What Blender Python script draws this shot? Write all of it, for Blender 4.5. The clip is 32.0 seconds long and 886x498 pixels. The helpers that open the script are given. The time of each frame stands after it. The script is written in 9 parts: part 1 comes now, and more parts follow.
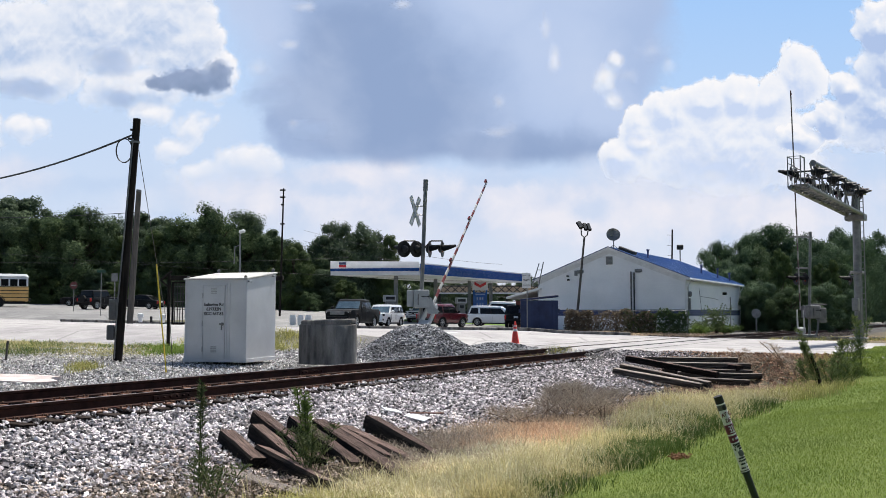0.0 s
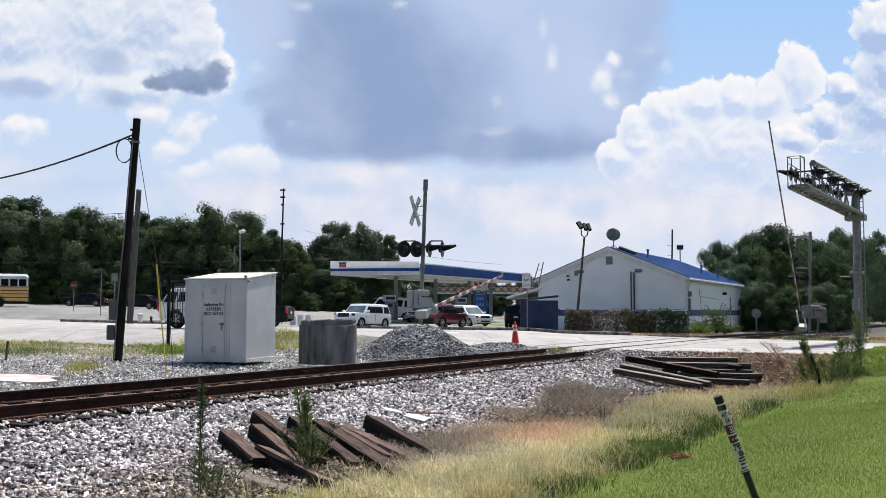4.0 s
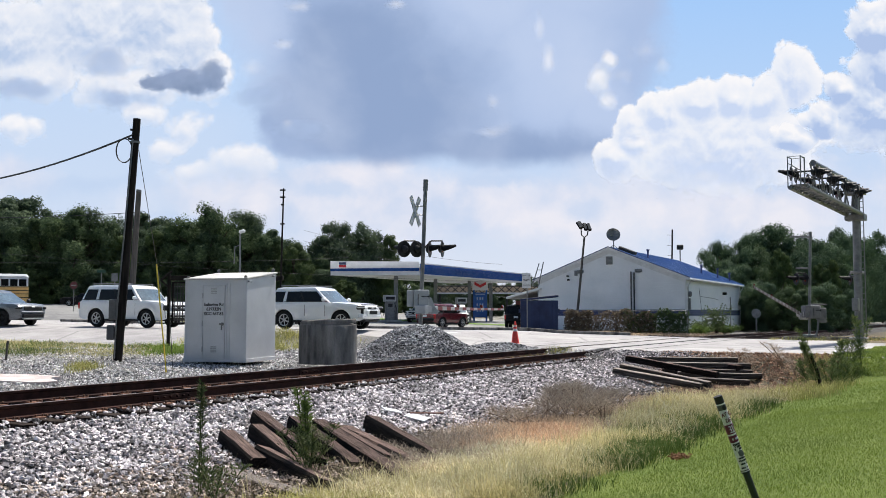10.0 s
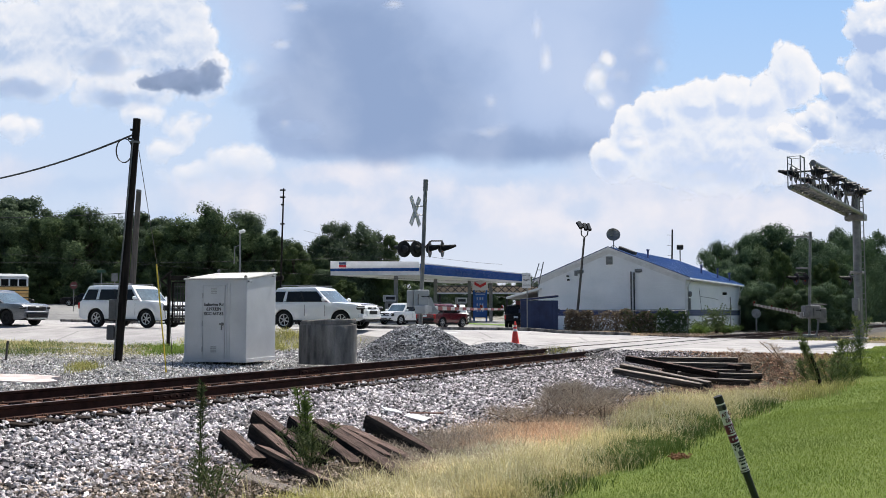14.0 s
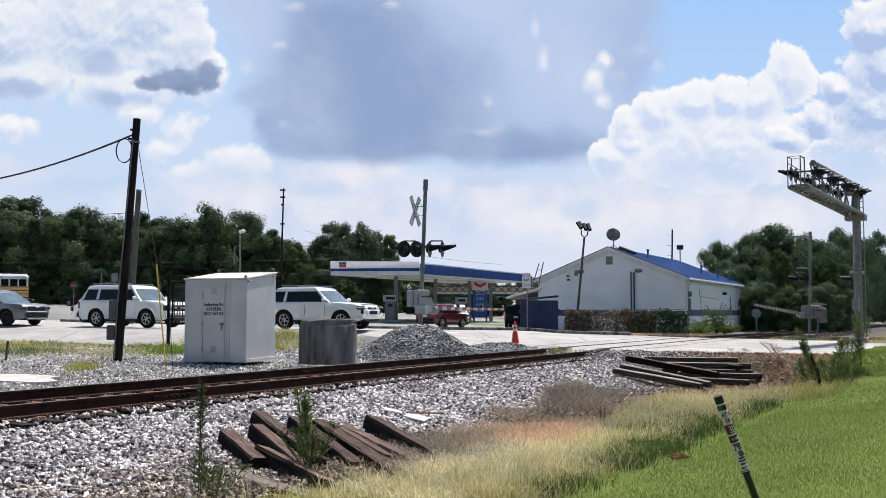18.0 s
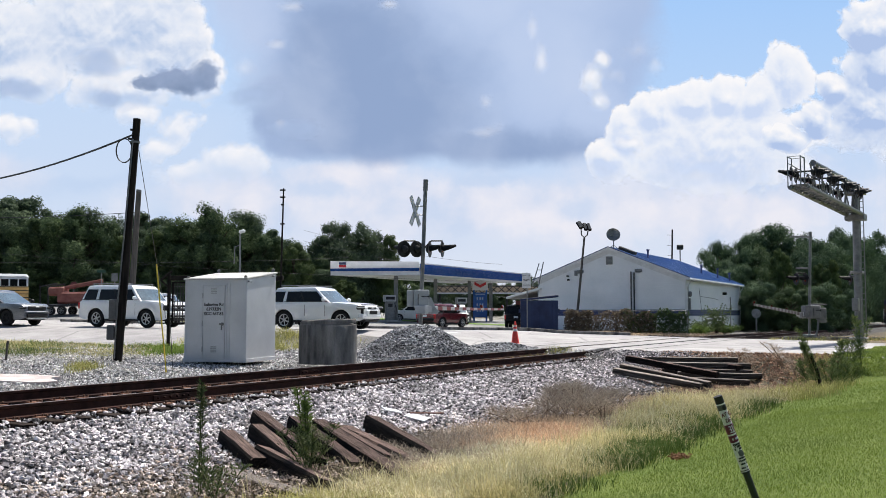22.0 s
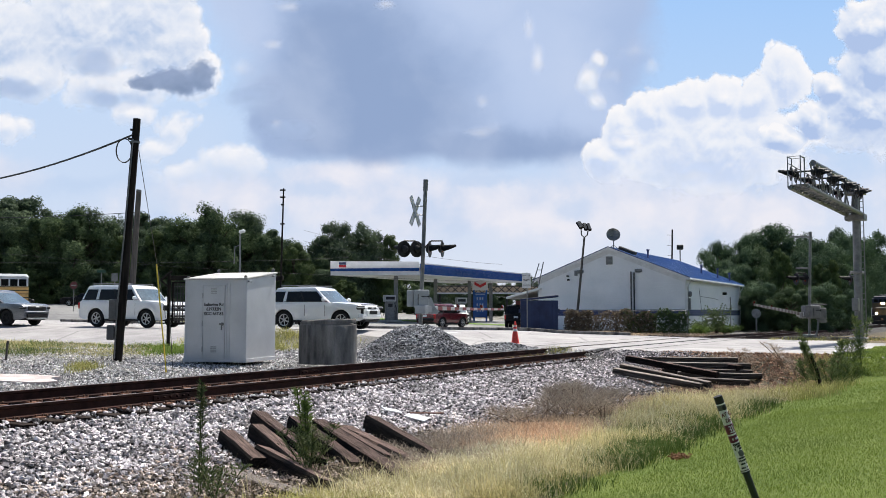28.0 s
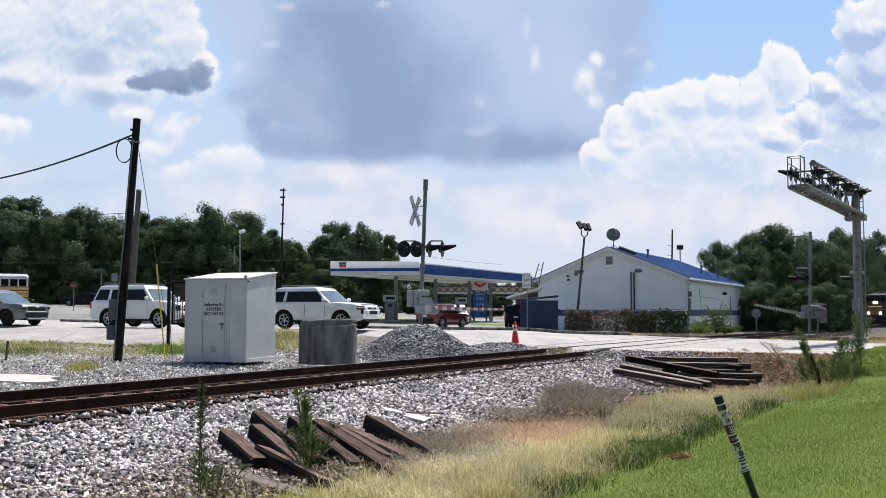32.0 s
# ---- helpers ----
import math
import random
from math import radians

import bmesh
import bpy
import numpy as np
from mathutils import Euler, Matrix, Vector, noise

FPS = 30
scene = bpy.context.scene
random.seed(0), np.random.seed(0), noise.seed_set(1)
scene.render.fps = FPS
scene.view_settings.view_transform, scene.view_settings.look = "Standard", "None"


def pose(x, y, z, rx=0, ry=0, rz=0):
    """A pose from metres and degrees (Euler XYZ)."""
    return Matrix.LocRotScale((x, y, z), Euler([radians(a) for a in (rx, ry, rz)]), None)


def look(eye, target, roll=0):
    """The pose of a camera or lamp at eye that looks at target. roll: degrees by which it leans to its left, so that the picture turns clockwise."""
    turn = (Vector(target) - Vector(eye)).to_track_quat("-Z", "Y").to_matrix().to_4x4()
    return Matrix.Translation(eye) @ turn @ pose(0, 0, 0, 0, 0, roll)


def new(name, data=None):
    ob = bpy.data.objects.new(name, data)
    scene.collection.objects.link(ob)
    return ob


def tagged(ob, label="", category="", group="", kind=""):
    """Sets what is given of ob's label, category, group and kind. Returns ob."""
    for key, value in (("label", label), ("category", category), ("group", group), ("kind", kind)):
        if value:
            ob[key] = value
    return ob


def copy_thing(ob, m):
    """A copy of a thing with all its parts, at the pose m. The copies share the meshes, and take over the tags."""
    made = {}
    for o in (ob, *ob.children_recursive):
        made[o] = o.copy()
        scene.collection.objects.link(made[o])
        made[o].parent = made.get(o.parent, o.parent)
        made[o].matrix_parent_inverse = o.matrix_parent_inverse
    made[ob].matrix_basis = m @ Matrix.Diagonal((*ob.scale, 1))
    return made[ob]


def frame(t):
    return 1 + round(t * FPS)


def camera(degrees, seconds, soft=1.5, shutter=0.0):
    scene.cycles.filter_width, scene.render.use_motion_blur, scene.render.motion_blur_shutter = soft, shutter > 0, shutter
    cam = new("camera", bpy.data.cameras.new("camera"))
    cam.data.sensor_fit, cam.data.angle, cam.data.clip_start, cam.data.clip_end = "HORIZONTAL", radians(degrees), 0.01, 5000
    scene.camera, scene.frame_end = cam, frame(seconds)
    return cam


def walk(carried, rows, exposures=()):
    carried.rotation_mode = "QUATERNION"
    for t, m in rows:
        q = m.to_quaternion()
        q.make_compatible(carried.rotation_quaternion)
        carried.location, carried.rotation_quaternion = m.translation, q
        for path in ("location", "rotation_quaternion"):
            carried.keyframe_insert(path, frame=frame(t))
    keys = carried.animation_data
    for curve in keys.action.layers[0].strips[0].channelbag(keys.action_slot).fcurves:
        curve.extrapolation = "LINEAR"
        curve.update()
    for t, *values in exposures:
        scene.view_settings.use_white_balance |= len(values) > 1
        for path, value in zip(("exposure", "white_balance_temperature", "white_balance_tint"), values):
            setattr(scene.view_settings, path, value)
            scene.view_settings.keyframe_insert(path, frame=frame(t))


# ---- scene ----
# Camera on a tripod in the mown verge, 1.6 m above the lawn, 48 degrees wide.
cam = camera(48.26, 32.0, soft=0.45)
EYE = pose(0, 0, 1.6, 90 + 3.76, 0, 0)
walk(cam, [(0.0, EYE), (32.0, EYE)], exposures=[(0.0, 0.5), (32.0, 0.5)])

# ---- world, sun ----
SUN_ELEVATION, SUN_AZIMUTH = 62.0, 28.0      # azimuth: degrees to the right of the view
world = bpy.data.worlds.new("sky")
scene.world = world
world.use_nodes = True
wn = world.node_tree.nodes
sky = wn.new("ShaderNodeTexSky")
sky.sky_type, sky.sun_disc = "NISHITA", False
sky.sun_elevation, sky.sun_rotation = radians(SUN_ELEVATION), radians(SUN_AZIMUTH)
world.node_tree.links.new(sky.outputs[0], wn["Background"].inputs[0])
wn["Background"].inputs[1].default_value = 0.085
sun = new("sun", bpy.data.lights.new("sun", "SUN"))
sun.data.energy, sun.data.angle, sun.data.color = 5.0, radians(0.5), (1.0, 0.95, 0.87)
_e, _a = radians(SUN_ELEVATION), radians(SUN_AZIMUTH)
SUN_WAY = Vector((math.sin(_a) * math.cos(_e), math.cos(_a) * math.cos(_e), math.sin(_e)))
sun.matrix_world = look(SUN_WAY * 100, (0, 0, 0))

# ---- plan: track line, road line, ground heights ----
THETA = radians(28.5)
U = Vector((math.sin(THETA), math.cos(THETA)))      # along the track, away
N = Vector((math.cos(THETA), -math.sin(THETA)))     # across the track, towards the verge; also along the road
C0 = Vector((-6.86, 14.19))                          # a point on the track's centre line


def sq(x, y):
    dx, dy = x - C0.x, y - C0.y
    return dx * U.x + dy * U.y, dx * N.x + dy * N.y


def xy(s, q):
    return C0.x + s * U.x + q * N.x, C0.y + s * U.y + q * N.y


def ramp(v, table):
    if v <= table[0][0]:
        return table[0][1]
    for (a, za), (b, zb) in zip(table, table[1:]):
        if v <= b:
            k = (v - a) / (b - a)
            return za + (zb - za) * k
    return table[-1][1]


def mixstep(a, b, v):
    k = min(1.0, max(0.0, (v - a) / (b - a)))
    return k * k * (3 - 2 * k)


def rail_z(s):
    """Height of the near rail's top: level, then falling gently beyond the road."""
    return 0.32 - max(0.0, s - 45) * 0.0035


ROAD_NEAR, ROAD_FAR = 24.0, 43.0
VERGE = [(-60, 0.9), (-30, 0.58), (-20, 0.5), (-11, 0.40), (-6, 0.24), (-3, 0.08), (-1.5, 0.07), (1.5, 0.03), (4.4, -0.52), (6.5, -0.6), (8.8, -0.5), (11, -0.18), (14, 0.0), (24, 0.1), (60, 0.3)]
CROSSING = [(-60, 1.6), (-32, 1.12), (-22, 0.95), (-10, 0.92), (-4, 0.44), (-1.2, 0.37), (1.2, 0.33), (5, 0.3), (14, 0.3), (60, 0.4)]
BEYOND = [(-80, 2.3), (-50, 1.6), (-36, 1.0), (-24, 0.62), (-16, 0.5), (-8, 0.36), (-2, 0.1), (2, 0.05), (5, 0.0), (20, 0.1), (60, 0.2)]


def ground_z(x, y):
    s, q = sq(x, y)
    a, b, c = ramp(q, VERGE), ramp(q, CROSSING), ramp(q, BEYOND)
    b -= 0.28 * mixstep(28, 42, s) * mixstep(-3, -9, q)
    if -1.6 < q < 1.6 or s > 45:
        c += rail_z(s) - 0.32
    z = a + (b - a) * mixstep(ROAD_NEAR - 2.6 + 1.4 * (1 - mixstep(1.2, 2.6, abs(q))) - 4.5 * mixstep(-8, -14, q), ROAD_NEAR - 0.2, s)
    z += (c - z) * mixstep(ROAD_FAR + 0.2, ROAD_FAR + 4, s)
    return z + 0.6 * mixstep(80, 120, y) * mixstep(10, -30, x)


def on(x, y, dz=0.0):
    return Vector((x, y, ground_z(x, y) + dz))


# ---- materials ----
def tree_of(name):
    m = bpy.data.materials.new(name)
    m.use_nodes = True
    return m, m.node_tree.nodes, m.node_tree.links, m.node_tree.nodes["Principled BSDF"]


def noise_node(nodes, links, vec, scale, detail=4.0, rough=0.55):
    n = nodes.new("ShaderNodeTexNoise")
    n.inputs["Scale"].default_value, n.inputs["Detail"].default_value, n.inputs["Roughness"].default_value = scale, detail, rough
    if vec is not None:
        links.new(vec, n.inputs["Vector"])
    return n.outputs["Fac"]


def ramp_node(nodes, links, fac, stops):
    r = nodes.new("ShaderNodeValToRGB")
    el = r.color_ramp.elements
    while len(el) < len(stops):
        el.new(0.5)
    for e, (p, c) in zip(el, stops):
        e.position, e.color = p, (*c, 1)
    links.new(fac, r.inputs[0])
    return r.outputs[0]


def blend_node(nodes, links, fac, a, b, kind="MIX"):
    m = nodes.new("ShaderNodeMix")
    m.data_type, m.blend_type = "RGBA", kind
    for value, slot in ((fac, 0), (a, 6), (b, 7)):
        if isinstance(value, bpy.types.NodeSocket):
            links.new(value, m.inputs[slot])
        elif isinstance(value, tuple):
            m.inputs[slot].default_value = (*value, 1)
        else:
            m.inputs[slot].default_value = value
    return m.outputs[2]


def maths(nodes, links, op, a, b=0.0, clamp=False):
    m = nodes.new("ShaderNodeMath")
    m.operation, m.use_clamp = op, clamp
    for value, slot in ((a, 0), (b, 1)):
        if isinstance(value, bpy.types.NodeSocket):
            links.new(value, m.inputs[slot])
        else:
            m.inputs[slot].default_value = value
    return m.outputs[0]


def mat(name, a, b, rough=0.6, metal=0.0, big=3.0, fine=40.0, bump=0.15, depth=0.01, stretch=(1, 1, 1), coat=0.0, vary=0.0, island=False, spread=0.3, gloss=0.5, fleck=1.0):
    """Colour a to b by a coarse noise, grain by a fine one, and a fine relief. vary: how much single pieces differ in tone."""
    m, nodes, links, p = tree_of(name)
    tc = nodes.new("ShaderNodeTexCoord")
    mp = nodes.new("ShaderNodeMapping")
    mp.inputs["Scale"].default_value = stretch
    links.new(tc.outputs["Object"], mp.inputs[0])
    v = mp.outputs[0]
    coarse, grain = noise_node(nodes, links, v, big), noise_node(nodes, links, v, fine, 3)
    col = ramp_node(nodes, links, coarse, [(0.5 - spread / 2, a), (0.5 + spread / 2, b)])
    tone = ramp_node(nodes, links, grain, [(0.3, (1 - 0.22 * fleck,) * 3), (0.7, (1 + 0.12 * fleck,) * 3)])
    col = blend_node(nodes, links, 1.0, col, tone, "MULTIPLY")
    if vary:
        if island:
            rnd = nodes.new("ShaderNodeNewGeometry").outputs["Random Per Island"]
        else:
            rnd = nodes.new("ShaderNodeObjectInfo").outputs["Random"]
        shade = ramp_node(nodes, links, rnd, [(0.0, (1 - vary,) * 3), (1.0, (1 + vary,) * 3)])
        col = blend_node(nodes, links, 1.0, col, shade, "MULTIPLY")
    links.new(col, p.inputs["Base Color"])
    rr = ramp_node(nodes, links, grain, [(0.3, (max(0.03, rough - 0.08),) * 3), (0.7, (min(1, rough + 0.08),) * 3)])
    links.new(rr, p.inputs["Roughness"])
    p.inputs["Metallic"].default_value = metal
    p.inputs["Specular IOR Level"].default_value = 0.12 if rough >= 0.74 else gloss
    p.inputs["Coat Weight"].default_value = coat
    p.inputs["Coat Roughness"].default_value = 0.08
    if bump:
        bn = nodes.new("ShaderNodeBump")
        bn.inputs["Strength"].default_value, bn.inputs["Distance"].default_value = bump, depth
        links.new(grain, bn.inputs["Height"])
        links.new(bn.outputs[0], p.inputs["Normal"])
    return m


def glow(name, colour, strength):
    m, nodes, links, p = tree_of(name)
    p.inputs["Base Color"].default_value = (*colour, 1)
    p.inputs["Emission Color"].default_value = (*colour, 1)
    p.inputs["Emission Strength"].default_value = strength
    return m


def leafy(name, a, b, c, even=0.0):
    """Leaves: tone differs from leaf to leaf; a little light passes through."""
    m, nodes, links, p = tree_of(name)
    rnd = nodes.new("ShaderNodeNewGeometry").outputs["Random Per Island"]
    pos = nodes.new("ShaderNodeNewGeometry").outputs["Position"]
    patch = noise_node(nodes, links, pos, 0.35, 2)
    col = ramp_node(nodes, links, rnd, [(0.0, a), (0.6, b), (1.0, c)])
    tone = ramp_node(nodes, links, patch, [(0.35, (0.7 + 0.3 * even, 0.75 + 0.25 * even, 0.75 + 0.25 * even)), (0.65, (1.2 - 0.2 * even, 1.2 - 0.2 * even, 1.05))])
    col = blend_node(nodes, links, 1.0, col, tone, "MULTIPLY")
    links.new(col, p.inputs["Base Color"])
    p.inputs["Roughness"].default_value = 0.75
    p.inputs["Specular IOR Level"].default_value = 0.12
    tr = nodes.new("ShaderNodeBsdfTranslucent")
    links.new(col, tr.inputs[0])
    mx = nodes.new("ShaderNodeMixShader")
    mx.inputs[0].default_value = 0.28
    links.new(p.outputs[0], mx.inputs[1])
    links.new(tr.outputs[0], mx.inputs[2])
    links.new(mx.outputs[0], nodes["Material Output"].inputs[0])
    return m


M_STONE = mat("ballast_stone", (0.375, 0.345, 0.346), (0.64, 0.597, 0.600), 0.9, big=0.9, fine=90, bump=0.3, vary=0.92, island=True)
M_GRAVEL = mat("dusty_gravel", (0.44, 0.425, 0.42), (0.64, 0.62, 0.61), 0.9, big=0.7, fine=90, bump=0.3, vary=0.8, island=True)
M_STONE_TAN = mat("soil_stained_ballast", (0.20, 0.155, 0.125), (0.44, 0.37, 0.32), 0.9, big=1.2, fine=90, bump=0.3, vary=0.8, island=True)
M_STONE_DULL = mat("dull_ballast", (0.13, 0.118, 0.112), (0.30, 0.28, 0.27), 0.9, big=1.2, fine=90, bump=0.3, vary=0.8, island=True)
M_STONE_DARK = mat("pile_stone", (0.17, 0.17, 0.175), (0.38, 0.38, 0.39), 0.85, big=2.0, fine=90, bump=0.3, vary=0.9, island=True)
M_RAIL = mat("rail_rust", (0.024, 0.011, 0.009), (0.055, 0.024, 0.018), 0.75, 0.0, big=3, fine=60, bump=0.3)
M_RAIL_TOP = mat("rail_head_worn", (0.13, 0.10, 0.09), (0.22, 0.175, 0.16), 0.45, 0.4, big=2, fine=50, bump=0.05, stretch=(1, 1, 1))
M_RUST = mat("rusty_iron", (0.11, 0.055, 0.038), (0.22, 0.12, 0.085), 0.85, big=6, fine=70, bump=0.3)
M_TIE = mat("weathered_tie", (0.012, 0.009, 0.008), (0.045, 0.033, 0.027), 0.95, big=3, fine=30, bump=0.6, depth=0.02, stretch=(0.5, 6, 6), vary=0.3)
# Old ties: weathered tops; creosoted sides, darkened further to carry their shade.
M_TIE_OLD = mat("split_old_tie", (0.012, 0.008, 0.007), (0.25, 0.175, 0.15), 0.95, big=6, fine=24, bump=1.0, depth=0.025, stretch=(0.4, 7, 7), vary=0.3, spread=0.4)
M_TIE_SIDE = mat("creosoted_shaded_tie_side", (0.004, 0.0035, 0.0035), (0.022, 0.017, 0.015), 0.9, big=4, fine=30, bump=0.8, depth=0.02, stretch=(0.4, 6, 6), vary=0.3)
M_TIE_SIDE_GREY = mat("weathered_shaded_tie_side", (0.02, 0.018, 0.016), (0.10, 0.088, 0.078), 0.9, big=4, fine=30, bump=0.8, depth=0.02, stretch=(0.4, 6, 6), vary=0.3)
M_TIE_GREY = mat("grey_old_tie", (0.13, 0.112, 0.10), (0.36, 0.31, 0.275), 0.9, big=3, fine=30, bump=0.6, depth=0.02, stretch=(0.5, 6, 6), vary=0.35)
M_SILVER = mat("silver_paint", (0.54, 0.55, 0.57), (0.62, 0.63, 0.65), 0.45, 0.3, big=1.2, fine=80, bump=0.04, fleck=0.35)
M_SILVER_DIRTY = mat("dusty_silver_paint", (0.36, 0.37, 0.38), (0.46, 0.47, 0.48), 0.5, 0.3, big=2.2, fine=60, bump=0.06)
M_GALV = mat("galvanised_steel", (0.155, 0.158, 0.16), (0.225, 0.228, 0.23), 0.5, 0.4, big=4, fine=50, bump=0.06)
M_ALU = mat("aluminium", (0.14, 0.143, 0.148), (0.21, 0.214, 0.22), 0.5, 0.3, big=4, fine=60, bump=0.03)
M_BLACK = mat("black_paint", (0.012, 0.012, 0.013), (0.025, 0.025, 0.027), 0.5, big=5, fine=60, bump=0.05, gloss=0.3)
M_RUBBER = mat("rubber", (0.014, 0.014, 0.014), (0.028, 0.027, 0.026), 0.8, big=8, fine=80, bump=0.1)
M_POLE = mat("dark_pole_wood", (0.012, 0.010, 0.009), (0.030, 0.025, 0.022), 0.9, big=2, fine=25, bump=0.5, depth=0.02, stretch=(6, 6, 0.6))
M_POLE_GREY = mat("grey_pole_wood", (0.075, 0.07, 0.065), (0.12, 0.11, 0.10), 0.9, big=2, fine=25, bump=0.5, depth=0.02, stretch=(6, 6, 0.6))
M_CONCRETE = mat("weathered_concrete", (0.05, 0.047, 0.045), (0.30, 0.285, 0.27), 0.9, big=1.6, fine=50, bump=0.3, stretch=(2.2, 2.2, 0.5), spread=0.4)
M_CONCRETE_PALE = mat("pale_concrete", (0.42, 0.41, 0.40), (0.58, 0.57, 0.55), 0.9, big=1.5, fine=40, bump=0.2)
M_KERB = mat("kerb_concrete", (0.30, 0.29, 0.28), (0.42, 0.41, 0.39), 0.9, big=1.5, fine=40, bump=0.2)
M_ORANGE = mat("cone_orange", (0.76, 0.05, 0.035), (0.86, 0.075, 0.05), 0.5, big=6, fine=60, bump=0.05)
M_REFLECT = mat("white_sheeting", (0.68, 0.67, 0.66), (0.8, 0.79, 0.78), 0.45, big=6, fine=60, bump=0.02)
M_RED_SHEET = mat("red_sheeting", (0.17, 0.014, 0.018), (0.23, 0.02, 0.025), 0.45, big=6, fine=60, bump=0.02)
M_WHITE_SIGN = mat("white_sign", (0.62, 0.62, 0.62), (0.76, 0.76, 0.76), 0.5, big=4, fine=60, bump=0.02)
M_INK = mat("black_ink", (0.01, 0.01, 0.01), (0.02, 0.02, 0.02), 0.6, big=5, fine=50, bump=0)
M_YELLOW = mat("yellow_plastic", (0.65, 0.48, 0.03), (0.75, 0.57, 0.06), 0.5, big=6, fine=60, bump=0.03)
M_BLUE = mat("canopy_blue", (0.02, 0.09, 0.35), (0.03, 0.115, 0.41), 0.22, big=1.5, fine=40, bump=0.02, fleck=0.35)
M_WHITE = mat("white_panel", (0.58, 0.59, 0.61), (0.66, 0.67, 0.69), 0.4, big=1.5, fine=40, bump=0.02, fleck=0.35)
M_RED = mat("sign_red", (0.55, 0.02, 0.03), (0.65, 0.03, 0.04), 0.4, big=3, fine=40, bump=0.02)
M_SIDING = mat("white_siding", (0.78, 0.79, 0.80), (0.86, 0.86, 0.87), 0.6, big=0.6, fine=30, bump=0.05, fleck=0.35)
M_CHIP = mat("brown_chips", (0.20, 0.12, 0.08), (0.40, 0.27, 0.19), 0.9, big=1.2, fine=60, bump=0.2, vary=0.5, island=True)
M_BOX_GREY = mat("dark_grey_box", (0.07, 0.07, 0.072), (0.11, 0.11, 0.112), 0.6, big=4, fine=60, bump=0.03)
# Faded sign red, taken darker for the trees' shade over it.
M_SIGN_FADED_SHADED = mat("faded_shaded_red_sign", (0.09, 0.02, 0.02), (0.13, 0.035, 0.03), 0.6, big=4, fine=40, bump=0.02)
M_FADED_WHITE = mat("faded_white_stripe", (0.20, 0.19, 0.18), (0.27, 0.26, 0.25), 0.6, big=5, fine=40, bump=0.02)
M_FADED_RED = mat("faded_red_stripe", (0.075, 0.05, 0.05), (0.11, 0.07, 0.07), 0.6, big=5, fine=40, bump=0.02)
M_TRIM = mat("white_trim", (0.66, 0.66, 0.66), (0.78, 0.78, 0.78), 0.5, big=2, fine=30, bump=0.03, fleck=0.35)
M_STRIPE = mat("navy_stripe", (0.03, 0.045, 0.13), (0.05, 0.065, 0.17), 0.6, big=2, fine=30, bump=0.03)
M_ROOF = mat("blue_metal_roof", (0.12, 0.21, 0.42), (0.155, 0.255, 0.48), 0.36, 0.2, big=0.8, fine=30, bump=0.03, fleck=0.35)
M_DUMPSTER = mat("navy_steel", (0.006, 0.015, 0.06), (0.012, 0.026, 0.09), 0.6, 0.0, big=2, fine=40, bump=0.08, fleck=0.35)
M_BROWN = mat("brown_wall", (0.12, 0.04, 0.03), (0.2, 0.065, 0.05), 0.7, big=2, fine=40, bump=0.05)
M_LATTICE = mat("ochre_lattice", (0.40, 0.29, 0.19), (0.50, 0.38, 0.26), 0.6, big=2, fine=40, bump=0.05)
M_GLASS = mat("tinted_glass", (0.004, 0.005, 0.006), (0.007, 0.008, 0.010), 0.06, 0.0, big=1, fine=10, bump=0, coat=0.0, gloss=0.22)
# Pale blue base colour paints in the sky's reflection, besides the glossy coat.
M_SHIELD = mat("windscreen", (0.06, 0.10, 0.13), (0.12, 0.18, 0.22), 0.06, 0.0, big=1, fine=10, bump=0, coat=1.0)
M_LAMP = mat("lamp_glass", (0.55, 0.56, 0.58), (0.75, 0.75, 0.76), 0.12, 0.3, big=20, fine=90, bump=0.1, coat=0.6)
M_TAIL = mat("tail_glass", (0.35, 0.01, 0.012), (0.5, 0.02, 0.02), 0.15, 0.0, big=20, fine=90, bump=0.05, coat=0.6)
M_LENS = mat("dark_red_lens", (0.10, 0.008, 0.008), (0.17, 0.015, 0.012), 0.2, big=20, fine=90, bump=0.1, coat=0.5)
M_BARK = mat("bark", (0.05, 0.04, 0.032), (0.10, 0.08, 0.065), 0.95, big=3, fine=20, bump=0.7, depth=0.03, stretch=(4, 4, 0.7))
M_LEAF = leafy("broad_leaves", (0.052, 0.080, 0.041), (0.080, 0.117, 0.058), (0.124, 0.168, 0.082))
M_LEAF_DARK = leafy("dark_leaves", (0.051, 0.075, 0.049), (0.080, 0.113, 0.070), (0.122, 0.162, 0.095))
# Distance haze of the right-hand wood is put into its leaf colour.
M_LEAF_HAZE = leafy("hazy_green_leaves", (0.054, 0.086, 0.052), (0.080, 0.124, 0.072), (0.116, 0.170, 0.098))
M_LEAF_OLIVE = leafy("olive_leaves", (0.058, 0.083, 0.032), (0.080, 0.114, 0.045), (0.115, 0.148, 0.062))
M_WEED = leafy("weed_leaves", (0.075, 0.12, 0.028), (0.13, 0.19, 0.05), (0.22, 0.28, 0.095))
M_VINE_BROWN = leafy("dead_vine", (0.115, 0.085, 0.067), (0.21, 0.16, 0.122), (0.33, 0.26, 0.20))
M_STRAW = leafy("dry_grass", (0.30, 0.255, 0.125), (0.60, 0.52, 0.285), (0.88, 0.79, 0.53))
M_STRAW_GREEN = leafy("half_dry_grass", (0.21, 0.21, 0.065), (0.40, 0.375, 0.14), (0.64, 0.58, 0.29))
M_STRAW_BROWN = leafy("brown_dead_grass", (0.29, 0.205, 0.155), (0.55, 0.40, 0.30), (0.80, 0.64, 0.50))
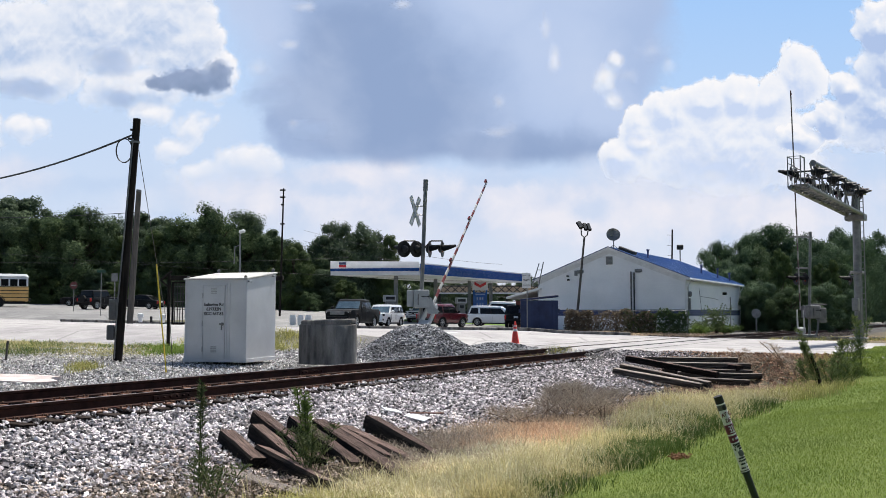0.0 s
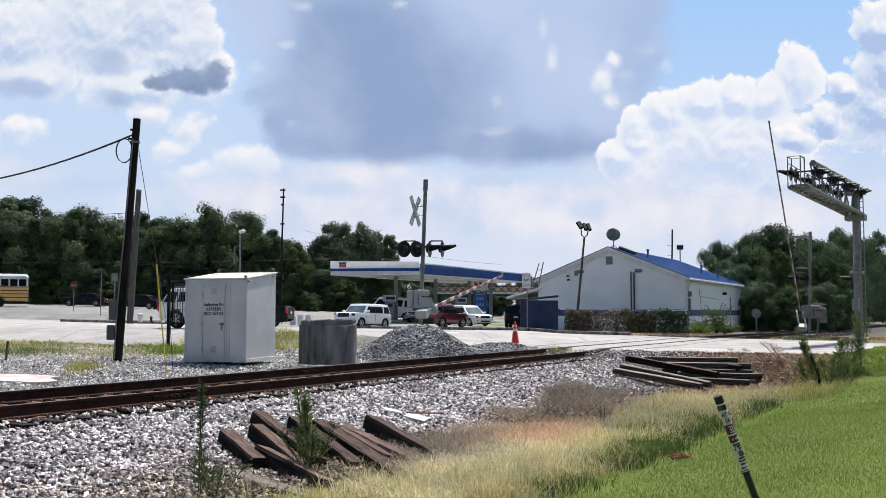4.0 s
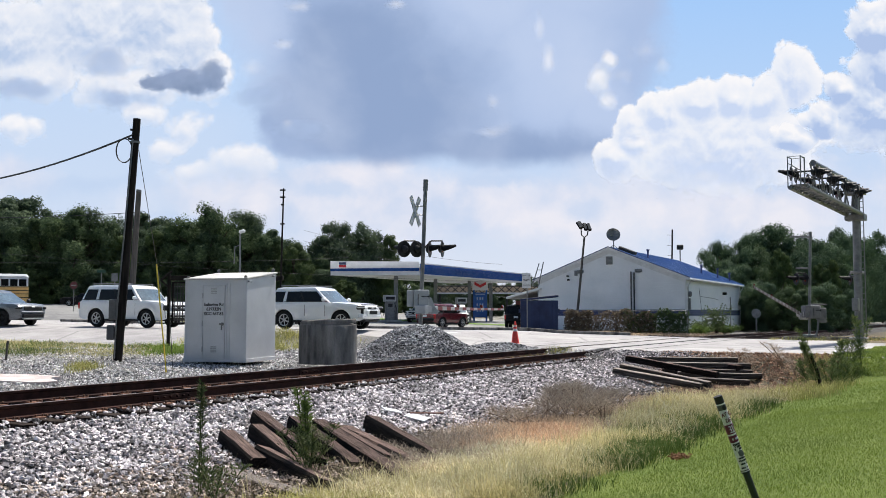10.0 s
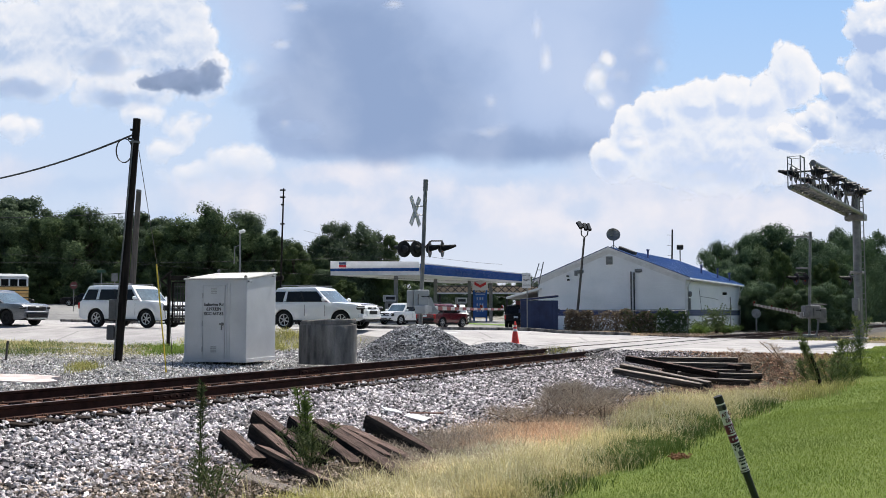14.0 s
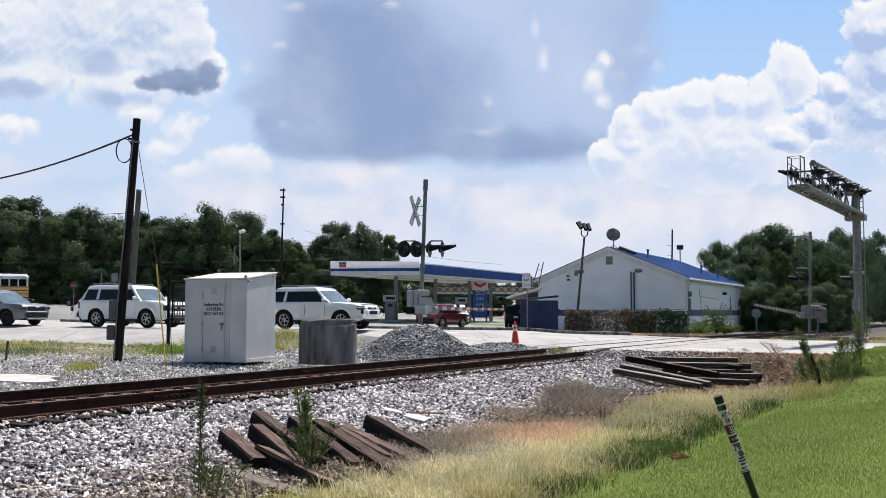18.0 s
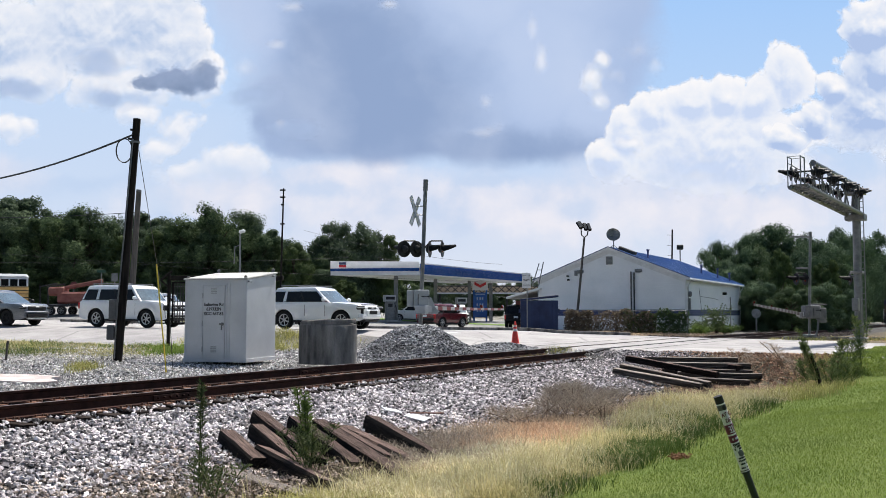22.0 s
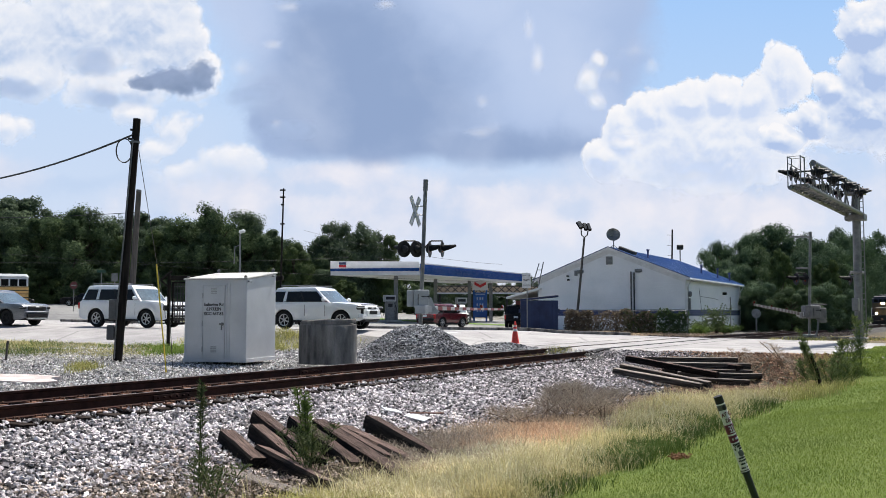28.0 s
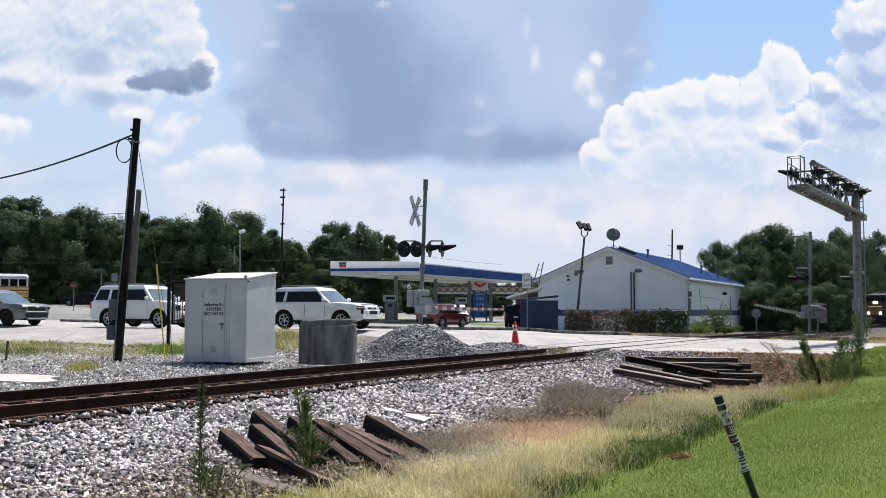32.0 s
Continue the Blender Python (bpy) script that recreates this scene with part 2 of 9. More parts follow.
M_RUSTY_GRASS = leafy("rusty_grass", (0.46, 0.27, 0.185), (0.78, 0.51, 0.35), (0.92, 0.72, 0.55))
M_GRASS = leafy("green_grass", (0.12, 0.17, 0.028), (0.19, 0.255, 0.052), (0.29, 0.35, 0.10), 0.35)
M_WEED_DARK = leafy("tall_weed", (0.04, 0.06, 0.025), (0.085, 0.11, 0.045), (0.17, 0.18, 0.09))
M_DEAD_TWIG = leafy("dead_twigs", (0.20, 0.15, 0.125), (0.36, 0.29, 0.25), (0.54, 0.46, 0.40))
M_DEAD_STEM = leafy("dead_stems", (0.14, 0.10, 0.085), (0.20, 0.15, 0.13), (0.28, 0.22, 0.19))
M_BRIGHT_WEED = leafy("bright_weed_leaves", (0.13, 0.20, 0.035), (0.22, 0.31, 0.065), (0.34, 0.42, 0.12))
M_ROADSIDE = leafy("roadside_leaves", (0.06, 0.09, 0.03), (0.11, 0.15, 0.05), (0.19, 0.23, 0.09))
M_SEED = leafy("seed_heads", (0.50, 0.43, 0.26), (0.66, 0.58, 0.38), (0.80, 0.73, 0.54))
M_EDGE_GRASS = leafy("edge_grass", (0.045, 0.075, 0.018), (0.075, 0.12, 0.03), (0.14, 0.19, 0.06))
M_THATCH = leafy("grey_brown_thatch", (0.20, 0.155, 0.13), (0.40, 0.32, 0.265), (0.68, 0.56, 0.47))
M_PALE_STRAW = leafy("bleached_straw", (0.40, 0.335, 0.22), (0.74, 0.65, 0.46), (0.93, 0.86, 0.68))
M_DARK_THATCH = leafy("dark_thatch", (0.06, 0.048, 0.03), (0.14, 0.115, 0.07), (0.34, 0.28, 0.18))
M_UNSEEN_RIDGE = mat("unseen_ridge_wood", (0.02, 0.035, 0.014), (0.06, 0.085, 0.03), 0.95, big=0.25, fine=2.5, bump=0.5, depth=0.3)
M_RIM = mat("bright_alloy", (0.50, 0.51, 0.52), (0.60, 0.61, 0.62), 0.32, 0.5, big=6, fine=60, bump=0)
M_ARM_WHITE = mat("dulled_white_sheeting", (0.44, 0.43, 0.42), (0.54, 0.53, 0.52), 0.5, big=6, fine=60, bump=0.02)
M_STONE_BROWN = mat("stained_ballast", (0.06, 0.048, 0.042), (0.14, 0.115, 0.10), 0.9, big=1.5, fine=60, bump=0.3, vary=0.6, island=True)
M_SHRUB = leafy("shrub_leaves", (0.09, 0.12, 0.045), (0.15, 0.19, 0.075), (0.24, 0.28, 0.12))
M_SLAB = mat("pinkish_concrete", (0.42, 0.36, 0.345), (0.60, 0.54, 0.52), 0.9, big=2.5, fine=30, bump=0.4)
M_PALE_BLUE = mat("pale_blue_digits", (0.20, 0.30, 0.50), (0.26, 0.36, 0.56), 0.5, big=5, fine=40, bump=0)
M_CABLE = mat("black_cable", (0.015, 0.015, 0.016), (0.03, 0.03, 0.03), 0.6, big=3, fine=20, bump=0)
M_BUS = mat("bus_yellow", (0.66, 0.39, 0.12), (0.76, 0.47, 0.17), 0.35, big=1, fine=40, bump=0.02, coat=0.4)


# ---- mesh tools ----
def thing(name, m, label, category, group=""):
    """An Empty at a thing's base, to carry its parts."""
    ob = new(name)
    ob.empty_display_size = 0.1
    ob.matrix_world = m
    return tagged(ob, label, category, group)


def mesh_from(bm, material, smooth=False):
    me = bpy.data.meshes.new("mesh")
    bm.normal_update()
    bm.to_mesh(me)
    bm.free()
    me.materials.append(material)
    if smooth:
        me.shade_smooth()
        me.set_sharp_from_angle(angle=radians(40))
    return me


def part(name, bm, material, parent, label="", smooth=False, at=None):
    ob = new(name, mesh_from(bm, material, smooth))
    ob.parent = parent
    if at is not None:
        ob.matrix_basis = at
    if label:
        ob["label"] = label
    return ob


def raw_mesh(name, verts, faces, material, smooth=False):
    """A mesh from arrays: verts (n, 3) and faces (m, 3 or 4)."""
    verts, faces = np.asarray(verts, dtype=np.float32), np.asarray(faces, dtype=np.int32)
    me = bpy.data.meshes.new(name)
    me.vertices.add(len(verts))
    me.vertices.foreach_set("co", verts.ravel())
    k = faces.shape[1]
    me.loops.add(faces.size)
    me.loops.foreach_set("vertex_index", faces.ravel())
    me.polygons.add(len(faces))
    me.polygons.foreach_set("loop_start", np.arange(0, faces.size, k, dtype=np.int32))
    me.polygons.foreach_set("use_smooth", np.full(len(faces), smooth))
    me.update(calc_edges=True)
    me.materials.append(material)
    return me


def shape(*jobs):
    bm = bmesh.new()
    for job, *args in jobs:
        job(bm, *args)
    return bm


def box(bm, c, size, bevel=0.0, turn=None):
    """A box of that centre and size, its edges chamfered by bevel, turned by a matrix about its centre."""
    hx, hy, hz = (v / 2 for v in size)
    b = min(bevel, hx * 0.9, hy * 0.9, hz * 0.9)
    c = Vector(c)
    pts = {}

    def add(x, y, z):
        p = Vector((x, y, z))
        return bm.verts.new(c + (turn @ p if turn is not None else p))

    signs = [(i, j, k) for i in (-1, 1) for j in (-1, 1) for k in (-1, 1)]
    if b <= 0:
        for i, j, k in signs:
            pts[i, j, k] = add(i * hx, j * hy, k * hz)
        for axis in range(3):
            for sgn in (-1, 1):
                loop = []
                for a, d in ((-1, -1), (1, -1), (1, 1), (-1, 1)):
                    key = [a, d]
                    key.insert(axis, sgn)
                    loop.append(pts[tuple(key)])
                bm.faces.new(loop if (sgn > 0) != (axis == 1) else loop[::-1])
        return
    for i, j, k in signs:
        pts[i, j, k, 0] = add(i * hx, j * (hy - b), k * (hz - b))
        pts[i, j, k, 1] = add(i * (hx - b), j * hy, k * (hz - b))
        pts[i, j, k, 2] = add(i * (hx - b), j * (hy - b), k * hz)
    made = []
    for axis in range(3):
        for sgn in (-1, 1):
            loop = []
            for a, d in ((-1, -1), (1, -1), (1, 1), (-1, 1)):
                key = [a, d]
                key.insert(axis, sgn)
                loop.append(pts[(*key, axis)])
            made.append(bm.faces.new(loop))
    for axis in range(3):
        o1, o2 = [v for v in range(3) if v != axis]
        for a in (-1, 1):
            for d in (-1, 1):
                key1, key2 = [0, 0, 0], [0, 0, 0]
                key1[axis], key1[o1], key1[o2] = -1, a, d
                key2[axis], key2[o1], key2[o2] = 1, a, d
                made.append(bm.faces.new([pts[(*key1, o1)], pts[(*key2, o1)], pts[(*key2, o2)], pts[(*key1, o2)]]))
    for key in signs:
        made.append(bm.faces.new([pts[(*key, 0)], pts[(*key, 1)], pts[(*key, 2)]]))
    bmesh.ops.recalc_face_normals(bm, faces=made)


def rod(bm, a, b, r0, r1=None, n=10, caps=True):
    """A round bar from a to b."""
    a, b = Vector(a), Vector(b)
    r1 = r0 if r1 is None else r1
    w = (b - a).normalized()
    e = w.orthogonal().normalized()
    f = w.cross(e)
    rings = []
    for p, r in ((a, r0), (b, r1)):
        rings.append([bm.verts.new(p + (e * math.cos(2 * math.pi * i / n) + f * math.sin(2 * math.pi * i / n)) * r) for i in range(n)])
    for i in range(n):
        bm.faces.new([rings[0][i], rings[0][(i + 1) % n], rings[1][(i + 1) % n], rings[1][i]])
    if caps:
        bm.faces.new(rings[0][::-1])
        bm.faces.new(rings[1])


def pipe(bm, pts, r, n=6):
    """A bent bar through points."""
    pts = [Vector(p) for p in pts]
    rings = []
    for i, p in enumerate(pts):
        w = (pts[min(i + 1, len(pts) - 1)] - pts[max(i - 1, 0)]).normalized()
        e = w.cross(Vector((0.13, 0.21, 0.97))).normalized()
        f = w.cross(e)
        rings.append([bm.verts.new(p + (e * math.cos(2 * math.pi * k / n) + f * math.sin(2 * math.pi * k / n)) * r) for k in range(n)])
    for a, b in zip(rings, rings[1:]):
        for k in range(n):
            bm.faces.new([a[k], a[(k + 1) % n], b[(k + 1) % n], b[k]])
    bm.faces.new(rings[0][::-1])
    bm.faces.new(rings[-1])


def lathe(bm, profile, n=20, at=(0, 0, 0), turn=None, caps=True):
    """A turned body about z from (r, z) pairs."""
    rings = []
    for r, z in profile:
        ring = []
        for i in range(n):
            p = Vector((r * math.cos(2 * math.pi * i / n), r * math.sin(2 * math.pi * i / n), z))
            ring.append(bm.verts.new(Vector(at) + (turn @ p if turn is not None else p)))
        rings.append(ring)
    for a, b in zip(rings, rings[1:]):
        for i in range(n):
            bm.faces.new([a[i], a[(i + 1) % n], b[(i + 1) % n], b[i]])
    if caps and profile[0][0] > 1e-4:
        bm.faces.new(rings[0][::-1])
    if caps and profile[-1][0] > 1e-4:
        bm.faces.new(rings[-1])


def slab(bm, outline, thick, frame_m):
    """A plate with that outline in its own xy plane, thick along z, posed by a matrix."""
    low = [bm.verts.new(frame_m @ Vector((x, y, 0))) for x, y in outline]
    top = [bm.verts.new(frame_m @ Vector((x, y, thick))) for x, y in outline]
    bm.faces.new(low[::-1])
    bm.faces.new(top)
    k = len(outline)
    for i in range(k):
        bm.faces.new([low[i], low[(i + 1) % k], top[(i + 1) % k], top[i]])


ROAD_HEADING = -28.5      # along the road, towards the verge side
TRACK_HEADING = 61.5


# ---- backdrop of sky: far sheets, one behind the other, that drift slowly ----
WHITE_CLOUD = (0.96, 0.95, 0.97)


class CloudNodes:
    """Node helpers for one sheet. Its coordinates: 0 to 1.57 across the view, height over the horizon upwards."""

    def __init__(self, name):
        self.m, self.nodes, self.links, p = tree_of(name)
        self.nodes.remove(p)
        self.uv = self.nodes.new("ShaderNodeTexCoord").outputs["UV"]
        sep = self.nodes.new("ShaderNodeSeparateXYZ")
        self.links.new(self.uv, sep.inputs[0])
        self.across, self.height = sep.outputs[0], sep.outputs[1]

    def noise(self, vec, scale, detail, rough=0.5):
        return noise_node(self.nodes, self.links, vec, scale, detail, rough)

    def op(self, kind, a, b=0.0):
        return maths(self.nodes, self.links, kind, a, b)

    def mix(self, fac, a, b):
        return blend_node(self.nodes, self.links, fac, a, b)

    def band(self, v, a, b, top=1.0):
        r = self.nodes.new("ShaderNodeMapRange")
        r.interpolation_type = "SMOOTHSTEP"
        r.inputs[1].default_value, r.inputs[2].default_value, r.inputs[4].default_value = a, b, top
        self.links.new(v, r.inputs[0])
        return r.outputs[0]

    def moved(self, vec, dx, dy):
        q = self.nodes.new("ShaderNodeMapping")
        q.inputs["Location"].default_value = (dx, dy, 0)
        self.links.new(vec, q.inputs[0])
        return q.outputs[0]

    def torn(self, vec, scale, amount, rough=0.5):
        """The coordinates, pushed about by noise."""
        n_ = self.nodes.new("ShaderNodeTexNoise")
        n_.inputs["Scale"].default_value, n_.inputs["Detail"].default_value, n_.inputs["Roughness"].default_value = scale, 7, rough
        self.links.new(vec, n_.inputs["Vector"])
        s_ = self.nodes.new("ShaderNodeVectorMath")
        s_.operation = "MULTIPLY_ADD"
        self.links.new(n_.outputs["Color"], s_.inputs[0])
        s_.inputs[1].default_value, s_.inputs[2].default_value = (amount, amount, 0), (-amount / 2, -amount / 2, 0)
        a_ = self.nodes.new("ShaderNodeVectorMath")
        self.links.new(vec, a_.inputs[0])
        self.links.new(s_.outputs[0], a_.inputs[1])
        return a_.outputs[0]

    def puffs(self, vec):
        """Rounded heaps upon heaps, about 0 in the mean."""
        w = self.torn(vec, 7.0, 0.05, 0.6)
        total = self.op("MULTIPLY", self.op("SUBTRACT", self.noise(w, 4.5, 8, 0.58), 0.5), 1.1)
        for scale, weight in ((9.0, 2.3), (19.0, 1.35), (41.0, 0.75), (90.0, 0.35)):
            lump = self.op("ABSOLUTE", self.op("SUBTRACT", self.noise(w, scale, 1.0, 0.4), 0.5))
            total = self.op("ADD", total, self.op("MULTIPLY", self.op("SUBTRACT", lump, 0.10), weight))
        return total

    def mass(self, blobs, vec):
        """Depth inside a set of ovals (x, y, half width, half height), 1 at their middles, 0 at their rims."""
        total = None
        for cx, cy, rx, ry in blobs:
            q = self.nodes.new("ShaderNodeMapping")
            q.inputs["Location"].default_value = (-cx / rx, -cy / ry, 0)
            q.inputs["Scale"].default_value = (1 / rx, 1 / ry, 0)
            self.links.new(vec, q.inputs[0])
            ln = self.nodes.new("ShaderNodeVectorMath")
            ln.operation = "LENGTH"
            self.links.new(q.outputs[0], ln.inputs[0])
            b = self.op("SUBTRACT", 1.0, ln.outputs["Value"])
            total = b if total is None else self.op("MAXIMUM", total, b)
        return total

    def soft(self, blobs, amp, scale=4.0, tear=0.12, detail=8):
        """Depth in a smooth cloud mass with a drawn-out, hazy outline."""
        w = self.torn(self.uv, 5.0, tear, 0.62)
        return self.op("ADD", self.mass(blobs, w), self.op("MULTIPLY", self.op("SUBTRACT", self.noise(w, scale, detail, 0.6), 0.5), amp * 1.5))

    def heaped(self, blobs, amp, foot, dark, mid, bright=WHITE_CLOUD, crisp=0.16, most=1.0, contrast=1.0, rim=0.35):
        """A cumulus lit from above: heads bright and crisp, hollows and undersides bluish, melting away towards its foot."""
        def depth(vec):
            return self.op("ADD", self.mass(blobs, self.torn(vec, 6.0, 0.06, 0.55)), self.op("MULTIPLY", self.puffs(vec), amp))
        here, above = depth(self.uv), depth(self.moved(self.uv, 0.004, 0.014))
        light = self.op("ADD", self.op("MULTIPLY", self.op("SUBTRACT", here, above), contrast), 0.5)
        light = self.op("ADD", light, self.op("MULTIPLY", self.op("SUBTRACT", rim, self.band(here, 0.0, 0.6)), 0.30))
        col = ramp_node(self.nodes, self.links, light, [(0.18, dark), (0.48, mid), (0.80, bright)])
        return col, self.op("MULTIPLY", self.band(here, 0.0, crisp, most), self.band(self.op("ADD", self.height, self.op("MULTIPLY", self.op("SUBTRACT", self.noise(self.uv, 7.0, 4), 0.5), 0.10)), foot[0], foot[1]))

    def finish(self, name, label, col, cover=None, D=2400.0):
        em = self.nodes.new("ShaderNodeEmission")
        em.inputs[1].default_value = 0.70
        self.links.new(col, em.inputs[0])
        out = em.outputs[0]
        if cover is not None:
            mx = self.nodes.new("ShaderNodeMixShader")
            self.links.new(cover, mx.inputs[0])
            self.links.new(self.nodes.new("ShaderNodeBsdfTransparent").outputs[0], mx.inputs[1])
            self.links.new(out, mx.inputs[2])
            out = mx.outputs[0]
        self.links.new(out, self.nodes["Material Output"].inputs[0])
        bm = bmesh.new()
        layer = bm.loops.layers.uv.new("sky")
        corners = [(-1.0, -0.06), (2.6, -0.06), (2.6, 0.75), (-1.0, 0.75)]
        f = bm.faces.new([bm.verts.new(((u - 0.784) / 1.75 * D, D, 1.6 + v / 1.75 * D)) for u, v in corners])
        for loop, c in zip(f.loops, corners):
            loop[layer].uv = c
        ob = new(name, mesh_from(bm, self.m))
        return tagged(ob, label, "sky", kind="structure")


def make_sky_backdrop():
    c = CloudNodes("pale_summer_sky")
    col = ramp_node(c.nodes, c.links, c.height, [(0.04, (0.74, 0.79, 0.90)), (0.17, (0.64, 0.735, 0.905)), (0.28, (0.55, 0.69, 0.92)), (0.40, (0.47, 0.66, 0.95)), (0.56, (0.39, 0.61, 0.96))])
    # a thin veil, then the pinkish white bank over the horizon with bluish lanes
    veil = c.soft([(0.15, 0.36, 0.60, 0.30), (0.45, 0.60, 0.25, 0.30)], 0.9, 3.0)
    col = c.mix(c.band(veil, -0.1, 0.7, 0.55), col, (0.63, 0.74, 0.92))
    low = c.soft([(0.45, 0.20, 0.26, 0.075), (0.85, 0.19, 0.50, 0.085), (1.30, 0.22, 0.42, 0.14), (0.02, 0.24, 0.10, 0.05), (0.62, 0.235, 0.18, 0.05)], 1.5, 5.0, 0.12, 7)
    col = c.mix(c.band(low, -0.15, 0.75, 0.9), col, ramp_node(c.nodes, c.links, c.noise(c.torn(c.uv, 6.0, 0.10), 9.0, 6), [(0.36, (0.61, 0.70, 0.88)), (0.50, (0.75, 0.78, 0.90)), (0.64, (0.87, 0.855, 0.92))]))
    lanes = c.soft([(0.60, 0.215, 0.12, 0.022), (0.86, 0.235, 0.13, 0.022), (0.16, 0.225, 0.17, 0.035), (0.32, 0.165, 0.14, 0.02), (1.05, 0.185, 0.07, 0.03), (1.38, 0.235, 0.06, 0.025)], 1.3, 6.0)
    col = c.mix(c.band(lanes, 0.0, 0.9, 0.6), col, (0.53, 0.66, 0.88))
    sheets = [c.finish("backdrop", "pale blue summer sky with a soft white bank", col)]
    # the broad grey cloud: flat foot, darkest in the lower left part, thin towards both flanks
    c = CloudNodes("grey_cloud")
    flat = c.op("MULTIPLY", c.band(c.op("ADD", c.height, c.op("MULTIPLY", c.op("SUBTRACT", c.noise(c.torn(c.uv, 5.0, 0.08), 6.0, 5), 0.5), 0.075)), 0.252, 0.292), 1.0)
    grey = c.soft([(0.76, 0.42, 0.33, 0.24), (0.62, 0.60, 0.26, 0.26), (0.96, 0.36, 0.22, 0.15), (1.05, 0.52, 0.17, 0.28), (0.56, 0.33, 0.10, 0.08)], 0.40)
    core = c.soft([(0.68, 0.37, 0.20, 0.15), (0.88, 0.295, 0.26, 0.05), (0.64, 0.47, 0.13, 0.13)], 0.6)
    pale = c.soft([(1.00, 0.46, 0.13, 0.17), (0.95, 0.58, 0.22, 0.10), (1.08, 0.37, 0.09, 0.08), (0.44, 0.54, 0.09, 0.12)], 0.7)
    tone = c.mix(c.band(core, -0.5, 0.55), (0.42, 0.535, 0.78), (0.285, 0.385, 0.605))
    tone = c.mix(c.band(pale, -0.2, 0.7, 0.85), tone, (0.52, 0.625, 0.85))
    streak = c.noise(c.torn(c.uv, 3.0, 0.2), 4.0, 6)
    tone = c.mix(c.band(streak, 0.42, 0.74, 0.38), tone, (0.62, 0.70, 0.88))
    sheets.append(c.finish("backdrop", "broad grey cloud with a flat foot", tone, c.op("MULTIPLY", c.band(grey, -0.02, 0.30, 0.97), flat), 2380))
    # heaped white clouds: the great one, its lower heads, the right range, the tower, the head at the grey cloud's flank
    for name, label, D, blobs, amp, foot, dark, mid, crisp, most, contrast, rim in (
            ("white_cumulus", "low white heads of cloud", 2370, [(0.335, 0.335, 0.045, 0.045), (0.31, 0.30, 0.05, 0.035), (0.43, 0.265, 0.075, 0.042), (0.36, 0.25, 0.08, 0.03), (0.03, 0.335, 0.055, 0.035), (-0.04, 0.32, 0.06, 0.05), (0.26, 0.36, 0.05, 0.03)], 0.7, (0.20, 0.30), (0.66, 0.75, 0.91), (0.82, 0.855, 0.94), 0.5, 0.92, 0.8, 0.55),
            ("great_cumulus", "great white cumulus", 2360, [(0.02, 0.50, 0.16, 0.10), (0.16, 0.52, 0.16, 0.13), (0.27, 0.54, 0.12, 0.12), (0.315, 0.47, 0.085, 0.08), (0.365, 0.425, 0.06, 0.055), (0.06, 0.43, 0.13, 0.06), (0.22, 0.41, 0.14, 0.05)], 0.55, (0.32, 0.42), (0.50, 0.61, 0.82), (0.765, 0.815, 0.92), 0.28, 0.98, 0.9, 0.55),
            ("cumulus_range", "bright range of heaped white cumulus", 2350, [(1.432, 0.425, 0.050, 0.068), (1.375, 0.385, 0.06, 0.055), (1.315, 0.385, 0.055, 0.052), (1.255, 0.370, 0.055, 0.050), (1.190, 0.360, 0.050, 0.055), (1.135, 0.325, 0.042, 0.06), (1.10, 0.275, 0.045, 0.05), (1.30, 0.30, 0.22, 0.10)], 0.5, (0.16, 0.30), (0.60, 0.70, 0.91), (0.82, 0.86, 0.95), 0.16, 1.0, 1.0, 0.42),
            ("cumulus_tower", "tall cumulus tower with a shaded flank", 2340, [(1.575, 0.520, 0.065, 0.055), (1.585, 0.44, 0.085, 0.08), (1.505, 0.405, 0.035, 0.04), (1.475, 0.355, 0.045, 0.045), (1.42, 0.315, 0.05, 0.03), (1.57, 0.36, 0.10, 0.09), (1.75, 0.45, 0.22, 0.17)], 0.5, (0.20, 0.31), (0.44, 0.56, 0.82), (0.70, 0.775, 0.92), 0.16, 1.0, 1.1, 0.38),
            ("flank_cumulus", "white heads on the grey cloud's flank", 2335, [(1.098, 0.462, 0.022, 0.024), (1.080, 0.425, 0.028, 0.04), (1.090, 0.385, 0.024, 0.03), (1.140, 0.305, 0.03, 0.02)], 0.7, (0.20, 0.30), (0.72, 0.79, 0.92), (0.86, 0.89, 0.95), 0.9, 0.85, 0.8, 0.6)):
        c = CloudNodes(name)
        col, cover = c.heaped(blobs, amp, foot, dark, mid, WHITE_CLOUD, crisp, most, contrast, rim)
        sheets.append(c.finish("backdrop", label, col, cover, D))
    # bright scraps, then small dark clouds
    c = CloudNodes("cloud_scraps")
    strong = c.soft([(0.972, 0.515, 0.014, 0.032), (0.983, 0.46, 0.016, 0.035)], 1.3, 22.0, 0.03, 7)
    weak = c.soft([(1.16, 0.475, 0.045, 0.025), (1.19, 0.45, 0.02, 0.02), (1.12, 0.43, 0.03, 0.02), (0.880, 0.328, 0.034, 0.018), (0.885, 0.385, 0.016, 0.022), (0.505, 0.482, 0.022, 0.012), (0.515, 0.338, 0.014, 0.014), (0.535, 0.552, 0.035, 0.016), (0.71, 0.556, 0.03, 0.012), (1.26, 0.245, 0.05, 0.02), (0.45, 0.44, 0.03, 0.02)], 1.5, 18.0, 0.03, 7)
    sheets.append(c.finish("backdrop", "bright scraps of white cloud", c.mix(0.0, (0.90, 0.91, 0.965), WHITE_CLOUD), c.op("MAXIMUM", c.band(strong, 0.0, 1.5, 0.85), c.band(weak, 0.05, 1.5, 0.5)), 2330))
    c = CloudNodes("small_dark_clouds")
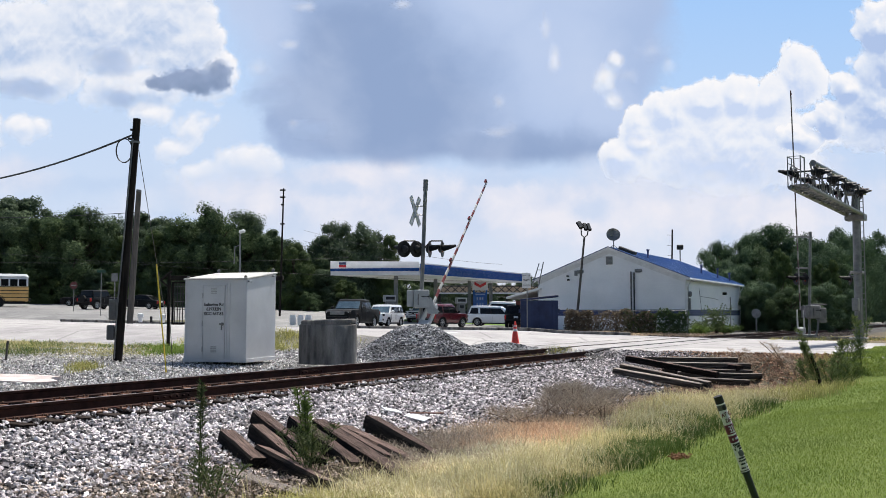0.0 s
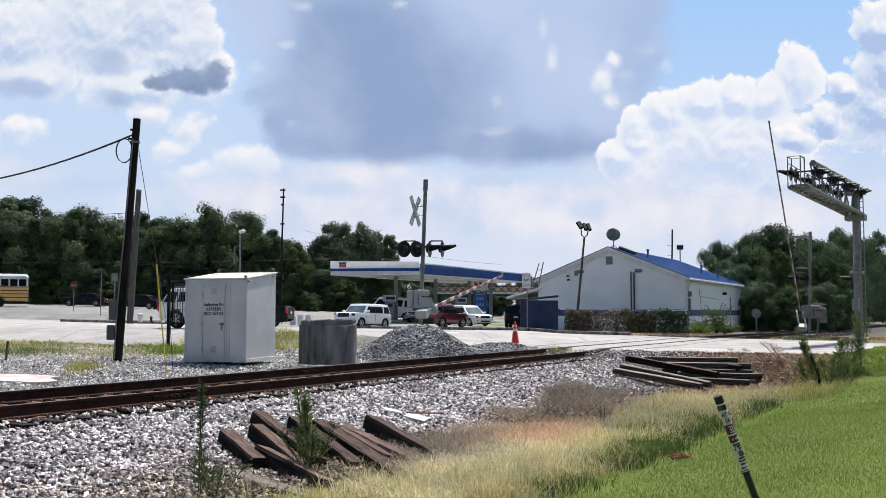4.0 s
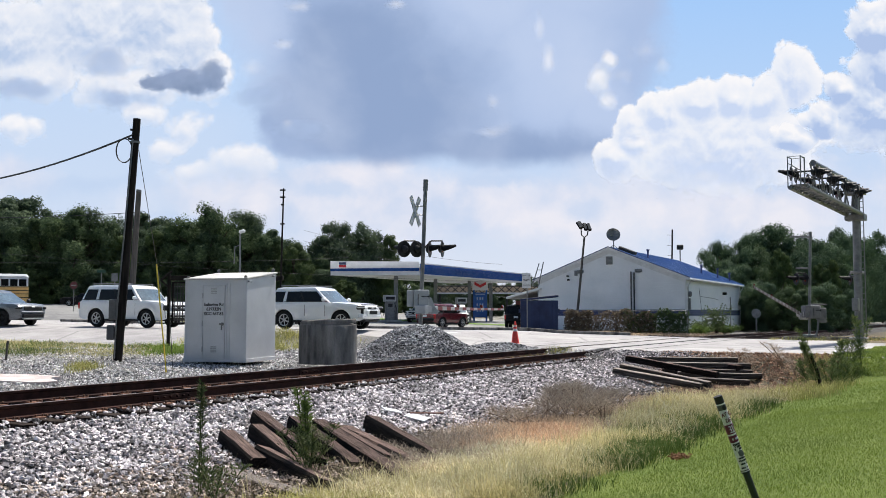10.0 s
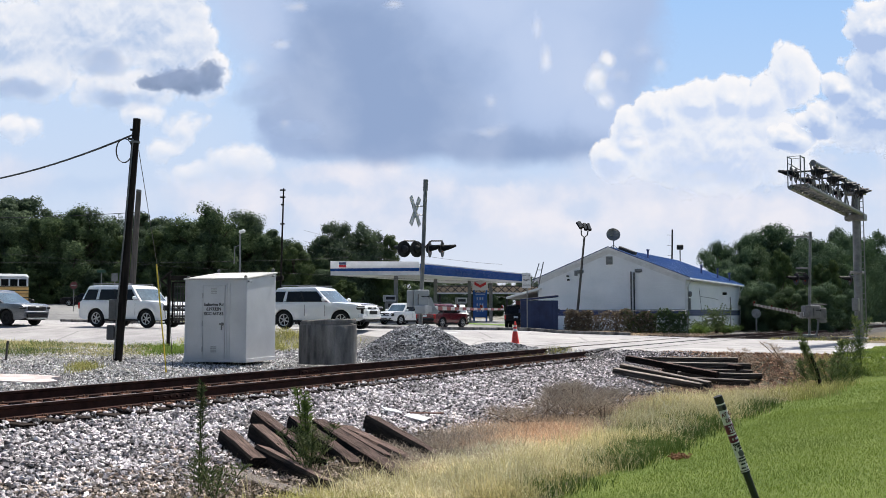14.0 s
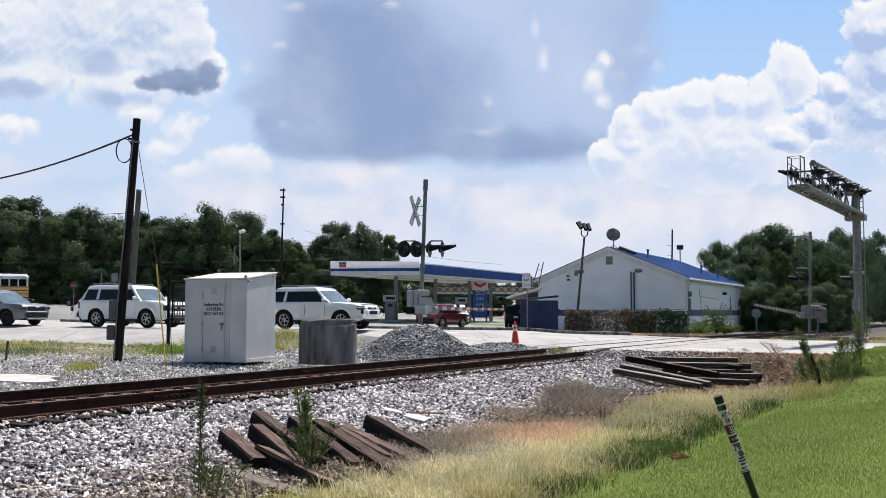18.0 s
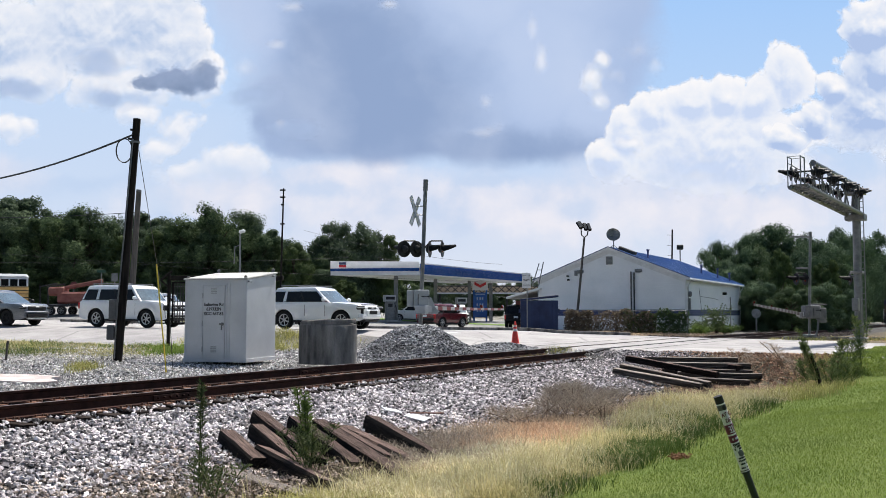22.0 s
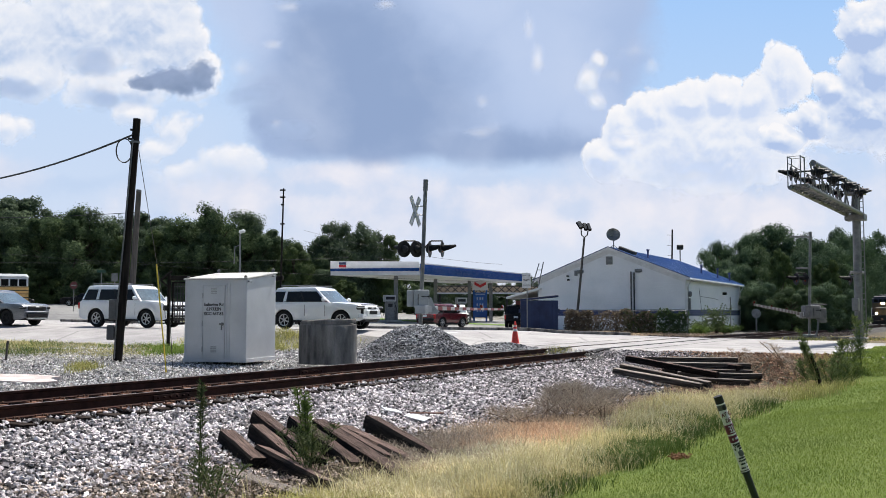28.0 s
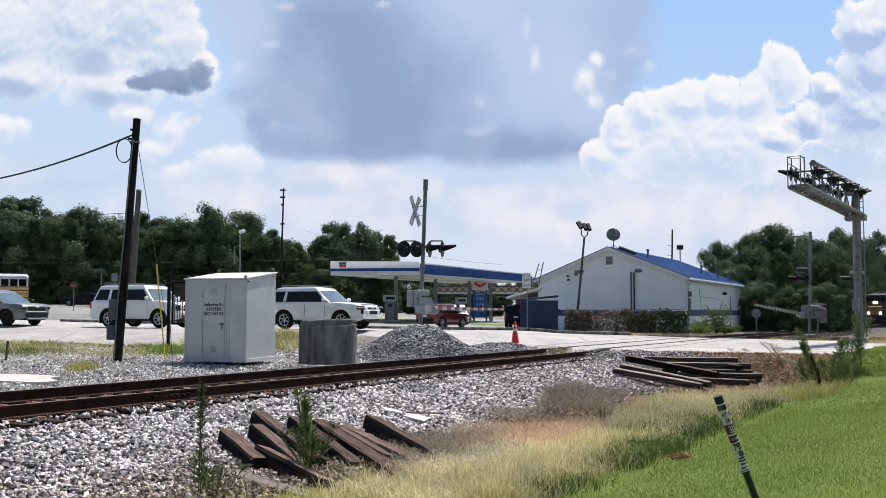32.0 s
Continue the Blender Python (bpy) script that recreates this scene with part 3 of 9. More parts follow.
    small = c.soft([(0.335, 0.422, 0.070, 0.030), (0.378, 0.432, 0.034, 0.034), (0.29, 0.418, 0.05, 0.018)], 1.1, 20.0, 0.08, 8)
    faint = c.soft([(0.47, 0.392, 0.055, 0.026), (0.03, 0.402, 0.09, 0.024), (0.20, 0.452, 0.06, 0.030), (0.55, 0.33, 0.06, 0.02), (0.21, 0.385, 0.035, 0.03)], 1.3, 9.0, 0.05, 6)
    dark = c.band(small, 0.02, 0.42, 0.95)
    sheets.append(c.finish("backdrop", "small dark blue-grey clouds", c.mix(dark, (0.40, 0.51, 0.74), c.mix(c.band(c.noise(c.uv, 22.0, 5), 0.35, 0.65), (0.20, 0.275, 0.43), (0.28, 0.36, 0.54))), c.op("MAXIMUM", dark, c.band(faint, 0.0, 0.8, 0.72)), 2320))
    return sheets


sky_sheets = make_sky_backdrop()


# ---- unseen wooded ridge added behind the camera to cut sky light and reflections ----
def make_unseen_ridge():
    verts, faces, n = [], [], 72
    for k in range(n + 1):
        a = radians(165 + 210 * k / n)
        for r_, up in ((75, -1.0), (75, 1.0), (82, 1.0), (82, -1.0)):
            h = 15 + 3.5 * noise.noise((k * 0.35, 3.0, 0)) + 1.2 * noise.noise((k * 1.7, 9.0, 0))
            verts.append((r_ * math.cos(a), r_ * math.sin(a), -1.0 if up < 0 else h))
    for k in range(n):
        for j in range(3):
            i0 = k * 4 + j
            faces.append((i0, i0 + 1, i0 + 5, i0 + 4))
    ob = new("backdrop", raw_mesh("backdrop", verts, faces, M_UNSEEN_RIDGE))
    tagged(ob, "unseen dark wooded ridge added behind the lawn to block sky light", "wood", kind="structure")


make_unseen_ridge()


# ---- ground ----
def make_ground():
    def spread(near, step, far, grow):
        v, out = 0.0, [0.0]
        while v < far:
            v += step if v < near else (v - near) * grow + step
            out.append(v)
        return out
    right = spread(26, 0.55, 2600, 0.16)
    xs = [-v for v in right[:0:-1]] + right
    ys = [-v for v in spread(2, 1.5, 400, 0.5)[:0:-1]] + spread(62, 0.55, 2600, 0.16)
    verts = []
    for y in ys:
        for x in xs:
            s, q = sq(x, y)
            z = ground_z(x, y)
            if ROAD_NEAR - 0.3 < s < ROAD_FAR + 0.3:
                z -= 0.12
            elif s >= ROAD_FAR and q < -4:
                z -= 0.10
            else:
                z += 0.05 * noise.noise((x * 0.7, y * 0.7, 3.0)) * mixstep(1.6, 3.0, abs(q)) * mixstep(8.0, 7.0, q)
            verts.append((x, y, z))
    w = len(xs)
    faces = [(j * w + i, j * w + i + 1, (j + 1) * w + i + 1, (j + 1) * w + i) for j in range(len(ys) - 1) for i in range(w - 1)]
    m, nodes, links, p = tree_of("verge_ground")
    pos = nodes.new("ShaderNodeNewGeometry").outputs["Position"]
    fine = noise_node(nodes, links, pos, 30, 4, 0.65)
    mid = noise_node(nodes, links, pos, 1.1, 4, 0.6)

    def along(axis):
        d = nodes.new("ShaderNodeVectorMath")
        d.operation = "DOT_PRODUCT"
        links.new(pos, d.inputs[0])
        d.inputs[1].default_value = (axis.x, axis.y, 0)
        return maths(nodes, links, "SUBTRACT", d.outputs["Value"], axis.dot(C0))
    q = along(N)
    qq = maths(nodes, links, "ADD", q, maths(nodes, links, "MULTIPLY", maths(nodes, links, "SUBTRACT", mid, 0.5), 2.4))
    # Gravel bed kept near black: shade between the stones is put into its colour.
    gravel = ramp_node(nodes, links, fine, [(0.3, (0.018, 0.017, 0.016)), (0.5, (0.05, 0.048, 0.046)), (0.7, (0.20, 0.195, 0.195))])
    soil = ramp_node(nodes, links, fine, [(0.3, (0.055, 0.046, 0.032)), (0.7, (0.15, 0.125, 0.082))])
    lawn = ramp_node(nodes, links, fine, [(0.3, (0.075, 0.108, 0.018)), (0.55, (0.12, 0.16, 0.032)), (0.75, (0.18, 0.225, 0.058))])
    patch = noise_node(nodes, links, pos, 0.45, 3)
    lawn = blend_node(nodes, links, 1.0, lawn, ramp_node(nodes, links, patch, [(0.35, (0.85, 0.9, 0.8)), (0.65, (1.15, 1.1, 1.2))]), "MULTIPLY")
    weedy = ramp_node(nodes, links, mid, [(0.44, (0.26, 0.25, 0.235)), (0.58, (0.18, 0.17, 0.125)), (0.72, (0.10, 0.115, 0.05))])

    def step(v, a, b):
        r = nodes.new("ShaderNodeMapRange")
        r.interpolation_type = "SMOOTHSTEP"
        r.inputs[1].default_value, r.inputs[2].default_value = a, b
        links.new(v, r.inputs[0])
        return r.outputs[0]
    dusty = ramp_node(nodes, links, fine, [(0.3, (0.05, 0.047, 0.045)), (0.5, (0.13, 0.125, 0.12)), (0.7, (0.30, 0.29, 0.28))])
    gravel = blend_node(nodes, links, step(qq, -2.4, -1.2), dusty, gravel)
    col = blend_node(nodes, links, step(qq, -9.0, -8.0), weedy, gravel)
    col = blend_node(nodes, links, step(qq, 3.9, 4.8), col, soil)
    col = blend_node(nodes, links, step(maths(nodes, links, "ADD", q, maths(nodes, links, "MULTIPLY", mid, 0.6)), 8.5, 8.8), col, lawn)
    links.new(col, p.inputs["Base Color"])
    p.inputs["Roughness"].default_value = 0.95
    p.inputs["Specular IOR Level"].default_value = 0.2
    bn = nodes.new("ShaderNodeBump")
    bn.inputs["Strength"].default_value, bn.inputs["Distance"].default_value = 0.7, 0.05
    links.new(fine, bn.inputs["Height"])
    links.new(bn.outputs[0], p.inputs["Normal"])
    ob = new("ground", raw_mesh("ground", verts, faces, m, True))
    tagged(ob, "gravel verge, weedy ditch and mown green lawn", "ground", kind="structure")


def asphalt(name, a, b, crack=0.35):
    m, nodes, links, p = tree_of(name)
    pos = nodes.new("ShaderNodeNewGeometry").outputs["Position"]
    fine, mid, wide = noise_node(nodes, links, pos, 45, 3), noise_node(nodes, links, pos, 0.9, 5, 0.65), noise_node(nodes, links, pos, 0.12, 3)
    col = ramp_node(nodes, links, mid, [(0.35, a), (0.65, b)])
    col = blend_node(nodes, links, 1.0, col, ramp_node(nodes, links, fine, [(0.3, (0.85, 0.85, 0.85)), (0.7, (1.12, 1.12, 1.12))]), "MULTIPLY")
    col = blend_node(nodes, links, 1.0, col, ramp_node(nodes, links, wide, [(0.35, (0.82, 0.82, 0.83)), (0.65, (1.12, 1.12, 1.1))]), "MULTIPLY")
    vo = nodes.new("ShaderNodeTexVoronoi")
    vo.feature = "DISTANCE_TO_EDGE"
    vo.inputs["Scale"].default_value = 0.16
    links.new(pos, vo.inputs["Vector"])
    line = ramp_node(nodes, links, vo.outputs["Distance"], [(0.0, (1 - crack,) * 3), (0.012, (1.0, 1.0, 1.0))])
    col = blend_node(nodes, links, 1.0, col, line, "MULTIPLY")
    links.new(col, p.inputs["Base Color"])
    p.inputs["Roughness"].default_value = 0.9
    p.inputs["Specular IOR Level"].default_value = 0.3
    bn = nodes.new("ShaderNodeBump")
    bn.inputs["Strength"].default_value, bn.inputs["Distance"].default_value = 0.25, 0.01
    links.new(fine, bn.inputs["Height"])
    links.new(bn.outputs[0], p.inputs["Normal"])
    return m


M_ASPHALT = asphalt("worn_pale_asphalt", (0.30, 0.286, 0.284), (0.40, 0.384, 0.38))
M_FORECOURT = asphalt("forecourt_paving", (0.19, 0.187, 0.185), (0.26, 0.256, 0.25))


def sheet(name, s0, s1, q0, q1, material, lift, label, step=1.5, tuck=0.0):
    """A strip of paving in track and road coordinates that follows the ground."""
    ns, nq = max(1, int((s1 - s0) / step)), max(1, int((q1 - q0) / step))
    verts, faces = [], []
    for i in range(ns + 1):
        for j in range(nq + 1):
            x, y = xy(s0 + (s1 - s0) * i / ns, q0 + (q1 - q0) * j / nq)
            verts.append((x, y, ground_z(x, y) + lift - (tuck if i == 0 else 0.0)))
    for i in range(ns):
        for j in range(nq):
            a = i * (nq + 1) + j
            faces.append((a, a + 1, a + nq + 2, a + nq + 1))
    ob = new(name, raw_mesh(name, verts, [f[::-1] for f in faces], material, True))
    return tagged(ob, label, name.split("_")[0], kind="structure")


make_ground()
sheet("road", ROAD_NEAR, ROAD_FAR, -140, 70, M_ASPHALT, 0.01, "wide pale sun-bleached asphalt road over the level crossing", 1.5, 0.22)
sheet("pavement_apron", 16.4, ROAD_NEAR + 0.1, -95, -11.5, M_ASPHALT, 0.03, "pale dusty asphalt apron beside the road", 1.2, 0.22)
sheet("pavement_forecourt", ROAD_FAR + 0.15, 95, -150, -8, M_FORECOURT, 0.02, "pale paved filling station forecourt and side road", 2.5)


# ---- railway track ----
CANT = 0.065      # the far rail lies a little higher


def rail_top(s, side):
    """side -1: far rail, +1: near rail."""
    return rail_z(s) + (CANT * (1 - mixstep(40, 70, s)) if side < 0 else 0.0)


RAIL_PROFILE = [(-0.076, 0.0), (-0.076, 0.012), (-0.012, 0.03), (-0.009, 0.13), (-0.036, 0.145), (-0.036, 0.18), (-0.028, 0.186),
                (0.028, 0.186), (0.036, 0.18), (0.036, 0.145), (0.009, 0.13), (0.012, 0.03), (0.076, 0.012), (0.076, 0.0)]


def rail_part(parent, side, stations, name):
    bm = bmesh.new()
    rings = []
    for s in stations:
        x, y = xy(s, side * 0.7525)
        z = rail_top(s, side) - 0.186
        rings.append([bm.verts.new((x + N.x * a, y + N.y * a, z + b)) for a, b in RAIL_PROFILE])
    k = len(RAIL_PROFILE)
    for a, b in zip(rings, rings[1:]):
        for i in range(k):
            f = bm.faces.new([a[i], a[(i + 1) % k], b[(i + 1) % k], b[i]])
            f.material_index = 1 if i == 6 else 0
    bm.faces.new(rings[0])
    bm.faces.new(rings[-1][::-1])
    bmesh.ops.recalc_face_normals(bm, faces=bm.faces)
    ob = part(name, bm, M_RAIL, parent)
    ob.data.materials.append(M_RAIL_TOP)


def make_rail(side):
    """One line of rail: lengths joined by bolted bars."""
    t = thing("rail", pose(0, 0, 0), "rust-brown steel rail spiked to timber ties", "rail", "rails of the track")
    ends = [-30, -8.5, 3.4, 15.3, 27.2, 39.1, 51.0, 70, 120, 400]
    if side < 0:
        ends = [-30, -2.5, 9.4, 21.3, 33.2, 45.1, 57.0, 80, 130, 400]
    for a, b in zip(ends, ends[1:]):
        n = 4 if b < 60 else 8
        rail_part(t, side, [a + (b - a - 0.008) * i / n for i in range(n + 1)], "rail_length")
    for s in ends[1:6]:
        if 24 < s < 42:
            continue
        z = rail_top(s, side) - 0.186
        for face in (-1, 1):
            x, y = xy(s, side * 0.7525 + face * 0.026)
            bar = part("joint_bar", shape((box, (x, y, z + 0.082), (0.92, 0.026, 0.095), 0.008, Matrix.Rotation(radians(TRACK_HEADING), 3, "Z"))), M_RAIL, t)
            for d in (-0.36, -0.22, -0.08, 0.08, 0.22, 0.36):
                bx, by = xy(s + d, side * 0.7525 + face * 0.05)
                part("bolt", shape((box, (bx, by, z + 0.082), (0.035, 0.05, 0.035), 0.006, Matrix.Rotation(radians(TRACK_HEADING), 3, "Z"))), M_RAIL, bar)
    return t


rails = [make_rail(-1), make_rail(1)]


def make_ties():
    rng = random.Random(5)
    shapes = []
    for v in range(4):
        bm = bmesh.new()
        box(bm, (0, 0, -0.09), (0.23, 2.62, 0.18), 0.012)
        for vert in bm.verts:
            vert.co += Vector((rng.uniform(-1, 1), rng.uniform(-2, 2), rng.uniform(-1, 1))) * 0.008
        shapes.append(mesh_from(bm, M_TIE))
    plate = shape((box, (0, 0, 0.011), (0.19, 0.36, 0.022), 0.004))
    for dx, dy in ((-0.06, 0.11), (0.06, -0.11), (0.06, 0.11), (-0.06, -0.11)):
        box(plate, (dx, dy, 0.035), (0.02, 0.03, 0.05), 0.004)
    plate_me = mesh_from(plate, M_RUST)
    anchor_me = mesh_from(shape((box, (0, 0, 0.0), (0.03, 0.2, 0.05), 0.006)), M_RUST)
    s = -4.0
    while s < 23.4 or s < 85:
        if 23.6 < s < 42.5:
            s = 42.6
        jog = rng.uniform(-0.03, 0.03)
        x, y = xy(s + rng.uniform(-0.02, 0.02), jog)
        lean = math.atan2(rail_top(s, -1) - rail_top(s, 1), 1.505)
        z = (rail_top(s, -1) + rail_top(s, 1)) / 2 - 0.186 - 0.022
        ob = new("railway_tie", rng.choice(shapes))
        ob.matrix_world = Matrix.Translation((x, y, z)) @ pose(0, 0, 0, 0, 0, TRACK_HEADING + rng.uniform(-1.5, 1.5)) @ Matrix.Rotation(lean, 4, "X")
        tagged(ob, "dark weathered timber tie bedded in ballast", "railway tie", "ties under the track")
        if s < 30:
            for side in (-1, 1):
                pl = new("tie_plate", plate_me)
                pl.parent = ob
                pl.matrix_basis = pose(0, -side * 0.7525 - jog, 0.0)
                an = new("rail_anchor", anchor_me)
                an.parent = ob
                an.matrix_basis = pose(0.16, -side * 0.7525 - jog, 0.02)
        s += 0.52 + rng.uniform(-0.02, 0.02)


make_ties()


# ---- signal shelter, concrete ring, poles ----
def text_part(words, size, material, parent, m):
    cu = bpy.data.curves.new("words", "FONT")
    cu.body, cu.size, cu.align_x, cu.align_y, cu.extrude = words, size, "CENTER", "CENTER", 0.002
    cu.bevel_depth, cu.bevel_resolution = size * 0.022, 0
    tmp = bpy.data.objects.new("words", cu)
    me = bpy.data.meshes.new_from_object(tmp)
    bpy.data.objects.remove(tmp)
    me.materials.clear()
    me.materials.append(material)
    ob = new("lettering", me)
    ob.parent, ob.matrix_basis = parent, m
    ob["label"] = "black painted lettering"
    return ob


def make_shelter():
    """Aluminium signal shelter; its door faces down the track, towards -y here; x along its front."""
    t = thing("signal_shelter", pose(-5.93, 27.75, 0.3, 0, 0, -15), "silver-painted aluminium signal shelter with a door on the gravel", "signal shelter")
    w, d, h0, h1 = 1.84, 1.84, 2.22, 2.50
    bm = bmesh.new()
    outline = [(-d / 2, 0.0), (d / 2, 0.0), (d / 2, h1 - 0.06), (-d / 2, h0)]
    slab(bm, outline, w, Matrix(((0, 0, 1, -w / 2), (1, 0, 0, 0), (0, 1, 0, 0), (0, 0, 0, 1))))
    part("wall", bm, M_SILVER, t)
    slope = math.atan2(h1 - h0 - 0.06, d)
    tilt = Matrix.Rotation(slope, 3, "X")
    part("roof", shape((box, (0, 0, (h0 + h1) / 2 + 0.0), (w + 0.08, d + 0.1, 0.05), 0.01, tilt)), M_CONCRETE_PALE, t, "pale flat metal roof with a folded lip")
    part("base_angle", shape((box, (0, -d / 2 - 0.01, 0.05), (w + 0.04, 0.02, 0.1), 0.004), (box, (w / 2 + 0.01, 0, 0.05), (0.02, d, 0.1), 0.004)), M_SILVER, t)
    for x in (-w / 2 + 0.06, w / 2 - 0.06):
        part("lifting_eye", shape((lathe, [(0.03, -0.008), (0.05, -0.012), (0.056, 0.0), (0.05, 0.012), (0.03, 0.008), (0.03, -0.008)], 12, (x, -d / 2 + 0.05, h0 + 0.07), Matrix.Rotation(radians(90), 3, "X"))), M_GALV, t)
        part("lifting_eye", shape((lathe, [(0.03, -0.008), (0.05, -0.012), (0.056, 0.0), (0.05, 0.012), (0.03, 0.008), (0.03, -0.008)], 12, (x, d / 2 - 0.05, h1 + 0.05), Matrix.Rotation(radians(90), 3, "X"))), M_GALV, t)
    door = part("door", shape((box, (-0.03, -d / 2 - 0.018, 1.08), (0.64, 0.036, 2.0), 0.008)), M_SILVER, t)
    for z in (0.35, 1.05, 1.8):
        part("hinge", shape((rod, (-0.365, -d / 2 - 0.045, z - 0.07), (-0.365, -d / 2 - 0.045, z + 0.07), 0.018)), M_SILVER_DIRTY, door)
    for z in (0.28, 1.86):
        for k in range(4):
            part("louvre", shape((box, (-0.03, -d / 2 - 0.042, z + k * 0.045), (0.17, 0.03, 0.014), 0.004, Matrix.Rotation(radians(35), 3, "X"))), M_SILVER_DIRTY, door)
    part("door_handle", shape((box, (0.205, -d / 2 - 0.06, 1.03), (0.1, 0.06, 0.05), 0.012), (box, (0.21, -d / 2 - 0.05, 0.93), (0.035, 0.03, 0.13), 0.008), (lathe, [(0.045, 0), (0.045, 0.02), (0.02, 0.03)], 12, (0.23, -d / 2 - 0.036, 1.03), Matrix.Rotation(radians(90), 3, "X"))), M_GALV, door, "steel latch with a hanging padlock")
    face = Matrix.Translation((-0.03, -d / 2 - 0.040, 1.43)) @ Matrix.Rotation(radians(90), 4, "X")
    for k, words in enumerate(("Euharlee Rd", "639332N", "SGC 637.83")):
        text_part(words, 0.118, M_INK, door, face @ Matrix.Translation((0, 0.125 - k * 0.125, 0)))
    part("door_frame", shape((box, (-0.03, -d / 2 - 0.008, 2.105), (0.76, 0.016, 0.03)), (box, (-0.39, -d / 2 - 0.008, 1.06), (0.03, 0.016, 2.06)), (box, (0.33, -d / 2 - 0.008, 1.06), (0.03, 0.016, 2.06))), M_SILVER, t)
    for x in (-w / 2 + 0.02, 0.42, w / 2 - 0.02):
        part("seam", shape((box, (x, -d / 2 - 0.006, h0 / 2), (0.03, 0.012, h0 - 0.12))), M_SILVER, t)
    part("vent_hood", shape((box, (w / 2 - 0.02, -d / 2 + 0.15, h0 - 0.04), (0.14, 0.16, 0.05), 0.01), (box, (w / 2 + 0.03, d / 2 - 0.2, h1 - 0.12), (0.1, 0.16, 0.04), 0.01)), M_SILVER_DIRTY, t)


make_shelter()


def make_ring():
    t = thing("concrete_ring", pose(-3.14, 27.1, 0.26), "weathered concrete pipe ring stood on the ballast", "concrete pipe")
    rng = random.Random(3)
    for name, z0, z1, r, off in (("lower_ring", 0.0, 1.06, 0.785, 0.0), ("upper_ring", 1.065, 1.19, 0.74, 0.015)):
        bm = bmesh.new()
        lathe(bm, [(r - 0.11, z1), (r - 0.11, z0), (r, z0), (r + 0.006, (z0 + z1) / 2), (r, z1 - 0.02), (r - 0.02, z1), (r - 0.11, z1)], 40, (off, 0, 0))
        for v in bm.verts:
            v.co.x += rng.uniform(-0.006, 0.006)
            v.co.y += rng.uniform(-0.006, 0.006)
            v.co.z += rng.uniform(-0.008, 0.008) + (0.03 * v.co.x if z0 > 0.5 else 0)
        part(name, bm, M_CONCRETE, t, "", True)
    # Black disc whose colour gives the shade inside the ring.
    part("shade_disc", shape((lathe, [(0.0, 1.0), (0.69, 0.98)], 24)), M_RUBBER, t, "dark disc standing in for shade inside the ring")
    for a in (150, 235, 290):
        x, y = 0.79 * math.cos(radians(a)), 0.79 * math.sin(radians(a))
        part("lifting_mark", shape((box, (x, y, 0.55), (0.02, 0.02, 0.9), 0.004, Matrix.Rotation(radians(a), 3, "Z"))), M_CONCRETE, t)


make_ring()


def make_service_pole():
    """Leaning service pole with meter boxes and a coiled drop cable."""
    t = thing("service_pole", pose(-8.86, 27.0, 0.3), "dark leaning wooden service pole with meter boxes", "utility pole", "wooden poles")
    top = Vector((0.41, 0.02, 6.68))
    part("shaft", shape((rod, (0, 0, -0.3), top, 0.125, 0.10, 14)), M_POLE, t, "", True)
    part("meter_box", shape((box, (-0.08, -0.16, 1.42), (0.2, 0.14, 0.56), 0.02)), M_BOX_GREY, t, "grey meter box")
    part("meter_box", shape((box, (-0.14, -0.13, 0.80), (0.2, 0.12, 0.4), 0.02)), M_BOX_GREY, t, "small grey switch box")
    part("conduit", shape((pipe, [(-0.02, -0.15, 0.1), (0.0, -0.15, 0.8), (0.03, -0.145, 1.5), (0.24, -0.11, 4.5), (0.35, -0.10, 6.1)], 0.022)), M_GALV, t)
    part("insulator", shape((rod, (0.35, -0.02, 6.1), (0.20, -0.04, 6.12), 0.035)), M_BLACK, t)
    part("insulator", shape((rod, (0.37, -0.02, 6.35), (0.25, -0.04, 6.37), 0.03)), M_BLACK, t)
    coil = []
    for k in range(60):
        a = k / 59 * math.pi * 2 * 2.4
        coil.append((0.10 + 0.22 * math.cos(a + 1.2), -0.06 + 0.02 * math.sin(a * 0.5), 5.78 + 0.33 * math.sin(a + 1.2)))
    part("cable_coil", shape((pipe, coil, 0.014, 5)), M_CABLE, t)
    part("pole_band", shape((lathe, [(0.135, 0), (0.135, 0.05)], 14, (0.37, 0.02, 6.0))), M_GALV, t)


def make_back_pole():
    t = thing("utility_pole", pose(-19.6, 62.0, 1.0), "grey weathered wooden utility pole", "utility pole", "wooden poles")
    part("shaft", shape((rod, (0, 0, -0.3), (0.42, 0, 8.35), 0.20, 0.16, 14)), M_POLE_GREY, t, "", True)
    part("pole_cap", shape((rod, (0.41, 0, 8.3), (0.42, 0, 8.42), 0.17, 0.15, 14)), M_GALV, t)


make_service_pole()
make_back_pole()


def cable(name, a, b, sag, r, label, n=24):
    bm = bmesh.new()
    a, b = Vector(a), Vector(b)
    pipe(bm, [a.lerp(b, k / n) - Vector((0, 0, sag * 4 * (k / n) * (1 - k / n))) for k in range(n + 1)], r, 5)
    ob = new(name, mesh_from(bm, M_CABLE))
    return tagged(ob, label, "cable", "overhead cables")


cable("service_cable", (-8.53, 26.95, 6.52), (-24.0, 40.0, 7.0), 0.75, 0.028, "twisted black service cable slung from the pole")
cable("guy_wire", (-8.38, 27.0, 6.1), (-12.3, 44.0, 1.4), 0.02, 0.01, "thin grey wire running down from the pole")
cable("service_cable", (-19.2, 62.0, 8.0), (-60.0, 84.0, 11.5), 0.9, 0.02, "thin black cable slung from the grey pole")


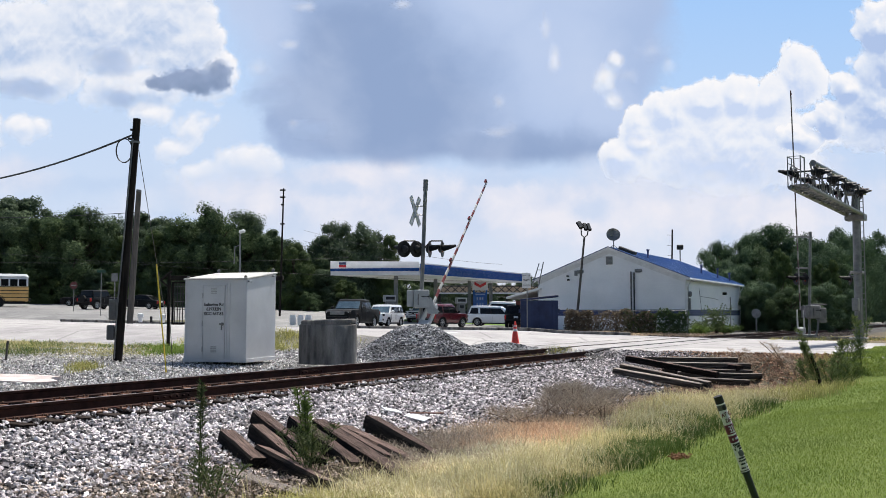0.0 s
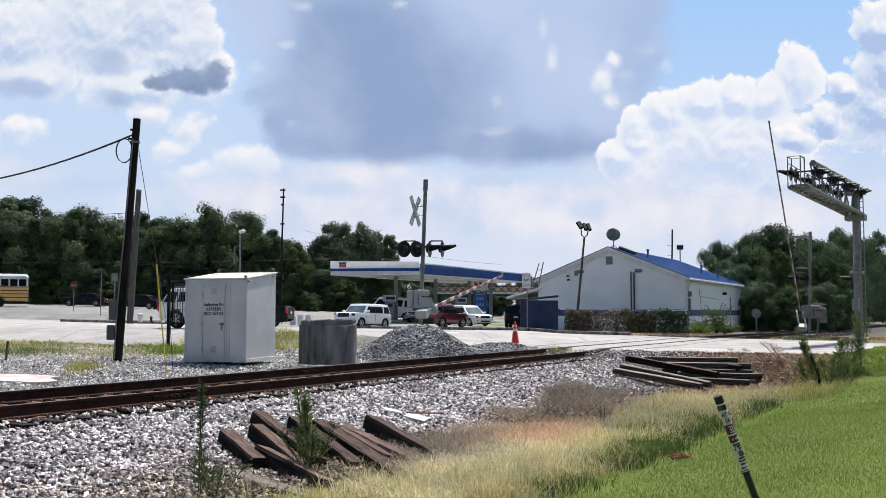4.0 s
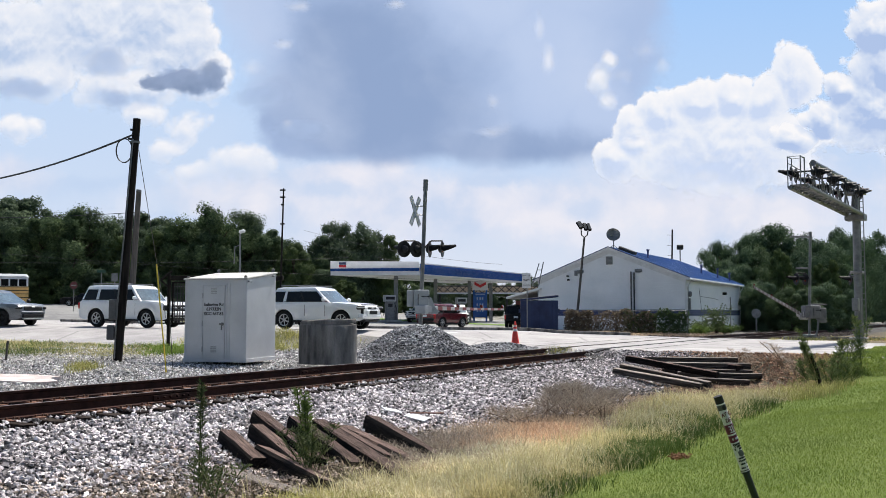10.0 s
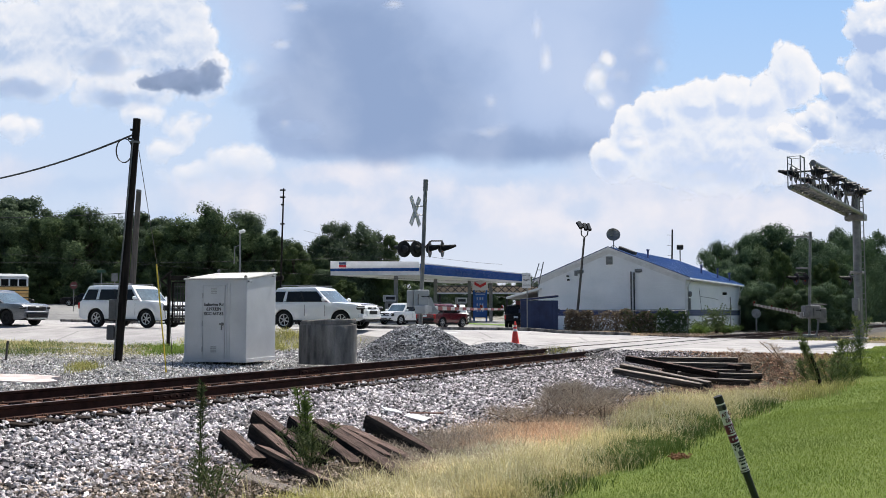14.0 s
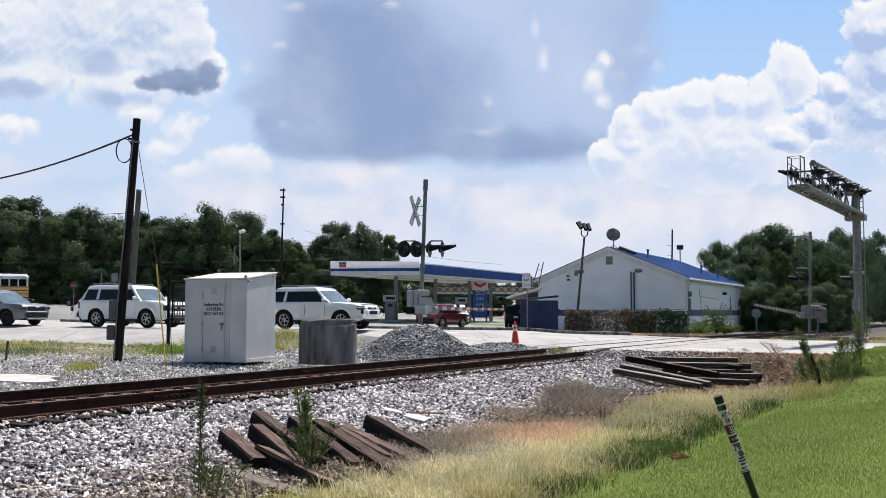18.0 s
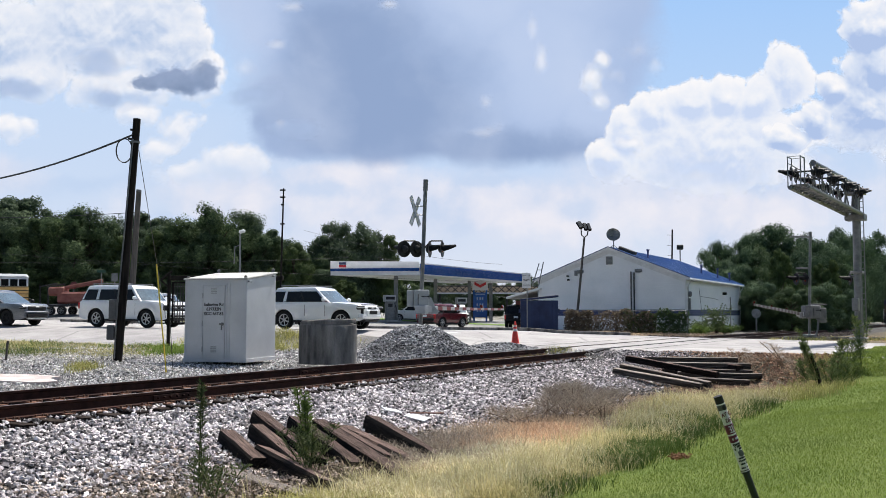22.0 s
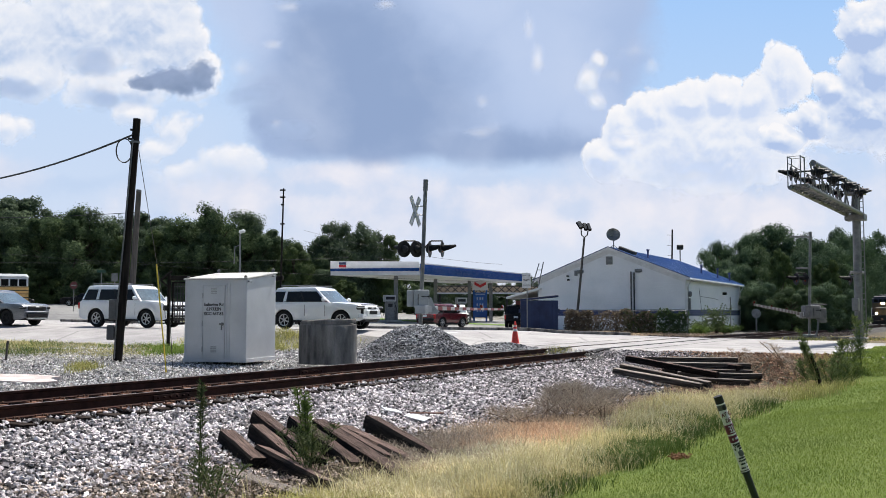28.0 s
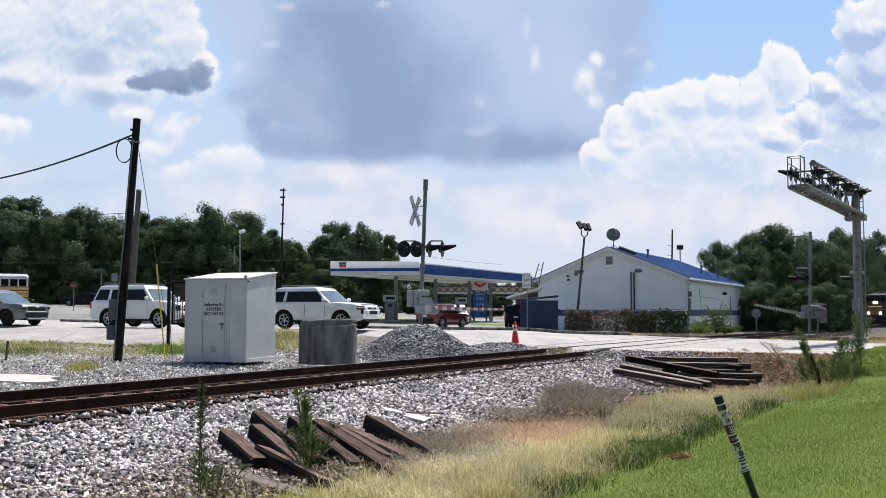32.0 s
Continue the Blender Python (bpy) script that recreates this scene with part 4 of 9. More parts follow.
# ---- crossing signals ----
def flasher(parent, p, facing, size=0.30, name="flashing_light"):
    """One crossing light: dark round board, hood and red lens; facing in degrees."""
    m = Matrix.Translation(p) @ pose(0, 0, 0, 0, 0, facing)
    turn = (m.to_3x3() @ Matrix.Rotation(radians(90), 3, "Y"))
    body = part(name, shape((lathe, [(0.06, -0.14), (0.13, -0.1), (0.14, 0.0), (size, 0.0), (size, 0.012), (0.12, 0.014)], 20, p, turn)), M_BLACK, parent, "black round signal board")
    bm = bmesh.new()
    n = 16
    rings = []
    for dz, r, a0, a1 in ((0.014, 0.15, -30, 210), (0.26, 0.155, 0, 180), (0.50, 0.16, 35, 145)):
        rings.append([Vector((math.cos(a) * r, math.sin(a) * r, dz)) for a in [radians(a0 + (a1 - a0) * i / n) for i in range(n + 1)]])
    # the hood is a half pipe over the lens
    verts = []
    for ring in rings:
        verts.append([bm.verts.new(m @ Vector((v.z, v.x, v.y))) for v in ring])
    for lower, upper in zip(verts, verts[1:]):
        for i in range(n):
            bm.faces.new([lower[i], lower[i + 1], upper[i + 1], upper[i]])
    bmesh.ops.solidify(bm, geom=bm.faces[:], thickness=0.008)
    part("hood", bm, M_BLACK, body)
    part("lens", shape((lathe, [(0.14, 0.016), (0.11, 0.035), (0.0, 0.045)], 18, p, turn)), M_LENS, body)
    return body


def make_gate(base, heading, arm_heading, arm_length, mast_h, light_z, box_z, lean, label, lights):
    t = thing("crossing_gate", pose(*base), label, "crossing signal", "crossing gates")
    lx, ly = lean
    mast_at = lambda z: Vector((lx * z, ly * z, z))
    part("mast", shape((rod, (0, 0, -0.2), mast_at(mast_h), 0.075, 0.07, 14)), M_GALV, t, "grey tubular mast", True)
    part("mast_cap", shape((rod, mast_at(mast_h - 0.4), mast_at(mast_h), 0.088, 0.088, 14)), M_GALV, t)
    part("base_plate", shape((box, (0, 0, 0.1), (0.5, 0.5, 0.25), 0.03)), M_GALV, t)
    for dz, ang, off in lights:
        c = mast_at(light_z + dz) + Vector((math.cos(radians(off)) * 0.0, 0, 0))
        cross = Vector((math.cos(radians(off)), math.sin(radians(off)), 0))
        bar = part("light_bracket", shape((pipe, [c, c + cross * 0.3 + Vector((0, 0, 0.3)), c + cross * 0.70 + Vector((0, 0, 0.3)), c + cross * 0.71 + Vector((0, 0, 0.05))], 0.03)), M_BLACK, t)
        flasher(t, c + cross * 0.24, ang)
        flasher(t, c + cross * 0.70, ang)
    return t


GATE_L = (-0.85, 35.9, 0.5)
gate_left = make_gate(GATE_L, 0, 61, 8.0, 6.0, 3.45, 1.5, (0.037, 0.0), "grey crossing gate mast with crossbuck, lights and a striped arm", [(0, 128, 190), (0, -14, -8)])


def add_gate_machine(t, p, turn_deg, metal):
    m = Matrix.Translation(p) @ pose(0, 0, 0, 0, 0, turn_deg)
    r = m.to_3x3()
    case = part("gate_machine", shape((box, m @ Vector((0.06, 0, 0.02)), (0.56, 0.5, 0.66), 0.03, r)), metal, t, "silver gate machine case")
    part("arm_bracket", shape((slab, [(0.22, -0.28), (0.34, 0.10), (0.42, 0.06), (0.56, -0.30), (0.70, -0.42), (0.62, -0.52), (0.30, -0.50)], 0.16, m @ Matrix(((1, 0, 0, 0), (0, 0, -1, -0.05), (0, 1, 0, 0), (0, 0, 0, 1))))), metal, t, "slanting cast arm bracket")
    part("hinge", shape((rod, m @ Vector((-0.06, -0.26, -0.2)), m @ Vector((-0.06, -0.26, 0.2)), 0.015)), M_BLACK, case)
    part("latch", shape((box, m @ Vector((0.2, -0.25, 0.1)), (0.3, 0.03, 0.03), 0.004, r), (box, m @ Vector((0.33, -0.25, 0.1)), (0.03, 0.03, 0.14), 0.004, r)), M_BLACK, case)
    part("junction_box", shape((box, m @ Vector((-0.35, 0.02, 0.04)), (0.24, 0.4, 0.60), 0.02, r)), metal, t)


def gate_arm(t, pivot, heading, length, tall, red=M_RED_SHEET, white=M_REFLECT, lamp=1.0):
    """The arm, hinged at its own origin and lying along +x when it is level; striped red and white."""
    arm = new("gate_arm", mesh_from(shape((box, (-0.35, 0.16, -0.02), (1.1, 0.05, 0.22), 0.01), (box, (-0.35, -0.16, -0.02), (1.1, 0.05, 0.22), 0.01), (box, (-0.85, 0, -0.05), (0.3, 0.42, 0.3), 0.03)), M_SILVER_DIRTY))
    arm.parent = t
    arm["label"] = "red and white striped arm with hanging lights"
    n = int(round((length - 0.2) / 0.42))
    step = (length - 0.2) / n
    for k in range(n):
        a = 0.2 + k * step
        h0 = tall * (1 - 0.45 * k / n)
        part("stripe", shape((box, (a + step / 2, 0, 0), (step, 0.05, h0), 0.006)), red if k % 2 else white, arm, "red stripe" if k % 2 else "white stripe")
    for f in (0.33, 0.66, 0.985):
        part("arm_light", shape((box, (length * f, 0, tall * 0.5 + 0.03 * lamp), (0.1 * lamp, 0.12 * lamp, 0.1 * lamp), 0.02 * lamp), (rod, (length * f - 0.07 * lamp, 0, tall * 0.5 + 0.06 * lamp), (length * f + 0.07 * lamp, 0, tall * 0.5 + 0.06 * lamp), 0.05 * lamp)), M_LENS, arm)
    return arm


add_gate_machine(gate_left, (0.02, -0.22, 1.62), 0, M_SILVER_DIRTY)
ARM_L_PIVOT = (0.42, -0.05, 1.3)
arm_left = gate_arm(gate_left, ARM_L_PIVOT, 61, 8.0, 0.135, M_RED_SHEET, M_ARM_WHITE)


def make_crossbuck():
    c = Vector((-0.16, -0.14, 4.83))
    for k, tilt in enumerate((58, 122)):
        m = Matrix.Translation(c + Vector((0, -0.03 * k, 0))) @ pose(0, 0, 0, 0, 0, 61) @ pose(0, 0, 0, 0, -tilt, 0)
        blade = part("crossbuck_blade", shape((box, m.translation, (1.22, 0.012, 0.23), 0.004, m.to_3x3())), M_WHITE_SIGN, gate_left, "white crossbuck blade seen from its back")
        part("blade_edge", shape((box, m @ Vector((0, -0.008, 0.09)), (1.2, 0.004, 0.02), 0, m.to_3x3()), (box, m @ Vector((0, -0.008, -0.09)), (1.2, 0.004, 0.02), 0, m.to_3x3())), M_GALV, blade)
    part("crossbuck_bracket", shape((rod, (-0.12, -0.10, 5.02), (0.2, 0, 5.02), 0.02), (rod, (-0.12, -0.10, 4.70), (0.18, 0, 4.70), 0.02)), M_GALV, gate_left)


make_crossbuck()

GATE_R = (18.45, 50.0, 0.36)
gate_right = make_gate(GATE_R, 0, 0, 11.0, 5.4, 3.0, 1.3, (0.033, 0.0), "grey crossing gate mast with lights beyond the road", [(0, 190, 185)])
add_gate_machine(gate_right, (0.1, -0.2, 1.32), 10, M_ALU)
part("second_case", shape((box, (0.66, 0.1, 1.25), (0.42, 0.4, 0.6), 0.03)), M_ALU, gate_right)
part("cable_duct", shape((pipe, [(0.4, -0.2, 1.0), (0.35, -0.25, 0.5), (0.2, -0.2, -0.05)], 0.05), (rod, (-0.1, -0.3, 1.72), (0.8, -0.3, 1.72), 0.03)), M_GALV, gate_right)
part("street_sign_blade", shape((box, (-0.35, -0.05, 5.15), (1.0, 0.01, 0.1), 0.002), (box, (-0.3, -0.05, 3.55), (0.6, 0.01, 0.1), 0.002)), M_GALV, gate_right)
ARM_R_PIVOT = (-0.45, -0.1, 1.25)
arm_right = gate_arm(gate_right, ARM_R_PIVOT, 0, 11.2, 0.16, M_FADED_RED, M_FADED_WHITE, 0.55)


def make_cantilever():
    """Signal cantilever over the road with walkway, rail and pairs of lights; its own x runs out along the arm."""
    t = thing("signal_cantilever", pose(19.95, 47.6, 0.30, 0, 0, 180 + 55.6), "aluminium signal cantilever with walkway and crossing lights", "signal cantilever")
    L, zb, zt = 10.2, 6.05, 7.55
    RISE = 0.30
    lift = lambda x: zb + RISE * max(0.0, x) / L
    part("mast", shape((rod, (0, 0, -0.2), (0, 0, zt - 0.3), 0.17, 0.16, 18)), M_ALU, t, "", True)
    part("mast", shape((rod, (-0.3, 0.1, -0.2), (-0.3, 0.1, zt - 0.5), 0.06, 0.06, 10)), M_ALU, t, "", True)
    part("mast_foot", shape((box, (0, 0, 0.05), (0.8, 0.8, 0.3), 0.05)), M_KERB, t)
    for z in (zb - 0.1, zt - 0.35):
        part("mast_bracket", shape((box, (0, 0, z), (0.7, 0.9, 0.3), 0.03)), M_ALU, t)
    part("top_chord", shape((rod, (-0.5, 0.0, zt - 0.05), (L - 2.3, 0.0, zt + 0.06), 0.14, 0.13, 14)), M_ALU, t, "", True)
    for y in (-0.35, 0.35):
        part("bottom_chord", shape((rod, (-0.4, y, zb), (L, y, zb + RISE), 0.09, 0.08, 12)), M_ALU, t, "", True)
    n = 14
    for k in range(n):
        x0, x1 = L * k / n, L * (k + 1) / n
        part("brace", shape((rod, (x0, -0.35, lift(x0)), (x1, 0.35, lift(x1)), 0.03)), M_ALU, t)
        if k < n - 2:
            part("web", shape((rod, (x0, 0.2 if k % 2 else -0.2, lift(x0)), ((x0 + x1) / 2, 0.0, zt), 0.035)), M_ALU, t)
    for k in range(27):
        part("walkway_tread", shape((box, (L * (k + 0.5) / 27, 0, lift(L * (k + 0.5) / 27) + 0.11), (L / 27 - 0.06, 0.72, 0.03), 0.004)), M_GALV, t)
    for k in range(9):
        x = L * k / 8
        part("rail_post", shape((rod, (x, -0.42, lift(x)), (x, -0.42, lift(x) + 1.0), 0.022)), M_ALU, t)
    for z in (0.55, 1.0):
        part("hand_rail", shape((rod, (0, -0.42, zb + z), (L, -0.42, zb + RISE + z), 0.02)), M_ALU, t)
    zc = zb + RISE
    part("end_cage", shape((pipe, [(L, -0.42, zc), (L, -0.42, zc + 1.25), (L, 0.08, zc + 1.25), (L, 0.08, zc)], 0.028), (pipe, [(L - 0.6, -0.42, zc), (L - 0.6, -0.42, zc + 1.25), (L - 0.6, 0.08, zc + 1.25), (L - 0.6, 0.08, zc)], 0.028), (rod, (L, 0.08, zc + 1.25), (L - 0.6, 0.08, zc + 1.25), 0.024), (rod, (L, -0.42, zc + 1.25), (L - 0.6, -0.42, zc + 1.25), 0.024), (rod, (L, -0.42, zc + 0.7), (L, 0.08, zc + 0.7), 0.024)), M_ALU, t)
    for x in (1.35, 4.0, 6.6, 9.2):
        for side, ang in ((-0.35, -62), (0.35, 118)):
            part("light_arm", shape((rod, (x, 0, zb + 1.05), (x, side * 1.3, zb + 1.05), 0.035)), M_BLACK, t)
            flasher(t, Vector((x - 0.35, side * 1.3, zb + 0.95)), ang)
            flasher(t, Vector((x + 0.35, side * 1.3, zb + 0.95)), ang)
    lad = part("ladder", shape((rod, (-0.75, -0.2, 0.2), (-0.75, -0.2, zt), 0.025), (rod, (-0.75, 0.2, 0.2), (-0.75, 0.2, zt), 0.025)), M_ALU, t)
    for k in range(24):
        part("rung", shape((rod, (-0.75, -0.2, 0.5 + k * 0.3), (-0.75, 0.2, 0.5 + k * 0.3), 0.014, None, 6)), M_ALU, lad)
    part("light_arm", shape((rod, (0, 0, 3.15), (-0.8, -0.5, 3.15), 0.035)), M_BLACK, t)
    flasher(t, Vector((-0.8, -0.5, 3.0)), -62)
    part("clamp", shape((box, (0, 0, 3.3), (0.55, 0.55, 0.12), 0.02)), M_GALV, t)
    part("relay_case", shape((box, (0.5, 0.0, 1.75), (0.34, 0.3, 0.62), 0.03), (rod, (0.2, 0, 1.8), (0.4, 0, 1.8), 0.04)), M_GALV, t)


make_cantilever()


# ---- loose stone, grass and weeds ----
ROCK_V = np.array([(-1, -1, -1), (1, -1, -1), (1, 1, -1), (-1, 1, -1), (-0.9, -0.9, 0.8), (0.9, -0.9, 0.8), (0.9, 0.9, 0.8), (-0.9, 0.9, 0.8), (0.1, -0.1, 1.15)]) * 0.78
ROCK_F = np.array([(0, 2, 1), (0, 3, 2), (0, 1, 5), (0, 5, 4), (1, 2, 6), (1, 6, 5), (2, 3, 7), (2, 7, 6), (3, 0, 4), (3, 4, 7), (4, 5, 8), (5, 6, 8), (6, 7, 8), (7, 4, 8)])
OCT_V = np.array([(1, 0, 0), (-1, 0, 0), (0, 1, 0), (0, -1, 0), (0, 0, 1), (0, 0, -1)]) * 1.05
OCT_F = np.array([(0, 2, 4), (2, 1, 4), (1, 3, 4), (3, 0, 4), (2, 0, 5), (1, 2, 5), (3, 1, 5), (0, 3, 5)])


def stones(name, centres, sizes, material, label, category, fine=True, seed=1):
    """Broken stones: squashed, jagged solids at the given centres, in one mesh."""
    rng = np.random.default_rng(seed)
    bv, bf = (ROCK_V, ROCK_F) if fine else (OCT_V, OCT_F)
    n = len(centres)
    a = rng.normal(size=(n, 3, 3))
    rot = np.linalg.qr(a)[0]
    scale = sizes[:, None] * rng.uniform(0.55, 1.25, (n, 3)) * 0.5
    local = (bv[None] + rng.uniform(-0.34, 0.34, (n, len(bv), 3))) * scale[:, None, :]
    verts = np.einsum("nij,nvj->nvi", rot, local)
    verts[:, :, 2] *= 0.8
    verts += np.asarray(centres)[:, None, :]
    faces = bf[None] + (np.arange(n) * len(bv))[:, None, None]
    ob = new(name, raw_mesh(name, verts.reshape(-1, 3), faces.reshape(-1, 3), material))
    return tagged(ob, label, category, kind="stuff")


def scatter(n, s0, s1, q0, q1, seed, lift=0.0, keep=None):
    rng = random.Random(seed)
    out = []
    while len(out) < n:
        s, q = rng.uniform(s0, s1), rng.uniform(q0, q1)
        if keep and not keep(s, q, rng):
            continue
        x, y = xy(s, q)
        out.append((x, y, ground_z(x, y) + lift - 0.045 * (1.15 < q < 1.5) + rng.uniform(-0.025, 0.035)))
    return np.array(out)


def sizes_for(n, a, b, seed):
    return np.random.default_rng(seed).uniform(a, b, n)


def edge(s, q, rng):
    return q < 4.3 + 0.7 * noise.noise((s * 0.6, 7.0, 0)) + rng.uniform(-0.6, 0.6)


pts = scatter(23000, -4.5, 8, 1.2, 5.2, 11, 0.025, edge)
stones("ballast", pts, sizes_for(len(pts), 0.030, 0.074, 1), M_STONE, "pale grey crushed-stone ballast on the shoulder", "ballast")
pts = scatter(23000, 7.5, 23.6, 1.2, 5.2, 12, 0.025, edge)
stones("ballast", pts, sizes_for(len(pts), 0.038, 0.078, 2), M_STONE, "pale grey crushed-stone ballast on the shoulder", "ballast", True, 2)
pts = scatter(5200, -4.5, 3.5, 2.9, 5.4, 16, 0.035, lambda s, q, r: r.random() < mixstep(2.9, 4.6, q + 0.7 * noise.noise((s * 0.9, q * 0.9, 4))))
stones("ballast", pts, sizes_for(len(pts), 0.025, 0.065, 16), M_STONE_TAN, "soil-stained ballast at the foot of the shoulder", "ballast", True, 16)
pts = scatter(2600, 3.0, 17, 3.6, 5.4, 17, 0.03, lambda s, q, r: r.random() < mixstep(3.7, 4.8, q + 0.6 * noise.noise((s * 0.7, q * 0.7, 6))))
stones("ballast", pts, sizes_for(len(pts), 0.025, 0.065, 17), M_STONE_TAN, "soil-stained ballast at the foot of the shoulder", "ballast", True, 17)
pts = scatter(7500, 8.0, 23.6, 1.2, 5.0, 18, 0.035, lambda s, q, r: r.random() < 0.25 + 0.75 * mixstep(8, 22, s))
stones("ballast", pts, sizes_for(len(pts), 0.035, 0.075, 18), M_STONE_DULL, "dull brownish grey ballast towards the road", "ballast", True, 18)
pts = scatter(11000, -4.5, 23.6, -1.5, 1.3, 13, 0.05)
stones("ballast", pts, sizes_for(len(pts), 0.05, 0.085, 3), M_STONE, "grey ballast between the ties", "ballast", False, 3)
pts = scatter(46000, -4.5, 22.5, -15, -1.4, 14, 0.012, lambda s, q, r: r.random() > 0.6 * mixstep(-7, -11, q) and s < 16.5 + 6 * mixstep(-10, -8, q))
stones("gravel", pts, sizes_for(len(pts), 0.035, 0.07, 4), M_GRAVEL, "pale grey gravel beside the shelter", "gravel", False, 4)
pts = scatter(11000, 43.0, 95, -3.2, 3.4, 15, 0.02)
stones("ballast", pts, sizes_for(len(pts), 0.08, 0.13, 5), M_STONE_BROWN, "brown-stained ballast beyond the road", "ballast", False, 5)


def heap_z(s, q):
    """Height of the heap of stone over the ground: a cone with a long tail towards the road."""
    x, y = xy(s, q)
    a = math.hypot((x + 0.75) / 2.15, (y - 32.4) / 2.3)
    b = math.hypot((x - 1.6) / 2.3, (y - 34.6) / 1.7)
    lump = 0.10 * noise.noise((x * 1.3, y * 1.3, 2.0))
    return max(0.0, 1.12 * (1 - a ** 1.7) if a < 1 else 0.0, 0.34 * (1 - b * b) if b < 1 else 0.0) + (lump if min(a, b) < 0.95 else 0)


def make_heap():
    rng = random.Random(21)
    t = thing("stone_heap", pose(0, 0, 0), "heap of dark grey crushed stone beside the crossing", "stone heap")
    verts, faces, k = [], [], 48
    for i in range(k + 1):
        for j in range(k + 1):
            s, q = 15.2 + 8.6 * i / k, -6.9 + 6.1 * j / k
            x, y = xy(s, q)
            verts.append((x, y, ground_z(x, y) - 0.03 + heap_z(s, q)))
    for i in range(k):
        for j in range(k):
            a = i * (k + 1) + j
            faces.append((a, a + k + 1, a + k + 2, a + 1))
    core = new("heap_core", raw_mesh("heap_core", verts, faces, M_STONE_DARK, True))
    core.parent = t
    pts = []
    while len(pts) < 21000:
        s, q = rng.uniform(15.2, 23.8), rng.uniform(-6.9, -0.9)
        h = heap_z(s, q)
        if h > 0.03:
            x, y = xy(s, q)
            pts.append((x, y, ground_z(x, y) + h + rng.uniform(-0.02, 0.03)))
    loose = stones("stone_cover", np.array(pts), sizes_for(len(pts), 0.036, 0.082, 6), M_STONE_DARK, "dark grey crushed stones", "stone", True, 6)
    loose.parent = t
    del loose["category"]


make_heap()


def blades(name, spots, heights, width, material, label, lean=0.45, seed=1, category="grass"):
    """Grass blades: each a thin bent strip of three triangles."""
    rng = np.random.default_rng(seed)
    n = len(spots)
    spots, heights = np.asarray(spots), np.asarray(heights)
    a, b = rng.uniform(0, 2 * np.pi, n), rng.uniform(0, 2 * np.pi, n)
    side = np.stack([np.cos(a), np.sin(a), np.zeros(n)], 1) * width / 2
    way = np.stack([np.cos(b), np.sin(b), np.zeros(n)], 1)
    k = (rng.uniform(0.1, 1.0, n) * lean)[:, None]
    h = heights[:, None]
    up = np.array([0, 0, 1.0])
    mid = spots + up * h * 0.6 + way * h * k * 0.4
    tip = spots + up * h * (1 - 0.35 * k) + way * h * k * 1.3
    verts = np.stack([spots - side, spots + side, mid - side * 0.7, mid + side * 0.7, tip], 1).reshape(-1, 3)
    base = (np.arange(n) * 5)[:, None, None]
    faces = (np.array([(0, 1, 3), (0, 3, 2), (2, 3, 4)])[None] + base).reshape(-1, 3)
    ob = new(name, raw_mesh(name, verts, faces, material))
    return tagged(ob, label, category, kind="stuff")


def clumped(n, s0, s1, q0, q1, seed, keep, clumps=None, spread=0.12):
    """Spots for blades, gathered in tufts."""
    rng = random.Random(seed)
    out, size = [], []
    while len(out) < n:
        s, q = rng.uniform(s0, s1), rng.uniform(q0, q1)
        w = keep(s, q)
        if rng.random() > w:
            continue
        tall = rng.uniform(0.6, 1.1)
        for _ in range(clumps or 14):
            ss, qq = s + rng.gauss(0, spread), q + rng.gauss(0, spread)
            x, y = xy(ss, qq)
            out.append((x, y, ground_z(x, y) - 0.02))
            size.append(tall * rng.uniform(0.55, 1.1))
    return np.array(out[:n]), np.array(size[:n])


def zone(lo, hi, soft=0.5):
    return lambda q: mixstep(lo - soft, lo + soft, q) * (1 - mixstep(hi - soft, hi + soft, q))


def blotch(s, q, scale, seed, lo, hi):
    return mixstep(lo, hi, noise.noise((s * scale, q * scale, seed)))


edge_band = zone(7.2, 8.4, 0.4)
DITCH_FOOT = [(-2, 5.5), (1.5, 6.0), (3.0, 6.9), (5.0, 7.15), (8.5, 7.0), (10, 6.4), (14, 5.8), (20, 5.6)]


def ditch(q, s=0.0):
    lo = ramp(s, DITCH_FOOT)
    return mixstep(lo - 0.35, lo + 0.45, q) * (1 - mixstep(7.7, 8.5, q))


started = lambda s: mixstep(-1.0, 1.4, s)
sp, h = clumped(24000, -3, 16, 5.0, 8.5, 31, lambda s, q: ditch(q, s) * started(s) * (0.04 + 0.96 * blotch(s, q, 0.8, 1, -0.1, 0.25)), 30, 0.16)
blades("dry_grass", sp, h * 0.31, 0.007, M_STRAW, "tall pale straw-coloured dry grass in the ditch", 1.7, 31)
sp, h = clumped(18000, -3, 16, 5.0, 8.6, 32, lambda s, q: ditch(q, s) * (0.08 + 0.92 * blotch(s, q, 0.9, 5, -0.05, 0.3)), 26, 0.15)
blades("half_dry_grass", sp, h * 0.29, 0.008, M_STRAW_GREEN, "tall grass half green and half dry", 1.5, 32)
sp, h = clumped(5500, -2, 15, 5.4, 8.3, 41, lambda s, q: ditch(q, s) * started(s) * (0.2 + blotch(s, q, 0.6, 3, -0.1, 0.3)), 6, 0.12)
blades("seed_stalks", sp, h * 0.5, 0.005, M_STRAW, "loose straw-yellow seed stalks over the ditch", 0.7, 41)
sp[:, 2] += h * 0.22 + 0.03
sp, h = sp[::2], h[::2]
blades("seed_heads", sp, h * 0.26, 0.010, M_SEED, "pale feathery seed heads over the ditch grass", 1.5, 46)
